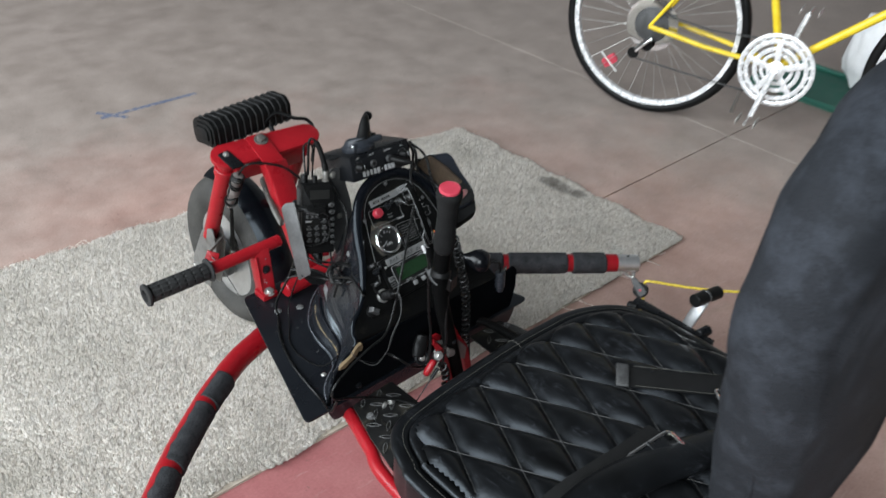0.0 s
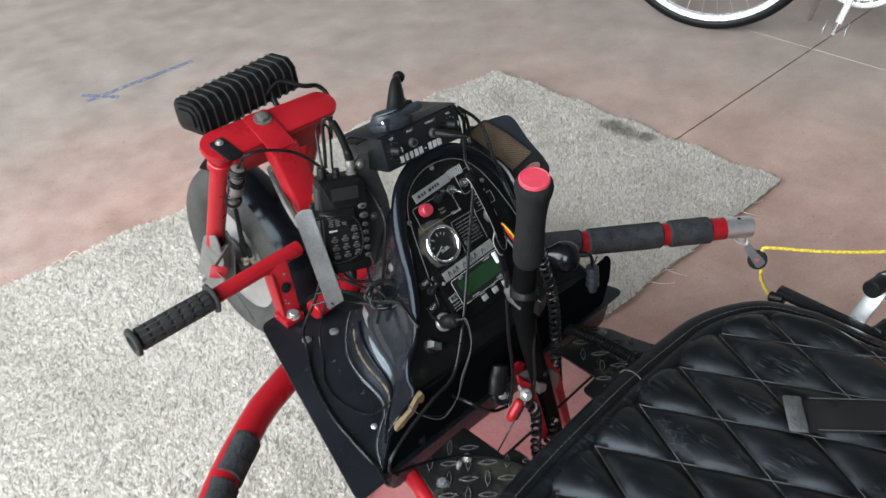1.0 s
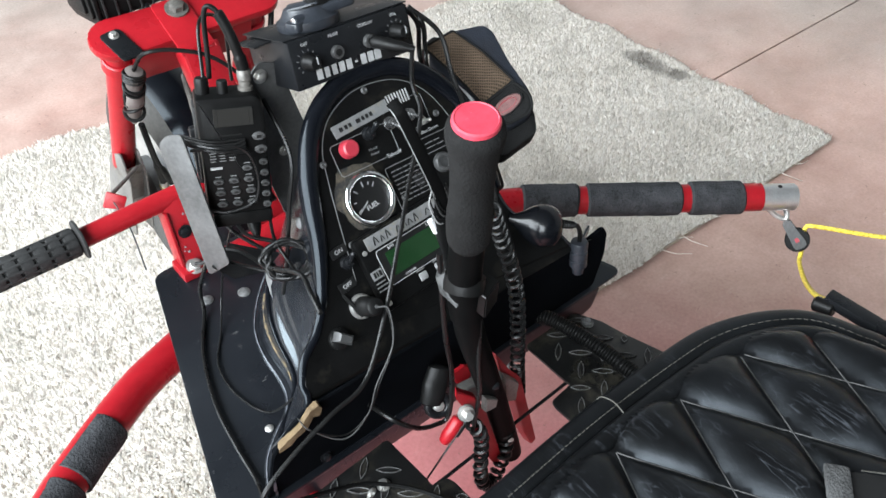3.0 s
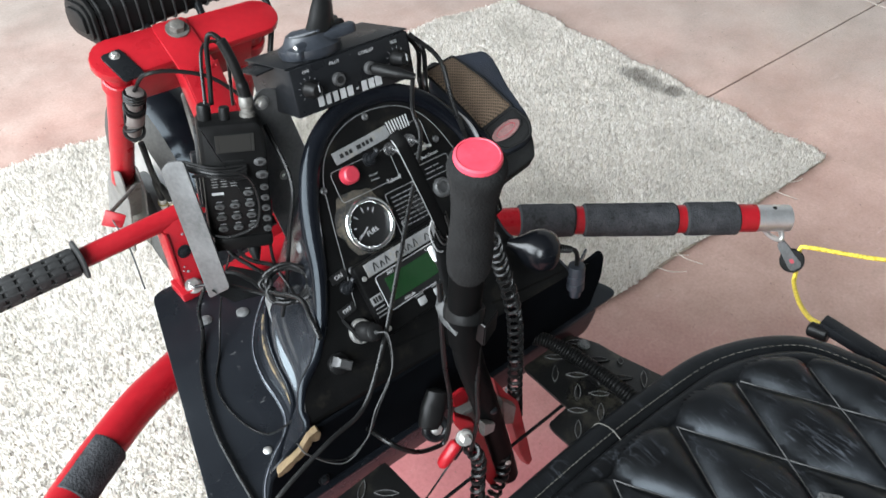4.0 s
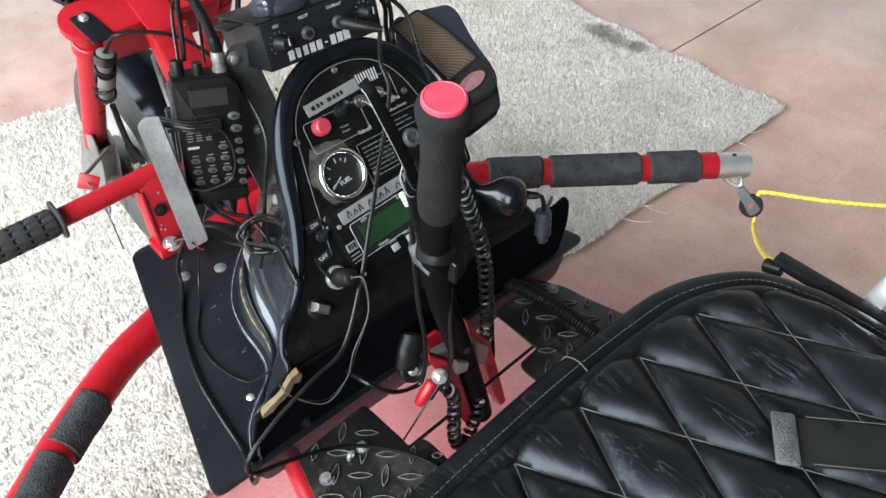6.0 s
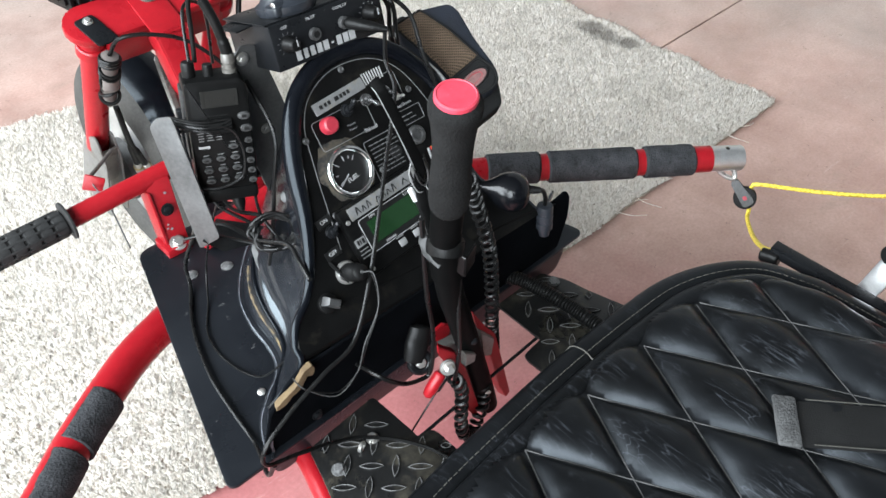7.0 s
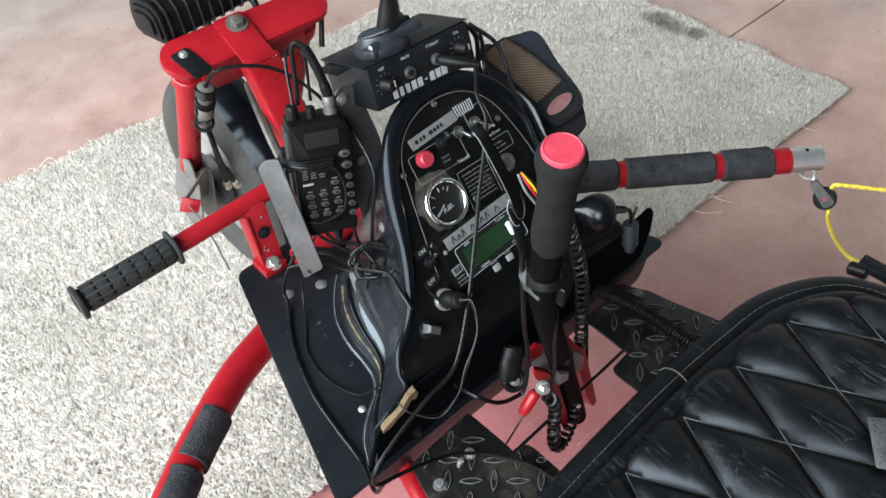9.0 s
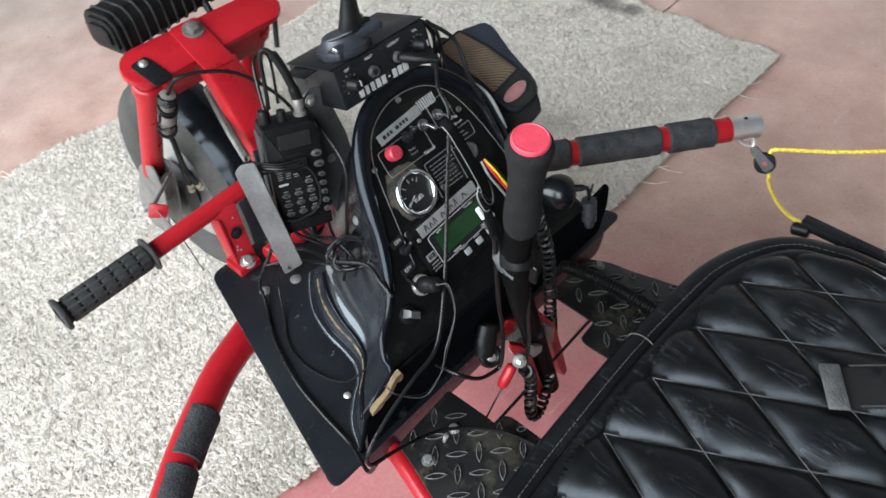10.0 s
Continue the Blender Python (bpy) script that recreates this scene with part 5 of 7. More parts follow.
radio = thing("handheld_radio", (-0.137, 0.165, 0.57), "black handheld radio with grey keys strapped to a steel bracket", "radio")
RM = pose(-0.133, 0.179, 0.6225, -11.7, 4, -23.4) @ Matrix.Diagonal((1.01, 1, 1.076, 1))


def on_radio(x, z, out=0.0):
    """x to the right, y up, z out of the radio's front."""
    return RM @ pose(x, -0.018, z, 90) @ pose(0, 0, out)


prof = rounded([(-0.03, 0.056), (0.024, 0.056), (0.031, 0.046), (0.031, -0.05), (0.026, -0.056), (-0.026, -0.056), (-0.031, -0.05), (-0.031, 0.05)], 0.005)
body = part("body", slab(prof, -0.036, 0.0, on_radio(0, 0), bevel=0.004), RADIO_BLACK, radio, "black plastic radio body")
part("side_rib", box((0.006, 0.024, 0.07), RM @ pose(-0.0305, 0.002, 0.012), 0.002), GREY_RUBBER, body)
part("battery_foot", box((0.057, 0.034, 0.014), RM @ pose(0.001, -0.002, -0.061), 0.003), RADIO_BLACK, radio, "black battery foot")
part("lead_boot", lathe([(0.004, 0), (0.0085, 0.004), (0.0095, 0.02), (0.007, 0.038), (0.003, 0.05)], between((-0.108, 0.222, 0.53), (-0.127, 0.172, 0.482)), 16), RUBBER, radio, "black rubber lead boot")
part("red_tab", box((0.014, 0.008, 0.012), pose(-0.1, 0.2, 0.51, -12, 0, -18), 0.002), RED, radio, "red plastic tab under the radio")
part("display", box((0.036, 0.017, 0.0012), on_radio(0.002, 0.038, 0.0002), 0.0004), DARK_LCD, radio, "dark grey display", smooth=0)
part("display_frame", ring(0.5, 0.012, on_radio(0.002, 0.038, 0.0003) @ Matrix.Diagonal((0.041, 0.0215, 0.05, 1)) @ pose(0, 0, 0, 0, 0, 45), 4, 6), RUBBER, radio)
def radio_key(x, z, w, h):
    """A domed oval key, pale on top, with a dark sign on it."""
    key = part("key", lathe([(1, 0), (0.98, 0.6), (0.8, 1), (0.0001, 1.1)], on_radio(x, z) @ Matrix.Diagonal((w / 2, h / 2, 0.0022, 1)), 20), KEY_GREY, radio, "pale grey oval key")
    part("key_mark", box((w * 0.34, h * 0.36, 0.0003), on_radio(x, z, 0.0024), 0), GAUGE_FACE, key, smooth=0)


for x, z in ((0.0235, 0.0185), (0.0245, 0.006)):
    radio_key(x, z, 0.0125, 0.0078)
for r in range(5):
    radio_key(0.0255, -0.0065 - 0.0105 * r, 0.0086, 0.0062)
for r in range(4):
    for c in range(3):
        if r or c == 2:
            radio_key(-0.0185 + c * 0.0142 + 0.0006 * r, -0.0105 - 0.0112 * r, 0.0098, 0.0056)
            part("key_caption", box((0.0056, 0.0009, 0.0003), on_radio(-0.0185 + c * 0.0142 + 0.0006 * r, -0.0061 - 0.0112 * r, 0.0001), 0), FAINT_PRINT, radio, smooth=0)
for r in range(4):
    part("speaker_slot", box((0.028 - 0.002 * r, 0.0012, 0.0006), on_radio(-0.006, 0.0215 - 0.0036 * r, 0.0001), 0), GAUGE_FACE, radio, smooth=0)
for r in range(4):
    for c in range(3):
        part("legend", box((0.0062 - 0.0012 * ((r + c) % 2), 0.0008, 0.0003), on_radio(-0.0205 + c * 0.0088, 0.0056 - 0.0026 * r, 0.0001), 0), FAINT_PRINT, radio, smooth=0)
part("maker_mark", box((0.011, 0.0024, 0.0005), on_radio(-0.0185, -0.0088, 0.0002), 0), WHITE_PRINT, radio, smooth=0)
part("ear_latch", box((0.003, 0.012, 0.014), RM @ pose(0.0315, 0.004, -0.036), 0.001), RED_PLASTIC, radio, "red latch")
part("volume_knob", lathe([(0.0065, 0), (0.0065, 0.012), (0.0055, 0.0145)], RM @ pose(-0.022, -0.0, 0.055), 18), RUBBER, radio, "black knob")
part("volume_knob", lathe([(0.005, 0), (0.005, 0.010), (0.0045, 0.012)], RM @ pose(-0.004, -0.004, 0.055), 18), RUBBER, radio, "black knob")
bnc = part("antenna_socket", lathe([(0.0072, 0), (0.0072, 0.004), (0.0058, 0.005), (0.0058, 0.009), (0.0068, 0.010), (0.0068, 0.018), (0.005, 0.02)], RM @ pose(0.017, 0.0, 0.055), 20), SPRING, radio, "silver antenna socket")
aerial = smooth_line([RM @ Vector(p) for p in ((0.017, 0.0, 0.073), (0.013, 0.0, 0.09), (0.007, 0.001, 0.108), (-0.001, 0.003, 0.124), (-0.009, 0.005, 0.128), (-0.0125, 0.007, 0.118), (-0.013, 0.008, 0.09), (-0.014, 0.008, 0.066))], 10)
part("antenna_lead", sweep(aerial, [0.006 if i < 8 else 0.005 if i < 30 else 0.0024 for i in range(len(aerial))], 12), RUBBER, radio, "black antenna lead bent over the top")
part("earpiece_lead", sweep(smooth_line([RM @ Vector((-0.02, 0.0, 0.066)), RM @ Vector((-0.016, 0.03, 0.11)), RM @ Vector((0.006, 0.06, 0.10)), RM @ Vector((0.01, 0.08, 0.04))], 10), 0.0018, 8), CABLE, radio, "thin black lead")
wrap = []
for k in range(4):
    z = 0.018 - 0.0022 * k
    wrap += [RM @ Vector((-0.046, -0.010, z + 0.004)), RM @ Vector((-0.02, -0.0225 - 0.0012 * k, z)), RM @ Vector((0.01, -0.0225 - 0.001 * k, z - 0.001 * k)), RM @ Vector((-0.01, -0.024 - 0.001 * k, z - 0.004))]
part("wrapped_lead", sweep(smooth_line(wrap, 6), 0.0016, 6), CABLE, radio, "thin lead wound round the radio")
part("hanging_lead", sweep(smooth_line([RM @ Vector((-0.04, -0.022, 0.012)), RM @ Vector((0.004, -0.026, 0.012)), RM @ Vector((0.018, -0.026, -0.012)), RM @ Vector((0.014, -0.025, -0.04)), RM @ Vector((-0.012, -0.024, -0.05)), RM @ Vector((-0.034, -0.02, -0.046))], 10), 0.0015, 6), CABLE, radio, "thin lead hanging across the keys")

intercom = thing("intercom_box", (-0.007, 0.19, 0.66), "black folded metal intercom box mounted above the panel", "intercom")
IM = pose(-0.003, 0.152, 0.7, -18, 1.2, -1)


def on_box(x, z, out=0.0):
    return IM @ pose(x, 0, z, 90) @ pose(0, 0, out)


case = part("case", box((0.138, 0.086, 0.047), IM @ pose(0, 0.043, 0), 0.002), BLACK_METAL, intercom, "black metal case")
part("lid", box((0.142, 0.084, 0.0016), IM @ pose(0, 0.045, 0.0246), 0.0006), BLACK_METAL, intercom, "scratched black lid")
part("bracket_ear", box((0.022, 0.04, 0.0018), IM @ pose(-0.077, 0.05, 0.022, 0, -5, 0), 0.0006), BLACK_METAL, intercom, "bent bracket ear")
word = bmesh.new()
for k, w in enumerate((0.0062, 0.005, 0.0054, 0.0062, 0.0064, 0.003, 0.0062, 0.0066, 0.0076)):
    box((w, 0.0098 if k != 5 else 0.0018, 0.0005), on_box(-0.043 + k * 0.0084, -0.014, 0.0001), 0, bm=word)
tagged(part("maker_mark", word, WHITE_PRINT, intercom, "row of worn white blocks", smooth=0), kind="stuff")
for x, txt in ((-0.052, "OFF"), (-0.020, "PILOT"), (0.017, "COPILOT"), (0.05, "VOL")):
    letters(txt, 0.0043, on_box(x, 0.0175, 0.0002), WHITE_PRINT, intercom, depth=0.0002)
for x in (-0.052, 0.05):
    kn = part("knob", lathe([(0.0085, 0), (0.0085, 0.004), (0.0068, 0.006), (0.0062, 0.014), (0.0048, 0.0155)], on_box(x, 0.001), 16), RUBBER, intercom, "ribbed black knob")
    part("pointer", box((0.0012, 0.007, 0.0006), on_box(x + 0.002, 0.003, 0.0156), 0), WHITE_PRINT, kn, smooth=0)
    tick = bmesh.new()
    for a in range(-135, 136, 30):
        box((0.0006, 0.0022, 0.0004), on_box(x, 0.001, 0.0002) @ pose(0, 0, 0, 0, 0, a) @ pose(0, 0.0108, 0), 0, bm=tick)
    tagged(part("dial_tick", tick, FAINT_PRINT, intercom, smooth=0), kind="stuff")
for x in (-0.020, 0.017):
    part("jack_socket", lathe([(0.0066, 0), (0.0066, 0.0025), (0.0058, 0.0048), (0.0036, 0.0048), (0.0033, 0.001), (0.0001, 0.001)], on_box(x, 0.001), 20), SCUFFED_STEEL, intercom, "silver jack socket")
    part("socket_bore", lathe([(0.0036, 0), (0.0036, 0.0052)], on_box(x, 0.001), 14), GAUGE_FACE, intercom)
jack = part("jack_plug", lathe([(0.0042, 0), (0.0062, 0.003), (0.0062, 0.026), (0.0045, 0.034), (0.003, 0.044)], on_box(0.017, 0.001, 0.004) @ pose(0, 0, 0, 18, 42, 0), 16), RUBBER, intercom, "black jack plug")

mount = thing("phone_mount", (-0.03, 0.19, 0.715), "black ball mount clamped on the intercom box", "mount")
part("base_clamp", lathe([(0.029, 0), (0.031, 0.003), (0.031, 0.009), (0.026, 0.012), (0.021, 0.02)], IM @ pose(-0.026, 0.03, 0.025), 28), JAW, mount, "round clamp base")
part("thumb_wing", box((0.05, 0.012, 0.008), IM @ pose(-0.012, 0.022, 0.044, 0, -6, 12), 0.003), RUBBER, mount)
part("clamp_pin", rod(IM @ Vector((-0.05, 0.014, 0.036)), IM @ Vector((-0.03, 0.014, 0.038)), 0.0052, seg=14, bevel=0.001), JAW, mount, "dark clamp pin")
part("pin_cap", lathe([(0.0045, 0), (0.003, 0.0012)], between(IM @ Vector((-0.05, 0.014, 0.036)), IM @ Vector((-0.07, 0.014, 0.034))), 14), CHROME, mount, "chrome pin cap")
for x, y, z, l, a in ((-0.026, 0.02, 0.034, 0.06, 14), (-0.008, 0.014, 0.041, 0.048, -14), (-0.006, 0.032, 0.046, 0.046, 30), (-0.03, 0.026, 0.044, 0.034, -40)):
    part("clamp_jaw", slab(rounded([(-l / 2, -0.009), (l / 2, -0.007), (l / 2, 0.007), (-l / 2, 0.010)], 0.006), -0.0045, 0.0045, IM @ pose(x, y, z, 6, -4, a), bevel=0.002), JAW, mount, "blue-grey clamp jaw")
horn = smooth_line([(-0.022, 0.186, 0.722), (-0.012, 0.194, 0.735), (-0.003, 0.203, 0.749), (0.004, 0.21, 0.759), (0.010, 0.215, 0.762)], 8)
part("arm", sweep(horn, [0.0215 - 0.0145 * i / (len(horn) - 1) for i in range(len(horn))], 14, squash=0.75), RUBBER, mount, "tapered black arm")
part("ball", ball(0.0085, pose(0.017, 0.2185, 0.761)), RUBBER, mount, "black ball")

# ---- pouch ----
pouch = thing("belt_pouch", (0.13, 0.1, 0.45), "black and brown mesh pouch strapped beside the panel", "pouch")
ex, en = Vector((0.174, -0.865, -0.471)).normalized(), Vector((-0.399, -0.499, 0.769)).normalized()
PM = Matrix((ex, en.cross(ex), en)).transposed().to_4x4()
PM.translation = Vector((0.152, 0.103, 0.606))


def cushion(outline, z0, rise, drop, m):
    """A soft padded piece: its rim at z0, swelling by rise above, its sides going drop down."""
    own = bmesh.new()
    cx, cy = sum(x for x, y in outline) / len(outline), sum(y for x, y in outline) / len(outline)
    levels = [(0.96, z0 - drop), (1.0, z0 - drop * 0.8), (1.0, z0 - 0.002)] + [(1 - u, z0 + rise * math.sqrt(1 - (1 - min(1, u * 3)) ** 2)) for u in (0.02, 0.06, 0.12, 0.2, 0.33, 0.55, 0.8)]
    rows = []
    for f, z in levels:
        rows.append([own.verts.new((cx + (x - cx) * f, cy + (y - cy) * f, z + 0.0008 * noise.noise(Vector((x * 60, y * 60, f * 3))))) for x, y in outline])
    for a, b in zip(rows, rows[1:]):
        for k in range(len(a)):
            own.faces.new((a[k - 1], a[k], b[k], b[k - 1]))
    own.faces.new(rows[0][::-1])
    own.faces.new(rows[-1])
    bmesh.ops.recalc_face_normals(own, faces=own.faces)
    own.transform(m)
    return own


pouch_out = rounded([(-0.095, -0.02), (-0.092, 0.014), (-0.074, 0.045), (-0.061, 0.047), (-0.024, 0.036), (0.018, 0.029), (0.033, 0.02), (0.037, 0.008), (0.031, -0.018), (0.02, -0.025), (-0.003, -0.0275), (-0.052, -0.0275), (-0.079, -0.03)], 0.007, 4)
part("body", cushion(pouch_out, -0.006, 0.003, 0.04, PM), NAVY_CLOTH, pouch, "blue-black fabric body", smooth=70)
lower_out = rounded([(0.0, -0.03), (0.0, 0.026), (0.034, 0.022), (0.0535, 0.007), (0.049, -0.038), (0.04, -0.046)], 0.006, 4)
part("lower_body", cushion(lower_out, -0.022, 0.002, 0.04, PM), BLACK_CLOTH, pouch, "black fabric pocket", smooth=70)
mesh_out = rounded([(-0.098, -0.024), (-0.09, 0.0125), (-0.048, 0.0205), (-0.0033, 0.0222), (-0.0067, -0.0215), (-0.03, -0.0205), (-0.056, -0.021)], 0.003, 3)
part("mesh_flap", cushion(mesh_out, -0.0002, 0.0042, 0.003, PM), BROWN_MESH, pouch, "brown mesh flap", smooth=70)
end_out = rounded([(-0.003, 0.021), (0.0197, 0.0246), (0.0324, 0.0166), (0.0342, 0.0062), (0.0281, -0.0164), (0.0195, -0.0211), (-0.0055, -0.0198)], 0.005, 4)
part("end_flap", cushion(end_out, 0.0, 0.0025, 0.004, PM), BLACK_CLOTH, pouch, "black leather-cloth end flap", smooth=70)
for line_2d in (mesh_out, end_out):
    hem = [PM @ Vector((x, y, 0.0008)) for x, y in line_2d]
    part("trim", sweep(hem + hem[:2], 0.0016, 8), BLACK_CLOTH, pouch, "black edge binding")
OV = PM @ pose(0.012, -0.003, 0.0026, 0, 0, 84) @ pose(0, 0, 0, 0, -3, 0)
part("oval_patch", lathe([(1, 0), (0.94, 0.07), (0.0001, 0.1)], OV @ Matrix.Diagonal((0.0185, 0.0085, 0.014, 1)), 32), PATCH, pouch, "faded pink oval patch")
part("patch_rim", ring(1, 0.08, OV @ Matrix.Diagonal((0.0195, 0.0092, 0.016, 1)), 32, 6), BLACK_CLOTH, pouch)
part("patch_mark", sweep([OV @ Vector((0.012 * math.cos(a), 0.005 * math.sin(a), 0.0015)) for a in (math.pi * k / 10 for k in range(21))], 0.0004, 4), BUTTON_RED, pouch, "worn red ring on the patch")
part("strap", sweep(smooth_line([PM @ Vector((-0.085, -0.01, -0.01)), PM @ Vector((-0.1, -0.012, -0.02)), PM @ Vector((-0.095, -0.03, -0.035)), (0.075, 0.125, 0.595)], 8), 0.010, 8, squash=0.2), BLACK_CLOTH, pouch, "black webbing strap")
part("pouch_arm", box((0.05, 0.07, 0.13), pose(0.13, 0.15, 0.52, -25, 0, 12), 0.006), BLACK_CLOTH, pouch, "dark fabric back")

# ---- control stick ----
stick = thing("control_stick", (-0.02, -0.07, 0.3), "black control stick with a foam grip and red end cap", "control stick")
CAP, LOW = Vector((-0.0945, -0.1215, 0.796)), Vector((-0.0802, -0.1027, 0.669))
gm = between(LOW, CAP)
L = (CAP - LOW).length
foam = part("foam_grip", lathe([(0.0115, -0.003), (0.0145, -0.001), (0.0168, 0.004), (0.0177, 0.012), (0.0181, 0.026), (0.0175, 0.038), (0.0166, 0.052), (0.0163, 0.068), (0.0167, 0.084), (0.0184, L - 0.026), (0.0206, L - 0.016), (0.0212, L - 0.009), (0.0202, L - 0.004), (0.0174, L - 0.001)], gm, 36), FOAM, stick, "dark grey foam grip")
part("end_cap", lathe([(0.0166, L - 0.004), (0.0171, L + 0.0005), (0.0167, L + 0.0025), (0.0152, L + 0.0034), (0.0146, L + 0.0028), (0.008, L + 0.003), (0.0001, L + 0.0032)], gm, 36), RED_PLASTIC, stick, "round red plastic end cap")
shaft = smooth_line([LOW + Vector((-0.001, -0.001, 0.01)), (-0.0735, -0.093, 0.612), (-0.0595, -0.087, 0.539), (-0.0385, -0.083, 0.473), (-0.0165, -0.081, 0.401), (0.0085, -0.081, 0.31), (0.019, -0.081, 0.268)], 8)
part("shaft", sweep(shaft, [0.0146 if i < 9 else 0.0136 for i in range(len(shaft))], 24), SHAFT_BLACK, stick, "black steel shaft")
part("collar", ring(0.0128, 0.002, between(LOW, LOW + (LOW - CAP) * 0.1), 28, 8), ZINC, stick)
tape = [p for p in shaft if 0.565 < p.z < 0.62]
part("tape_wrap", sweep(tape, 0.0155, 24), SHAFT_BLACK, stick, "black tape wrap")
band = lathe([(0.0172, -0.007), (0.0178, 0), (0.0172, 0.007)], between((-0.0745, -0.094, 0.613), (-0.066, -0.088, 0.633)), 28)
part("strap_band", band, RUBBER, stick, "grey hook-and-loop strap")
part("strap_flap", sheet([(-0.08, -0.067, 0.622), (-0.089, -0.074, 0.612), (-0.092, -0.084, 0.604), (-0.088, -0.1, 0.596), (-0.078, -0.098, 0.604), (-0.08, -0.087, 0.609), (-0.08, -0.077, 0.616), (-0.077, -0.071, 0.622)], 0.0016), surface("grey_webbing", gray(0.045), gray(0.075), (0.7, 0.85), big=60, fine=700, bump=0.4), stick, "loose grey strap end")
part("switch_block", prism([(-0.074, -0.093, 0.615), (-0.068, -0.115, 0.606), (-0.045, -0.106, 0.606), (-0.05, -0.088, 0.613)], (0.0, 0.001, -0.026)), RADIO_BLACK, stick, "black switch block")
# thin paler rod along the top edge of the block
part("block_edge", rod((-0.075, -0.094, 0.616), (-0.069, -0.115, 0.607), 0.0007, seg=6), SCUFFED_STEEL, stick, "thin grey line along the block edge")
part("switch_lead", sweep(smooth_line([(-0.06, -0.1, 0.575), (-0.0565, -0.098, 0.5), (-0.052, -0.097, 0.452), (-0.056, -0.096, 0.402), (-0.055, -0.094, 0.388)], 8), 0.0022, 8), CABLE, stick, "black lead")
part("long_lead", sweep(smooth_line([(-0.086, -0.075, 0.64), (-0.07, -0.066, 0.52), (-0.057, -0.062, 0.448), (-0.06, -0.062, 0.387), (-0.076, -0.06, 0.381), (-0.102, -0.06, 0.398), (-0.123, -0.05, 0.42), (-0.13, -0.02, 0.42)], 8), 0.0026, 8), CABLE, stick, "black lead looping round the pivot")


def helix(line, R, turns, r, name, parent, material=CABLE, label=""):
    n = int(turns * 14)
    total = len(line) - 1
    out, side = [], None
    for i in range(n + 1):
        f = i / n * total
        k = min(int(f), total - 1)
        p = line[k].lerp(line[k + 1], f - k)
        d = (line[k + 1] - line[k]).normalized()
        side = d.orthogonal().normalized() if side is None else (side - d * side.dot(d)).normalized()
        a = 2 * math.pi * turns * i / n
        out.append(p + R * (math.cos(a) * side + math.sin(a) * d.cross(side)))
    return part(name, sweep(out, r, 6), material, parent, label)


helix(smooth_line([(-0.03, -0.075, 0.66), (0.003, -0.062, 0.588), (0.026, -0.06, 0.516), (0.035, -0.06, 0.453), (0.041, -0.06, 0.385), (0.047, -0.06, 0.335)], 10), 0.0068, 27, 0.0020, "coiled_cord", stick, CABLE, label="black coiled cord")
helix(smooth_line([(-0.058, -0.096, 0.405), (-0.045, -0.096, 0.372), (-0.043, -0.096, 0.338), (-0.042, -0.096, 0.3), (-0.034, -0.095, 0.27), (-0.02, -0.094, 0.262), (-0.008, -0.092, 0.276), (0.002, -0.09, 0.3), (0.003, -0.088, 0.33)], 10), 0.0062, 19, 0.0026, "coiled_cord", stick, CABLE, label="black coiled cord")
right_jaw = prism([(-0.009, -0.074, 0.455), (0.012, -0.074, 0.416), (0.033, -0.074, 0.384), (0.047, -0.074, 0.333), (0.073, -0.074, 0.236), (0.066, -0.074, 0.23), (0.05, -0.074, 0.268), (0.03, -0.074, 0.34), (0.006, -0.074, 0.4)], (-0.003, 0.012, 0.001), 0.0008)
part("pivot_plate", right_jaw, RED, stick, "red pivot plate")
left_jaw = prism([(-0.074, -0.088, 0.461), (-0.05, -0.088, 0.432), (-0.03, -0.088, 0.386), (-0.003, -0.088, 0.289), (-0.008, -0.088, 0.27), (-0.03, -0.088, 0.318), (-0.05, -0.088, 0.384), (-0.06, -0.088, 0.418), (-0.074, -0.088, 0.449)], (0.003, 0.006, 0.001), 0.0008)
part("pivot_plate", left_jaw, RED, stick, "red pivot plate")
part("pivot_plate", prism([(-0.045, -0.05, 0.43), (-0.03, -0.05, 0.431), (-0.016, -0.05, 0.418), (-0.022, -0.05, 0.4), (-0.04, -0.05, 0.408)], (0.001, 0.004, 0), 0.0012), RED, stick, "red pivot plate")
part("spacer_plate", prism([(-0.053, -0.0735, 0.43), (-0.028, -0.0735, 0.424), (-0.02, -0.0735, 0.388), (-0.038, -0.0735, 0.398)], (0.0, 0.012, 0), 0.0012), DULL_ALU, stick, "dull grey spacer plate")
part("spacer_plate", prism([(-0.043, -0.0985, 0.434), (-0.026, -0.0985, 0.42), (-0.028, -0.0985, 0.408), (-0.043, -0.0985, 0.412)], (0.0, 0.008, 0), 0.001), DULL_ALU, stick, "dull grey spacer plate")
part("spacer_plate", prism([(-0.002, -0.082, 0.422), (0.022, -0.082, 0.391), (0.02, -0.082, 0.363), (0.004, -0.082, 0.374)], (0.002, 0.016, 0), 0.001), DULL_ALU, stick, "dull grey spacer plate")
lever = part("lever", lathe([(0.0045, 0), (0.0068, 0.003), (0.007, 0.024), (0.0058, 0.031), (0.003, 0.0335)], between((-0.065, -0.084, 0.408), (-0.086, -0.082, 0.38)), 20), RED, stick, "short red lever with a rounded tip")
part("pivot_washer", lathe([(0.009, 0), (0.009, 0.002), (0.006, 0.003)], between((-0.064, -0.092, 0.424), (-0.07, -0.108, 0.434)), 24), DULL_ALU, stick, "worn zinc washer")
part("pivot_nut", bolt(0.0052, 0.008, between((-0.065, -0.0945, 0.4255), (-0.071, -0.1105, 0.4355))), ZINC, stick, "zinc nut")
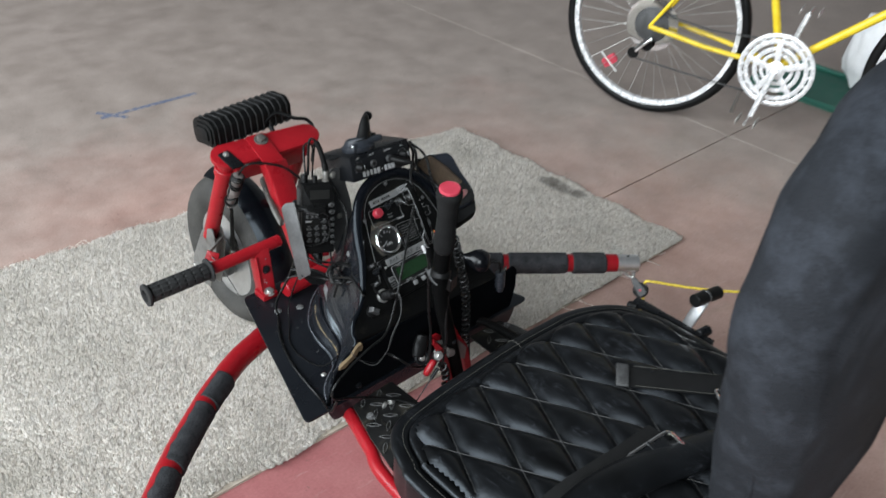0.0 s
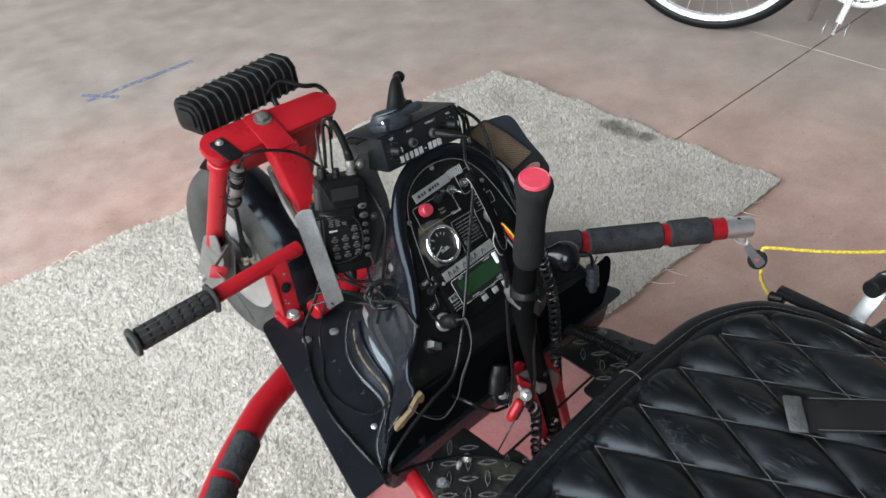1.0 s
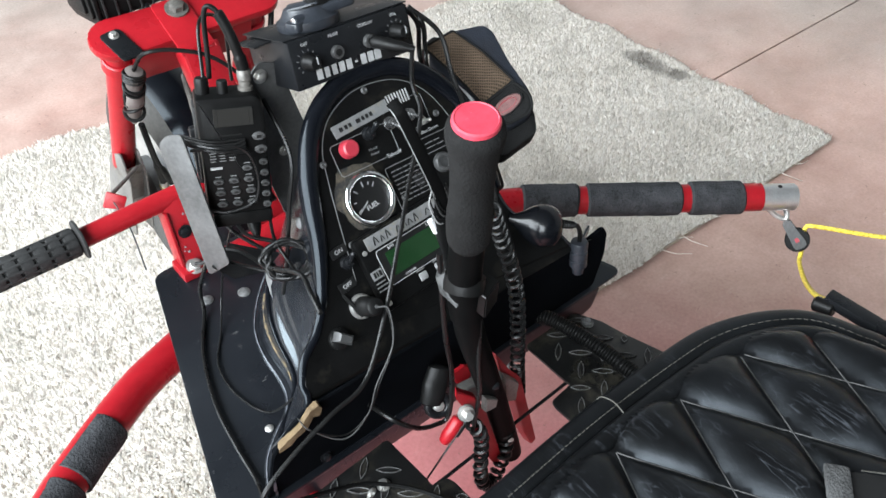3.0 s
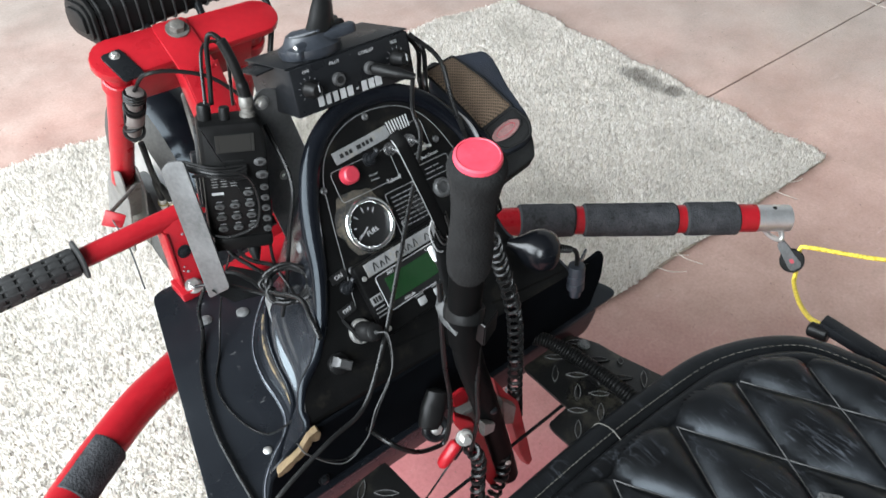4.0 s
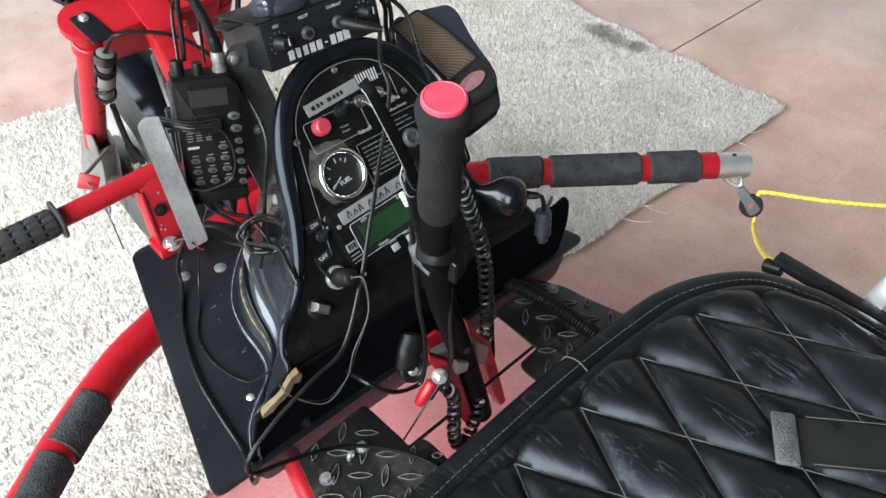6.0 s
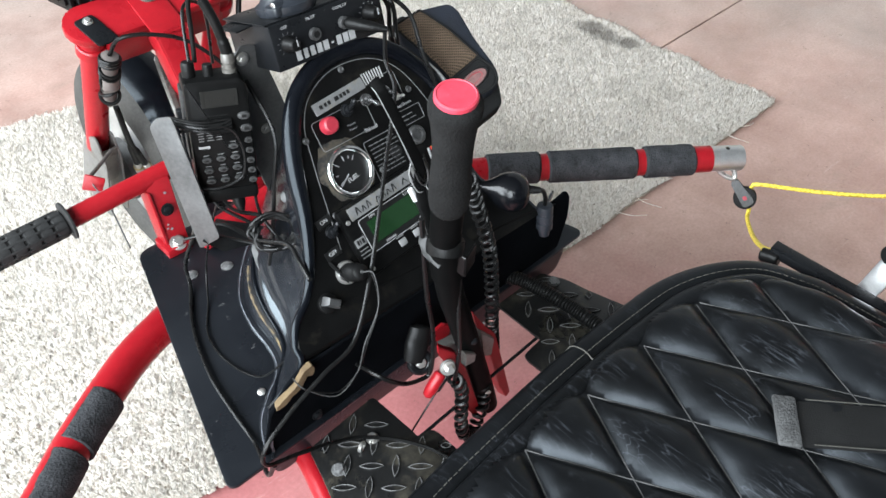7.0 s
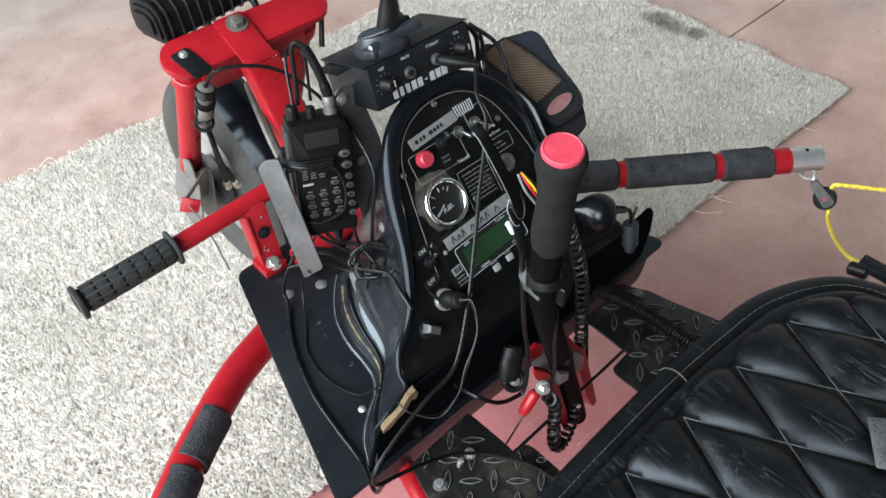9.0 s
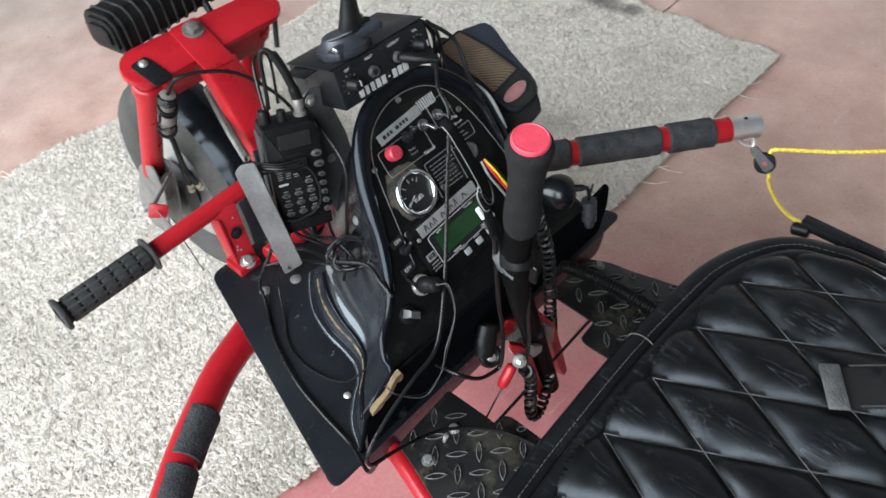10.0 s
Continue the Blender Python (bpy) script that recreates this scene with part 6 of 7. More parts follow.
part("shaft_bolt", lathe([(0.0042, 0), (0.0042, 0.0016), (0.0026, 0.0026)], between((-0.028, -0.0945, 0.44), (-0.032, -0.104, 0.444)), 14), BLACK_METAL, stick, "small dark bolt head")
part("shaft_bolt", lathe([(0.0034, 0), (0.0034, 0.0014), (0.0016, 0.0022)], between((0.004, -0.094, 0.318), (0.0, -0.104, 0.322)), 14), ZINC, stick, "small bright bolt head")
part("link_rod", rod((-0.037, -0.06, 0.345), (-0.088, -0.06, 0.292), 0.0012, seg=8), BLACK_METAL, stick, "thin black rod")
part("link_rod_end", rod((-0.03, -0.06, 0.352), (-0.047, -0.06, 0.335), 0.0034, seg=10), BLACK_METAL, stick)
part("pivot_bolt", rod((-0.05, -0.07, 0.41), (0.02, -0.066, 0.388), 0.005, seg=16, bevel=0.001), ZINC, stick, "zinc pivot bolt")
arm_line = smooth_line([(-0.045, -0.029, 0.424), (-0.052, -0.033, 0.412), (-0.061, -0.038, 0.4), (-0.068, -0.042, 0.388)], 6)
arm_r = [0.0145 - 0.003 * abs(k - 9) / 9 for k in range(len(arm_line))]
arm_r[0], arm_r[-1] = 0.006, 0.007
part("pivot_arm", sweep(arm_line, arm_r, 18, squash=0.55, up=(0.5, 0.6, 0.2)), RUBBER, stick, "black rubber-faced pivot arm")
eye = part("rod_end", ring(0.011, 0.0048, between((-0.0605, -0.045, 0.386), (-0.0695, -0.07, 0.402)), 28, 10), BLACK_METAL, stick, "black rod end with a zinc bolt")
part("rod_end_bolt", bolt(0.0062, 0.006, between((-0.0605, -0.045, 0.386), (-0.0695, -0.07, 0.402))), ZINC, eye)
part("cord_tie", ring(0.0088, 0.0016, pose(0.037, -0.06, 0.38, 20, 30, 0), 20, 6), WHITE_PRINT, stick, "pale tie round the cord")

mic = thing("push_to_talk", (0.13, 0.0, 0.466), "round black rubber bulb with a cord lying on the pod", "switch")
bulb_line = smooth_line([(0.094, 0.022, 0.516), (0.101, 0.0155, 0.5135), (0.111, 0.0065, 0.51), (0.122, -0.003, 0.506), (0.133, -0.012, 0.503), (0.1385, -0.0165, 0.502)], 5)
bulb_r = [f * r for f, r in zip([1 + 0.46 * min(1, k / 9) for k in range(26)], [0.0045, 0.0049, 0.0053, 0.0058, 0.0064, 0.007, 0.0078, 0.0088, 0.01, 0.0113, 0.0127, 0.0138, 0.0147, 0.0154, 0.0159, 0.0161, 0.016, 0.0157, 0.0152, 0.0145, 0.0135, 0.0125, 0.0112, 0.0096, 0.0075, 0.004])]
part("bulb", sweep(bulb_line, bulb_r, 30), BULB, mic, "glossy black rubber bulb tapering to a neck")
part("cord", sweep(smooth_line([(0.153, -0.0175, 0.5), (0.161, -0.02, 0.495), (0.166, -0.021, 0.482), (0.167, -0.021, 0.468)], 8), 0.0028, 8), CABLE, mic, "black cord")
part("cord_boot", sweep(smooth_line([(0.136, -0.012, 0.508), (0.145, -0.016, 0.504), (0.155, -0.018, 0.499)], 8), [(0.0058, 0.0045)[k % 2] - 0.0001 * k for k in range(17)], 12), RUBBER, mic, "ribbed strain relief")
cm = between((0.167, -0.021, 0.47), (0.1655, -0.027, 0.42))
con = part("connector", lathe([(0.004, -0.001), (0.0066, 0), (0.0072, 0.003), (0.0072, 0.0115), (0.0064, 0.0125), (0.0064, 0.0145), (0.0072, 0.0155), (0.0072, 0.0235), (0.0064, 0.0245), (0.0064, 0.0265), (0.0072, 0.0275), (0.0072, 0.037), (0.0052, 0.039), (0.0044, 0.049)], cm @ Matrix.Diagonal((1.4, 1.4, 0.9, 1)), 20), JAW, mic, "black ribbed cable connector")
part("connector_ring", ring(0.0048, 0.0012, cm @ pose(0, 0, 0.001), 20, 6), GREY_RUBBER, con)

# ---- loose leads over the pod ----
def lead(points, r, label, material=CABLE, name="cable", steps=9):
    line = smooth_line(points, steps)
    ob = part(name, sweep(line, r, 8), material, None, label)
    return tagged(ob, category="cable")


lead([IM @ Vector((0.045, -0.03, -0.014)), (0.036, 0.112, 0.664), (0.03, 0.092, 0.645), (0.009, 0.074, 0.619), (-0.017, 0.054, 0.594), (-0.056, 0.022, 0.56), (-0.098, -0.01, 0.519), (-0.142, -0.036, 0.482), (-0.185, -0.041, 0.472), (-0.232, -0.045, 0.455), (-0.268, -0.05, 0.435), (-0.27, -0.052, 0.412), (-0.236, -0.05, 0.392), (-0.19, -0.05, 0.366), (-0.155, -0.058, 0.348), (-0.12, -0.09, 0.338), (-0.1, -0.14, 0.336), (-0.095, -0.25, 0.336)], 0.0023, "long black lead draped over the panel and foot pan")
lead([(-0.152, 0.2, 0.56), (-0.158, 0.24, 0.46), (-0.163, 0.285, 0.37), (-0.17, 0.272, 0.342), (-0.203, 0.214, 0.34), (-0.228, 0.14, 0.34), (-0.238, 0.08, 0.34), (-0.245, 0.02, 0.341), (-0.262, -0.03, 0.36), (-0.262, -0.05, 0.4)], 0.0026, "black lead lying on the base plate")
lead([(-0.14, 0.19, 0.54), (-0.142, 0.24, 0.44), (-0.144, 0.27, 0.36), (-0.168, 0.235, 0.339), (-0.197, 0.19, 0.339), (-0.203, 0.14, 0.339), (-0.19, 0.09, 0.345), (-0.17, 0.05, 0.40)], 0.0013, "thin black wire lying on the base plate")
for k in range(2):
    lead([on_panel(-0.104, 0.512, 0.036), on_panel(-0.1, 0.508, 0.044 + 0.004 * k), (-0.108, -0.035, 0.508), (-0.132 - 0.004 * k, -0.045, 0.48), (-0.15, -0.048, 0.45), (-0.176, -0.045, 0.437 - 0.006 * k), (-0.203, -0.03, 0.452), (-0.208, -0.018, 0.463)], 0.0007, "thin wire from the plug to the broken corner", KEY_GREY if k else CABLE, "wire")
rng = random.Random(11)
LOOP, ACROSS, ALONG = Vector((-0.128, 0.112, 0.522)), Vector((0.85, -0.52, 0)), Vector((0.35, 0.58, 0.73))


def looped(start, turns, first, end):
    pts = [Vector(p) for p in start]
    for j in range(int(turns * 6)):
        a, f = first + j * math.pi / 3, 1 + 0.16 * rng.uniform(-1, 1)
        pts.append(LOOP + 0.024 * f * math.cos(a) * ACROSS + 0.018 * f * math.sin(a) * ALONG + rng.uniform(-0.004, 0.002) * ACROSS.cross(ALONG))
    return pts + [Vector(p) for p in end]


lead(looped([(-0.176, 0.205, 0.5), (-0.168, 0.19, 0.505), (-0.154, 0.165, 0.512)], 2.2, 3.4, [(-0.136, 0.075, 0.535), (-0.143, 0.045, 0.536), (-0.149, 0.02, 0.533)]), 0.0025, "coiled black lead with a cut end on the pod", steps=7)
lead(looped([(-0.15, 0.2, 0.55), (-0.152, 0.18, 0.53)], 1.7, 2.6, [(-0.12, 0.07, 0.537), (-0.117, 0.045, 0.53), on_panel(-0.112, 0.507, 0.014)]), 0.0021, "coiled black lead running to the panel plug", steps=7)
lead(looped([(-0.14, 0.2, 0.54), (-0.144, 0.165, 0.53)], 2.4, 2.0, [(-0.135, 0.13, 0.505), (-0.138, 0.15, 0.49)]), 0.0023, "coiled black lead between the radio and the pod", steps=7)
lead(looped([(-0.19, 0.2, 0.49), (-0.17, 0.175, 0.5)], 1.4, 4.0, [(-0.12, 0.15, 0.52), (-0.11, 0.17, 0.56)]), 0.0018, "thin black lead wound into the coil", steps=7)
for k in range(2):
    pts = [IM @ Vector((0.066, 0.012 + 0.012 * k, 0.004)), (0.068 + 0.006 * k, 0.17 + 0.008 * k, 0.698 + 0.01 * (k % 2)), (0.078 + 0.006 * k, 0.178 + 0.008 * k, 0.704 - 0.006 * k), (0.09 + 0.006 * k, 0.17, 0.685), (0.08, 0.155 - 0.01 * k, 0.66), (0.08 + 0.004 * k, 0.14, 0.63 - 0.01 * k)]
    lead(pts, 0.0026, "black intercom lead looping over the pouch")
lead([IM @ Vector((0.07, 0.0, 0.02)), (0.09, 0.135, 0.69), (0.088, 0.11, 0.65), (0.092, 0.08, 0.60), (0.085, 0.04, 0.555), (0.06, 0.0, 0.52)], 0.0026, "black lead hanging beside the panel")
lead([(-0.09, 0.185, 0.66), (-0.094, 0.14, 0.62), (-0.108, 0.13, 0.57), (-0.12, 0.13, 0.5), (-0.125, 0.14, 0.45)], 0.0024, "black lead beside the pod rim")
strap = thing("strap", (-0.05, -0.03, 0.6), "black strap standing up from the stick with a bright edge", "strap")
RAISED = [(-0.0745, -0.001, 0.7435), (-0.0735, -0.007, 0.7395), (-0.0725, -0.013, 0.7335), (-0.0645, -0.024, 0.703), (-0.055, -0.028, 0.675), (-0.046, -0.029, 0.65), (-0.047, -0.03, 0.63), (-0.055, -0.05, 0.6), (-0.058, -0.07, 0.58)]
part("webbing", sweep(smooth_line(RAISED, 6), 0.0052, 10, squash=0.17, up=(-0.45, -0.75, 0.35)), SHAFT_BLACK, strap)
# fine grey line that draws the gloss highlight on the strap's left side
edge_side = Vector((-0.0045, 0.0012, -0.0018))
part("strap_highlight", sweep([p + edge_side for p in smooth_line(RAISED[:6], 6)[4:]], 0.00045, 6), GREY_PLASTIC, strap, "highlight drawn along the strap")
for k in range(4):
    off = Vector((0.0025 * (k - 1.5), 0.002 * (k % 2), 0.003 * k))
    part("wire_loop", sweep(smooth_line([Vector((-0.05, -0.026, 0.657)) + off, Vector((-0.054, -0.028, 0.645)) + off, Vector((-0.05, -0.034, 0.628)) + off, Vector((-0.042, -0.034, 0.624)) + off, Vector((-0.038, -0.03, 0.634)) + off, Vector((-0.04, -0.026, 0.648)) + off], 7), 0.0007, 6), (GREY_PLASTIC, CABLE, SCUFFED_STEEL, CABLE)[k], strap, "thin wire looped at the strap")
for k, (x, y, z) in enumerate(((-0.0535, -0.0235, 0.624), (-0.046, -0.026, 0.621))):
    part("crimp", rod((x, y, z), (x + 0.003, y - 0.006, z - 0.013 + 0.003 * k), 0.003 - 0.0008 * k, seg=12, bevel=0.0008), BRIGHT_ALU, strap, "silver crimp")
part("lead", sweep(smooth_line([(-0.05, -0.03, 0.611), (-0.05, -0.038, 0.6), (-0.054, -0.06, 0.565), (-0.05, -0.082, 0.53)], 7), 0.003, 8), CABLE, strap, "black lead under the crimps")
for k, (m, dx) in enumerate(((WIRE_RED, 0.0), (WIRE_YELLOW, 0.004), (CABLE, -0.004), (GREY_PLASTIC, -0.007), (CABLE, 0.008))):
    lead([on_panel(0.053 + 0.4 * dx, 0.568, 0.004), (0.05 + dx, 0.044, 0.564), (0.056 + dx, 0.036, 0.548), on_panel(0.066 + dx, 0.522, 0.003)], 0.0016, "switch wire hanging below the key switch", m, "wire")
# ---- the seat ----
seat = thing("pilot_seat", (0, -0.45, 0.33), "black quilted leather seat with a dusty upholstered backrest", "seat")
SEAT_OUT = [(-0.328, -0.66), (-0.328, -0.34), (-0.318, -0.285), (-0.298, -0.238), (-0.262, -0.209), (-0.19, -0.198), (-0.1, -0.192), (0.0, -0.188), (0.1, -0.19), (0.165, -0.196), (0.222, -0.217), (0.264, -0.249), (0.285, -0.295), (0.295, -0.36), (0.302, -0.66)]
seat_line = smooth_line([(x, y, 0) for x, y in SEAT_OUT], 6)


def inset(line, d):
    out = []
    n = len(line)
    for i, p in enumerate(line):
        t = (line[min(i + 1, n - 1)] - line[max(i - 1, 0)]).normalized()
        out.append(p + d * Vector((t.y, -t.x, 0)))
    return out


def edge_distance(x, y, line):
    """How far a point lies inside the open outline."""
    p = np.array([(q.x, q.y) for q in line])
    a, b = p[:-1], p[1:]
    ab = b - a
    t = np.clip(((x - a[:, 0]) * ab[:, 0] + (y - a[:, 1]) * ab[:, 1]) / (ab ** 2).sum(1), 0, 1)
    return np.sqrt((x - a[:, 0] - t * ab[:, 0]) ** 2 + (y - a[:, 1] - t * ab[:, 1]) ** 2).min()


def quilt_height(x, y, d):
    a, b = (x - 0.066) / 0.0885 + (y + 0.24) / 0.175, (x - 0.066) / 0.0885 - (y + 0.24) / 0.175
    da, db = abs(a - round(a)), abs(b - round(b))
    pillow = (1 - math.exp(-(da / 0.13) ** 1.15)) * (1 - math.exp(-(db / 0.13) ** 1.15))
    wrinkle = 0.0022 * noise.noise(Vector((x * 26, y * 26, 3))) + 0.0011 * noise.noise(Vector((x * 70, y * 90, 1)))
    z = 0.4835 + 0.0145 * pillow + wrinkle * pillow
    z += 0.012 * min(1, max(0, (-y - 0.25) / 0.2))
    return z


def quilted_top():
    """The quilted sheet, its mesh laid along the two families of seams."""
    own = bmesh.new()
    limit = inset(seat_line, 0.033)
    inner = [(p.x, p.y) for p in limit]
    N = 16
    ia, ib = np.meshgrid(np.arange(-7 * N, 4 * N), np.arange(-5 * N, 6 * N), indexing="ij")
    a, b = ia.ravel() / N, ib.ravel() / N
    xs, ys = 0.066 + 0.0885 * (a + b) / 2, -0.24 + 0.175 * (a - b) / 2
    keep = inside(xs, ys, inner) & (ys > -0.655)
    grid = {}
    for i, j, x, y in zip(ia.ravel()[keep].tolist(), ib.ravel()[keep].tolist(), xs[keep].tolist(), ys[keep].tolist()):
        d = edge_distance(x, y, limit)
        grid[i, j] = own.verts.new((x, y, quilt_height(x, y, d) - 0.010 * math.exp(-(d / 0.009) ** 2)))
    for i, j in grid:
        quad = [(i, j), (i + 1, j), (i + 1, j + 1), (i, j + 1)]
        if all(q in grid for q in quad):
            own.faces.new([grid[q] for q in quad])
    bmesh.ops.recalc_face_normals(own, faces=own.faces)
    return own


part("quilted_top", quilted_top(), LEATHER, seat, "black leather quilted in diamonds", smooth=60)
core = slab([(p.x, p.y) for p in inset(seat_line, 0.004)], 0.39, 0.474, bevel=0.006)
part("cushion_side", core, LEATHER, seat, "black leather cushion side")
band = [p + Vector((0, 0, 0.472)) for p in inset(seat_line, 0.013)]
part("piping", sweep(band, 0.0158, 16, squash=0.5, up=(0, 0, 1)), LEATHER, seat, "padded leather piping")
band = [p + Vector((0, 0, 0.48)) for p in inset(seat_line, 0.0365)]
part("piping", sweep(band, 0.0105, 14, squash=0.6, up=(0, 0, 1)), LEATHER, seat, "padded leather piping")
stitches = bmesh.new()
THREAD = surface("grey_thread", (0.025, 0.024, 0.02), (0.06, 0.058, 0.05), (0.7, 0.9), big=60, fine=400)
run = inset(seat_line, 0.0165)
pos, last = 0.0, run[0]
for a, b in zip(run, run[1:]):
    l = (b - a).length
    n = max(1, int(l / 0.0052))
    for k in range(n):
        p, q = a.lerp(b, k / n), a.lerp(b, (k + 0.62) / n)
        rod(p + Vector((0, 0, 0.4803)), q + Vector((0, 0, 0.4803)), 0.0006, seg=5, bm=stitches)
tagged(part("stitch", stitches, THREAD, seat, "grey stitching"), kind="stuff")
seams = bmesh.new()
lim = [(p.x, p.y) for p in inset(seat_line, 0.047)]
for fam in (1, -1):
    for k in range(-9, 10):
        pts = []
        for s in np.arange(-0.66, -0.2, 0.005):
            x = 0.066 + 0.0885 * (k - fam * (s + 0.24) / 0.175)
            if abs(x) < 0.3 and inside(np.array([x]), np.array([s]), lim)[0]:
                pts.append(Vector((x, s, quilt_height(x, s, 1) + 0.0007)))
            elif len(pts) > 2:
                sweep(pts, 0.0007, 5, seams)
                pts = []
        if len(pts) > 2:
            sweep(pts, 0.0007, 5, seams)
SEAM = surface("worn_seam_thread", gray(0.015), gray(0.07), (0.5, 0.7), big=40, fine=400)
tagged(part("quilt_seam", seams, SEAM, seat, "worn grey quilting thread"), kind="stuff")
part("front_notch", sweep(smooth_line([(0.014, -0.184, 0.468), (0.014, -0.19, 0.482), (0.015, -0.205, 0.487), (0.015, -0.222, 0.48)], 4), 0.0007, 6), THREAD, seat, "worn cross seam")
part("seat_pan", slab(rounded([(-0.27, -0.27), (0.27, -0.27), (0.27, -0.7), (-0.27, -0.7)], 0.03), 0.345, 0.392, bevel=0.003), BLACK_METAL, seat, "black steel seat pan")
for x in (-0.2, 0.2):
    part("seat_post", box((0.03, 0.3, 0.036), pose(x, -0.48, 0.331), 0.002), BLACK_METAL, seat)
# backrest, leaning a little
BK = pose(0.045, -0.69, 0.47, 0, 0, 0)
back_out = rounded([(-0.13, 0.0), (0.13, 0.0), (0.2, 0.26), (0.25, 0.42), (0.225, 0.6), (0.11, 0.72), (-0.11, 0.72), (-0.225, 0.6), (-0.25, 0.42), (-0.2, 0.26)], 0.1, 12)
rest = bmesh.new()
rings_ = []
for k in range(33):
    t = -1 + k / 16
    shrink = 1 - 0.10 * t ** 4 - 0.04 * t * t
    rings_.append([rest.verts.new(BK @ Vector((x * shrink, 0.055 * t, 0.36 + (y - 0.36) * shrink))) for x, y in back_out])
for p, q in zip(rings_, rings_[1:]):
    for k in range(len(p)):
        rest.faces.new((p[k - 1], p[k], q[k], q[k - 1]))
rest.faces.new(rings_[0])
rest.faces.new(rings_[-1][::-1])
for v in rest.verts:
    v.co.y += 0.011 * noise.noise(v.co * 8) + 0.005 * noise.noise(Vector((v.co.x * 30, v.co.y * 30, v.co.z * 14)))
    v.co.x += 0.006 * noise.noise(v.co * 8 + Vector((3, 0, 0)))
bmesh.ops.recalc_face_normals(rest, faces=rest.faces)
part("backrest", rest, DUSTY_CLOTH, seat, "dusty black upholstered backrest", smooth=60)
seam_line = [BK @ Vector((x * 0.985, -0.012, 0.36 + (y - 0.36) * 0.985)) for x, y in back_out]
part("backrest_seam", sweep(seam_line + seam_line[:2], 0.0035, 8), DUSTY_CLOTH, seat, "raised side seam")

# right-hand bar with the tilt lever
bar = thing("seat_bar", (0.31, -0.3, 0.44), "black flat bar along the seat with an aluminium lever", "lever")
part("flat_bar", box((0.018, 0.17, 0.012), pose(0.32, -0.33, 0.458, 3, 0, 4), 0.002), BLACK_METAL, bar, "black flat bar")
part("bar_nose", rod((0.306, -0.238, 0.452), (0.308, -0.26, 0.456), 0.0085, seg=16, bevel=0.002), RUBBER, bar)
part("lever_arm", slab(rounded([(-0.011, 0), (0.011, 0), (0.013, 0.085), (-0.013, 0.085)], 0.006), -0.002, 0.002, between((0.33, -0.35, 0.44), (0.345, -0.366, 0.515)) @ pose(0, 0, 0, 90, 0, 30) , bevel=0.0006), ALU, bar, "flat aluminium lever arm")
part("lever_pivot", rod((0.322, -0.385, 0.46), (0.35, -0.39, 0.462), 0.01, seg=14, bevel=0.001), BLACK_METAL, bar)
handle = part("handle", rod((0.318, -0.362, 0.528), (0.388, -0.372, 0.522), 0.0125, seg=20, bevel=0.0015), RUBBER, bar, "black rubber handle")
part("handle_ring", ring(0.0127, 0.0018, between((0.35, -0.3665, 0.5255), (0.388, -0.372, 0.522)), 22, 6), CHROME, bar, "silver ring")

# lap belt
FRAYED = surface("frayed_grey_webbing", gray(0.02), gray(0.085), (0.85, 0.95), big=60, fine=420, bump=0.9, dist=0.002, spec=0.2)
belt = thing("lap_belt", (0.05, -0.52, 0.5), "black webbing lap belt with chrome buckles lying on the seat", "seat belt")


def band_strip(points, width, material, name, parent, label="", thick=0.06):
    return part(name, sweep(smooth_line(points, 8), width / 2, 10, squash=thick, up=(0, 0, 1)), material, parent, label)


band_strip([(0.074, -0.394, 0.5055), (0.1, -0.425, 0.507), (0.145, -0.477, 0.5085), (0.193, -0.529, 0.514), (0.25, -0.6, 0.53)], 0.05, BLACK_CLOTH, "webbing", belt, "wide black webbing")
tabm = pose(0.07, -0.39, 0.509, 0, 0, -53)
part("end_tab", box((0.021, 0.054, 0.006), tabm, 0.0025), FRAYED, belt, "frayed grey end tab")
for dy in (-0.02, 0.02):
    line = [Vector((0.084 + 0.09 * t + dy * 0.95, -0.405 - 0.104 * t + dy * 0.76, 0.5095 + 0.002 * t)) for t in (k / 12 for k in range(13))]
    part("edge_stitch", sweep(line, 0.0006, 4), THREAD, belt)
band_strip([(-0.28, -0.5, 0.5), (-0.2, -0.5, 0.515), (-0.09, -0.51, 0.518), (0.0, -0.515, 0.516)], 0.05, BLACK_CLOTH, "webbing", belt, "black webbing")
part("bolster", sweep(smooth_line([(-0.27, -0.52, 0.49), (-0.17, -0.53, 0.522), (-0.05, -0.555, 0.522), (0.08, -0.6, 0.515)], 8), 0.032, 16, squash=0.55, up=(0, 0, 1)), LEATHER, belt, "stitched black leather pad")


def buckle(m, l=0.027):
    own = bmesh.new()
    pts = [m @ Vector((x, y, 0)) for x, y in rounded([(-l, -0.02), (l, -0.02), (l, 0.02), (-l, 0.02)], 0.010)]
    sweep(pts + pts[:2], 0.0036, 8, own)
    b = part("buckle", own, CHROME, belt, "chrome buckle frame")
    part("buckle_bar", rod(m @ Vector((0, -0.021, 0.001)), m @ Vector((0, 0.021, 0.001)), 0.004, seg=12), BLACK_METAL, b)
    part("buckle_tongue", box((1.5 * l, 0.034, 0.006), m @ pose(-0.1 * l, 0, 0.001), 0.002), BLACK_METAL, b, "black buckle tongue")
    return b


buckle(pose(-0.053, -0.541, 0.531, 8, -6, -8), 0.043)
buckle(pose(0.128, -0.556, 0.528, 14, 12, 42), 0.036)
band_strip([(0.15, -0.54, 0.528), (0.2, -0.535, 0.534), (0.245, -0.532, 0.53), (0.285, -0.52, 0.5)], 0.044, BLACK_CLOTH, "webbing", belt, "black webbing")

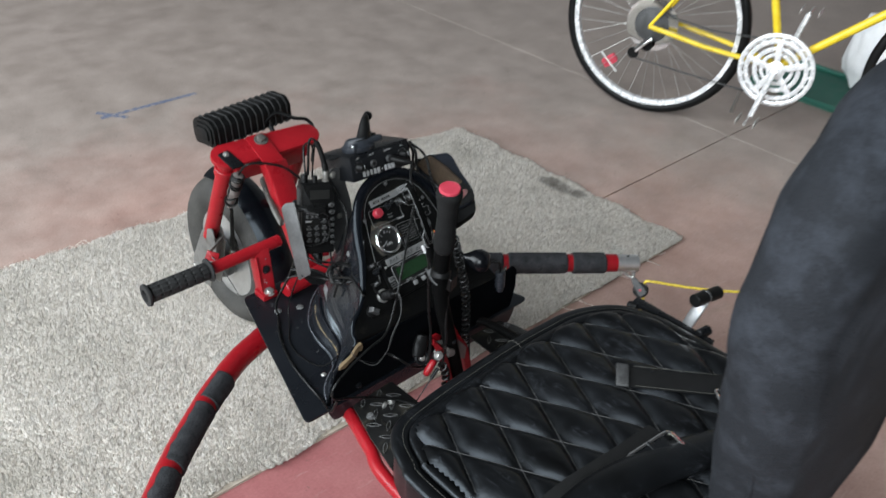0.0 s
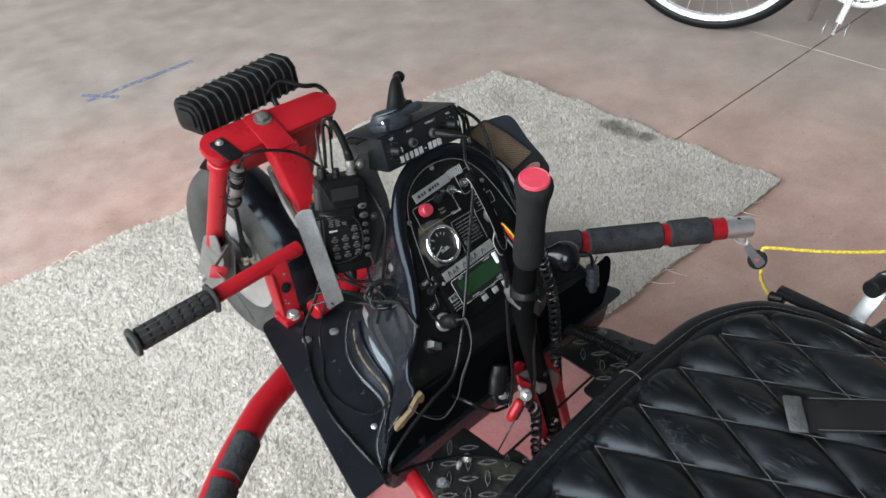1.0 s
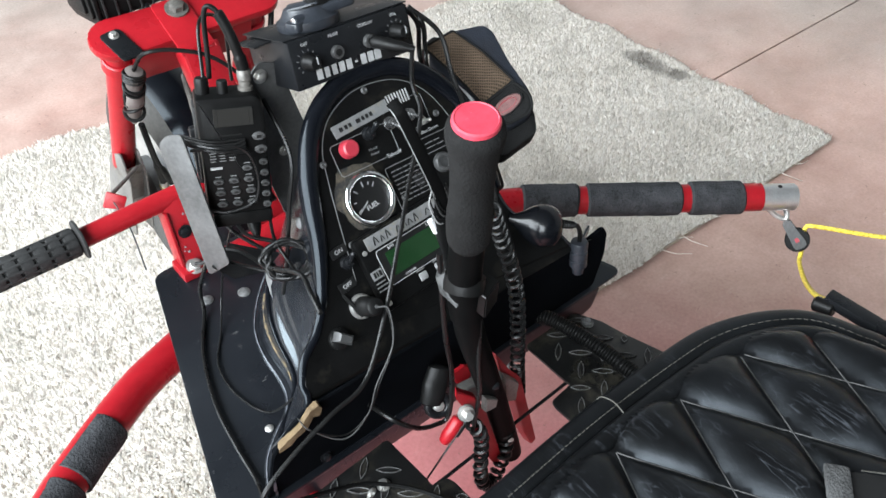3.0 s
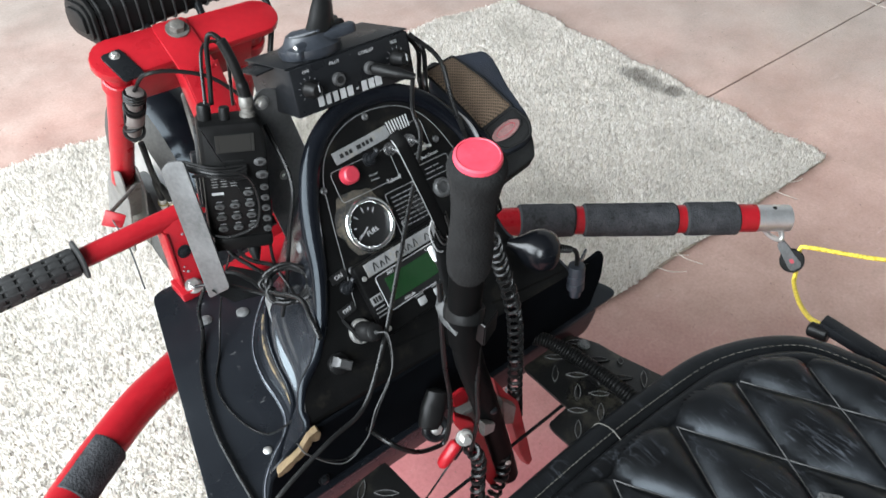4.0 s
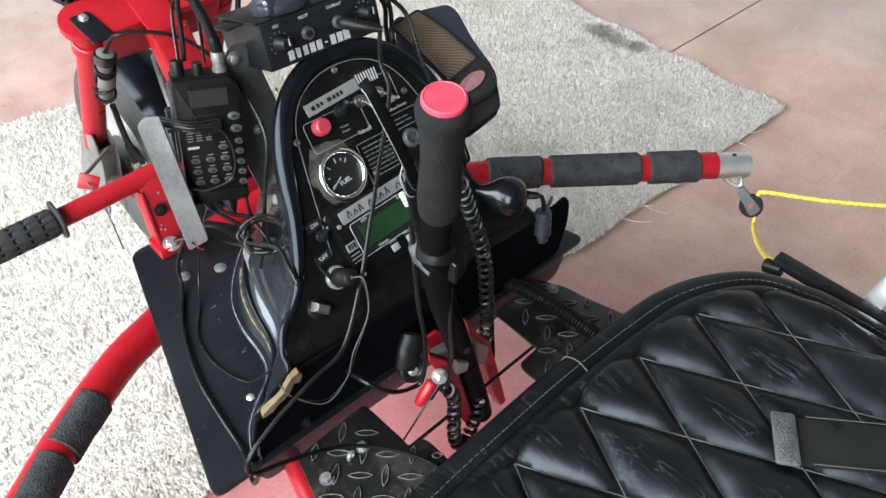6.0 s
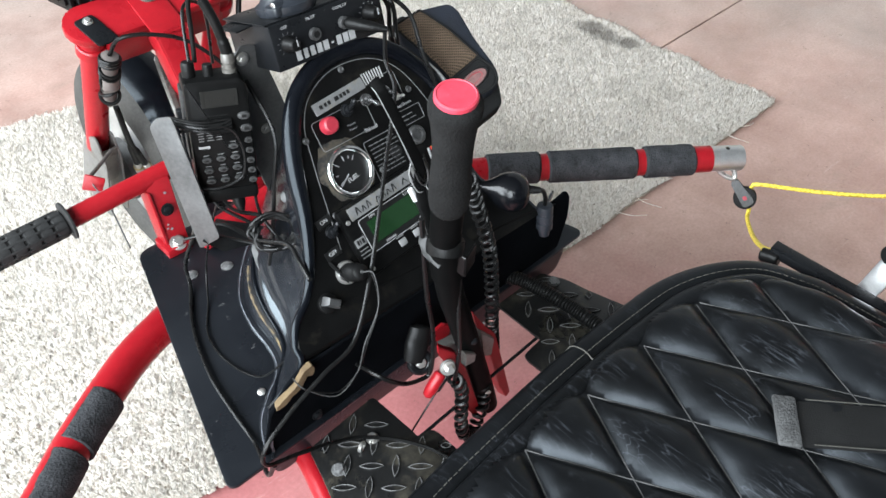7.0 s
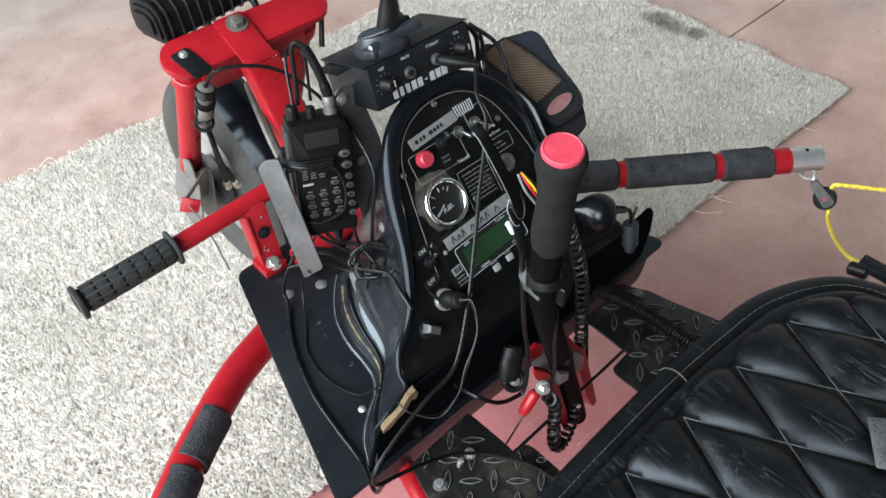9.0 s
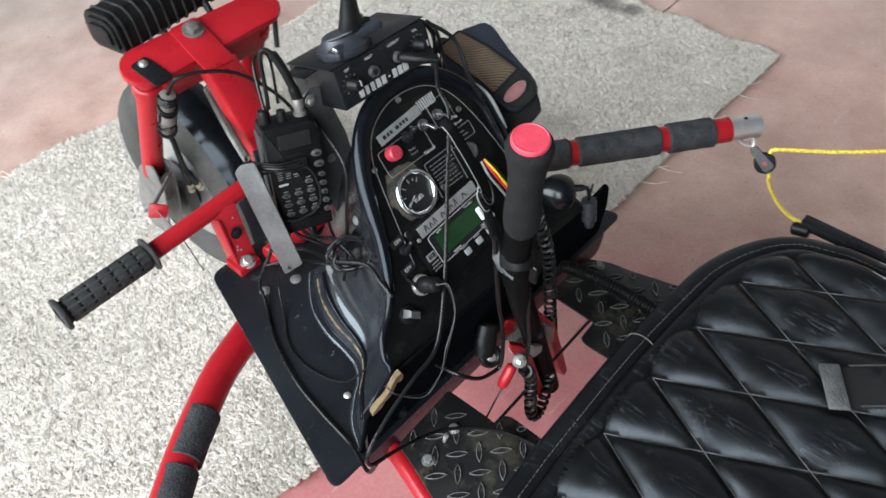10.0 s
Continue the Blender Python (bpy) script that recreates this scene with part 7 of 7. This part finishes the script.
# ---- pulley and steering line ----
pulley = thing("pulley", (0.64, -0.06, 0.22), "small black pulley hanging from the end of the padded tube", "pulley")
part("shackle", sweep(smooth_line([(0.634, -0.014, 0.268), (0.64, -0.03, 0.258), (0.641, -0.045, 0.262), (0.65, -0.034, 0.27), (0.645, -0.018, 0.272)], 6), 0.0042, 8), ZINC, pulley, "zinc shackle")
PU = Vector((0.64, -0.073, 0.238))
PD = (Vector((0.64, -0.04, 0.262)) - PU).normalized()
PN = Vector((0.75, 0.45, -0.35))
PN = (PN - PD * PN.dot(PD)).normalized()
PMX = Matrix((PD, PN.cross(PD), PN)).transposed().to_4x4()
PMX.translation = PU
part("sheave", lathe([(0.0175, -0.007), (0.0185, -0.0055), (0.014, -0.0015), (0.014, 0.0015), (0.0185, 0.0055), (0.0175, 0.007)], PMX, 28), RUBBER, pulley, "black grooved sheave")
cheek = bmesh.new()
for s in (-1, 1):
    slab(rounded([(-0.014, -0.0105), (0.034, -0.006), (0.034, 0.006), (-0.014, 0.0105)], 0.008), s * 0.0085 - 0.0007, s * 0.0085 + 0.0007, PMX, bm=cheek)
part("cheek", cheek, SCUFFED_STEEL, pulley, "zinc side plates")
part("cheek_mark", slab(rounded([(-0.003, -0.003), (0.004, -0.003), (0.004, 0.003), (-0.003, 0.003)], 0.002), -0.0096, -0.0092, PMX), BUTTON_RED, pulley, "small red mark")
rope = thing("steering_line", (0.64, -0.08, 0.24), "yellow braided line running through the pulley", "rope")
part("line", sweep(smooth_line([(0.31, -0.252, 0.462), (0.42, -0.2, 0.36), (0.53, -0.145, 0.272), (0.61, -0.1, 0.226), (0.634, -0.088, 0.224), (0.65, -0.078, 0.236), (0.652, -0.074, 0.256), (0.66, -0.086, 0.262), (0.71, -0.16, 0.264), (0.78, -0.245, 0.268), (0.95, -0.44, 0.29), (1.3, -0.85, 0.36), (1.7, -1.4, 0.5)], 10), 0.0034, 10), ROPE, rope, "yellow braided line")

# ---- tape cross on the floor ----
tape = thing("tape_mark", (0.4, 2.06, 0), "blue tape cross stuck to the floor", "tape")
for k, (x, y, l, a) in enumerate(((0.42, 2.062, 0.4, 0.6), (0.265, 2.06, 0.13, -55))):
    part("tape_strip", box((l, 0.02, 0.0008), pose(x, y, 0.0006 + 0.0008 * k, 0, 0, a), 0), BLUE_TAPE, tape, smooth=0)

# ---- the bicycle ----
bike = thing("bicycle", (2.1, 0.7, 0), "yellow bicycle with chrome rims and chainrings standing on the floor", "bicycle")
REAR = Vector((2.012, 0.885, 0))
HEAD = Vector((0.27, -0.963, 0)).normalized()
SIDE = Vector((HEAD.y, -HEAD.x, 0))
BS = 1.11
WR = 0.335


def bp(f, s, z):
    """A place on the bike: ahead of the rear axle, to its right, up."""
    return REAR + BS * (HEAD * f + SIDE * s + Vector((0, 0, z)))


def bm_at(f, s, z):
    m = Matrix((HEAD, Vector((0, 0, 1)), SIDE)).transposed().to_4x4()
    m.translation = bp(f, s, z)
    return m @ Matrix.Scale(BS, 4)


def bike_wheel(f):
    M = bm_at(f, 0, WR)
    tyre = part("wheel", ring(WR - 0.017, 0.0175, M, 72, 10), RUBBER, bike, "bicycle wheel with a black tyre")
    own = bmesh.new()
    rows = []
    for r, h in ((WR - 0.046, -0.010), (WR - 0.030, -0.0125), (WR - 0.030, 0.0125), (WR - 0.046, 0.010)):
        rows.append([own.verts.new(M @ Vector((r * math.cos(2 * math.pi * k / 72), r * math.sin(2 * math.pi * k / 72), h))) for k in range(72)])
    for p, q in zip(rows, rows[1:] + rows[:1]):
        for k in range(72):
            own.faces.new((p[k], p[(k + 1) % 72], q[(k + 1) % 72], q[k]))
    bmesh.ops.recalc_face_normals(own, faces=own.faces)
    part("rim", own, BRIGHT_ALU, tyre, "chrome rim")
    spokes = bmesh.new()
    for k in range(36):
        a = 2 * math.pi * k / 36
        s = 0.03 * (1 if k % 2 else -1)
        b = a + (0.55 if (k // 2) % 2 else -0.55)
        rod(M @ Vector((0.02 * math.cos(b), 0.02 * math.sin(b), s)), M @ Vector(((WR - 0.05) * math.cos(a), (WR - 0.05) * math.sin(a), 0)), 0.0011, seg=5, bm=spokes)
    tagged(part("spoke", spokes, ZINC, tyre, "thin steel spokes"), kind="stuff")
    part("hub", lathe([(0.006, -0.06), (0.006, -0.045), (0.022, -0.035), (0.022, -0.03), (0.013, -0.02), (0.013, 0.02), (0.022, 0.03), (0.022, 0.035), (0.006, 0.045), (0.006, 0.06)], M, 24), ZINC, tyre, "metal hub")
    return tyre


rear_wheel = bike_wheel(0.0)
front_wheel = bike_wheel(1.04)
part("spoke_disc", lathe([(0.092, 0.0), (0.094, 0.003), (0.06, 0.006), (0.03, 0.004)], bm_at(0, 0.03, WR), 40), CHROME, rear_wheel, "chrome spoke protector disc")
own = bmesh.new()
for k, r in enumerate((0.062, 0.056, 0.05, 0.044, 0.038)):
    lathe([(r - 0.003, 0), (r, 0.0008), (r, 0.0022), (r - 0.003, 0.003)], bm_at(0, 0.037 + 0.0052 * k, WR), 28, own)
part("freewheel", own, SCUFFED_STEEL, rear_wheel, "steel freewheel cogs")
reflector = part("reflector", slab(rounded([(-0.03, -0.018), (0.03, -0.018), (0.03, 0.018), (-0.03, 0.018)], 0.012), -0.006, 0.006, bm_at(-0.145, -0.006, 0.155) @ pose(0, 0, 0, 0, 0, 40), bevel=0.002), RED_PLASTIC, bike, "red spoke reflector")
part("reflector_clip", rod(bp(-0.18, 0.0, 0.18), bp(-0.11, 0, 0.12), 0.004, seg=8), ZINC, reflector)
BB, AX = (0.45, 0.0, 0.285), (0.0, 0.0, WR)
SEAT_TOP, HEAD_TOP, HEAD_LOW = (0.29, 0.0, 0.78), (0.88, 0.0, 0.82), (0.915, 0.0, 0.70)
for name, a, b, r in (("seat_tube", BB, SEAT_TOP, 0.0145), ("down_tube", BB, HEAD_LOW, 0.0155), ("top_tube", SEAT_TOP, HEAD_TOP, 0.0135), ("head_tube", HEAD_TOP, HEAD_LOW, 0.0175)):
    part(name, rod(bp(*a), bp(*b), r, seg=18), YELLOW_PAINT, bike, "yellow painted frame tube")
for s in (-0.062, 0.062):
    part("chain_stay", sweep([bp(0.0, s * 0.95, WR), bp(0.2, s, WR - 0.025), bp(0.43, s * 0.35, 0.285)], 0.0095, 12), YELLOW_PAINT, bike, "yellow chain stay")
    part("seat_stay", sweep([bp(0.0, s * 0.95, WR), bp(0.15, s * 0.8, 0.58), bp(0.285, s * 0.4, 0.77)], 0.0075, 12), YELLOW_PAINT, bike, "yellow seat stay")
    part("fork_blade", sweep(smooth_line([bp(0.925, s * 0.5, 0.69), bp(0.96, s * 0.8, 0.52), bp(1.04, s * 0.85, WR)], 6), 0.0095, 12), YELLOW_PAINT, bike, "yellow fork blade")
part("bracket_shell", rod(bp(0.45, -0.036, 0.285), bp(0.45, 0.036, 0.285), 0.021, seg=20), YELLOW_PAINT, bike)
CR = bm_at(0.45, 0.052, 0.285)
guard = bmesh.new()
ring(0.117, 0.008, CR @ Matrix.Diagonal((1, 1, 0.5, 1)), 56, 8, guard)
ring(0.097, 0.008, CR @ Matrix.Diagonal((1, 1, 0.6, 1)), 56, 8, guard)
chainring = part("chainring", guard, BRIGHT_ALU, bike, "chrome double chainring")
part("chainring", ring(0.071, 0.008, CR @ pose(0, 0, -0.007) @ Matrix.Diagonal((1, 1, 0.6, 1)), 48, 8), BRIGHT_ALU, bike, "inner chrome chainring")
part("chainring", ring(0.05, 0.007, CR @ pose(0, 0, -0.012) @ Matrix.Diagonal((1, 1, 0.6, 1)), 40, 8), BRIGHT_ALU, bike, "inner chrome chainring")
for k in range(5):
    a = 2 * math.pi * k / 5 + 0.4
    part("spider_arm", box((0.085, 0.02, 0.006), CR @ pose(0, 0, 0, 0, 0, math.degrees(a)) @ pose(0.055, 0, 0), 0.0015), BRIGHT_ALU, chainring, "chrome spider arm")
part("crank_boss", lathe([(0.03, -0.004), (0.03, 0.006), (0.018, 0.012), (0.001, 0.013)], CR, 24), BRIGHT_ALU, chainring)
bridge = bmesh.new()
for k in range(20):
    box((0.02, 0.009, 0.004), CR @ pose(0, 0, 0, 0, 0, 18 * k) @ pose(0.108, 0, 0), 0, bm=bridge)
tagged(part("ring_bridge", bridge, BRIGHT_ALU, chainring, smooth=0), kind="stuff")
for sgn in (1, -1):
    f, z = 0.45 - sgn * 0.035, 0.285 - sgn * 0.166
    s = 0.07 * sgn
    part("crank_arm", sweep([bp(0.45, s, 0.285), bp(f, s + 0.008 * sgn, z)], 0.0145, 12, squash=0.7), BRIGHT_ALU, bike, "chrome crank arm")
    pedal = part("pedal", rod(bp(f, s + 0.015 * sgn, z), bp(f, s + 0.095 * sgn, z), 0.006, seg=10), ZINC, bike, "metal pedal")
    for df in (-0.03, 0.03):
        part("cage", box((0.075, 0.005, 0.02), Matrix.Translation(bp(f + df, s + 0.055 * sgn, z)) @ Matrix((SIDE, HEAD, Vector((0, 0, 1)))).transposed().to_4x4(), 0.001), ZINC, pedal, "metal pedal cage")
der = part("derailleur", sweep([bp(0.02, 0.07, 0.30), bp(-0.01, 0.075, 0.27), bp(-0.03, 0.07, 0.245)], 0.014, 10, squash=0.6), CHROME, bike, "rear derailleur")
for df, dz in ((0.0, 0.262), (-0.045, 0.225)):
    part("jockey", lathe([(0.02, -0.004), (0.021, 0), (0.02, 0.004)], bm_at(df, 0.05, dz), 16), RUBBER, der)
part("chain", sweep([bp(0.0, 0.045, WR + 0.05), bp(0.22, 0.048, 0.366), bp(0.45, 0.05, 0.383)], 0.0035, 6), SCUFFED_STEEL, bike, "steel chain")
part("chain", sweep([bp(-0.045, 0.045, 0.207), bp(0.2, 0.048, 0.195), bp(0.45, 0.05, 0.187)], 0.0035, 6), SCUFFED_STEEL, bike, "steel chain")
part("seat_post", rod(bp(0.29, 0, 0.77), bp(0.25, 0, 0.92), 0.0125, seg=14), CHROME, bike, "chrome seat post")
part("saddle", sweep(smooth_line([bp(0.12, 0, 0.95), bp(0.2, 0, 0.955), bp(0.3, 0, 0.945), bp(0.39, 0, 0.94)], 6), [0.06 - 0.0021 * i for i in range(19)], 14, squash=0.4, up=(0, 0, 1)), LEATHER, bike, "black saddle")
part("stem", rod(bp(0.88, 0, 0.82), bp(0.87, 0, 0.92), 0.012, seg=14), CHROME, bike, "chrome stem")
part("handlebar", sweep(smooth_line([bp(0.78, -0.26, 0.95), bp(0.86, -0.14, 0.93), bp(0.9, 0, 0.92), bp(0.86, 0.14, 0.93), bp(0.78, 0.26, 0.95)], 8), 0.0115, 12), CHROME, bike, "chrome handlebar")
part("kickstand", rod(bp(0.36, -0.03, 0.27), bp(0.3, -0.2, 0.004), 0.008, seg=10), ZINC, bike, "metal kickstand")

# ---- behind the bicycle ----
cab = thing("tool_cabinet", (3.35, 0.0, 0), "red sheet-metal tool cabinet standing against the wall", "cabinet")
part("body", box((0.5, 0.75, 0.82), pose(3.45, -0.05, 0.47), 0.006), CRIMSON, cab, "red cabinet body")
for k in range(4):
    d = part("drawer", box((0.012, 0.69, 0.165), pose(3.196, -0.05, 0.18 + 0.19 * k), 0.004), CRIMSON, cab, "red drawer front")
    part("handle", rod((3.18, -0.3, 0.235 + 0.19 * k), (3.18, 0.2, 0.235 + 0.19 * k), 0.006, seg=10), ALU, d, "metal drawer pull")
part("plinth", box((0.46, 0.7, 0.06), pose(3.45, -0.05, 0.03), 0.003), BLACK_METAL, cab)
bag = thing("white_bag", (2.95, 0.42, 0), "crumpled white plastic bag leaning by the cabinet", "bag")
own = bmesh.new()
bmesh.ops.create_icosphere(own, subdivisions=4, radius=1)
for v in own.verts:
    v.co *= 1 + 0.14 * noise.noise(v.co * 2.3) + 0.06 * noise.noise(v.co * 6)
    v.co = Vector((2.98 + 0.11 * v.co.x, 0.36 + 0.12 * v.co.y, 0.195 + 0.19 * v.co.z))
part("sack", own, WHITE_PLASTIC, bag)
tray = thing("green_tray", (2.85, 0.4, 0), "flat dark green plastic tray on the floor", "tray")
own = slab(rounded([(2.68, 0.0), (3.1, 0.0), (3.1, 0.75), (2.68, 0.75)], 0.03), 0.0, 0.012)
part("tray_floor", own, GREEN_PLASTIC, tray)
edge = [Vector((x, y, 0.02)) for x, y in rounded([(2.68, 0.0), (3.1, 0.0), (3.1, 0.75), (2.68, 0.75)], 0.03)]
part("tray_rim", sweep(edge + edge[:2], 0.012, 8), GREEN_PLASTIC, tray)
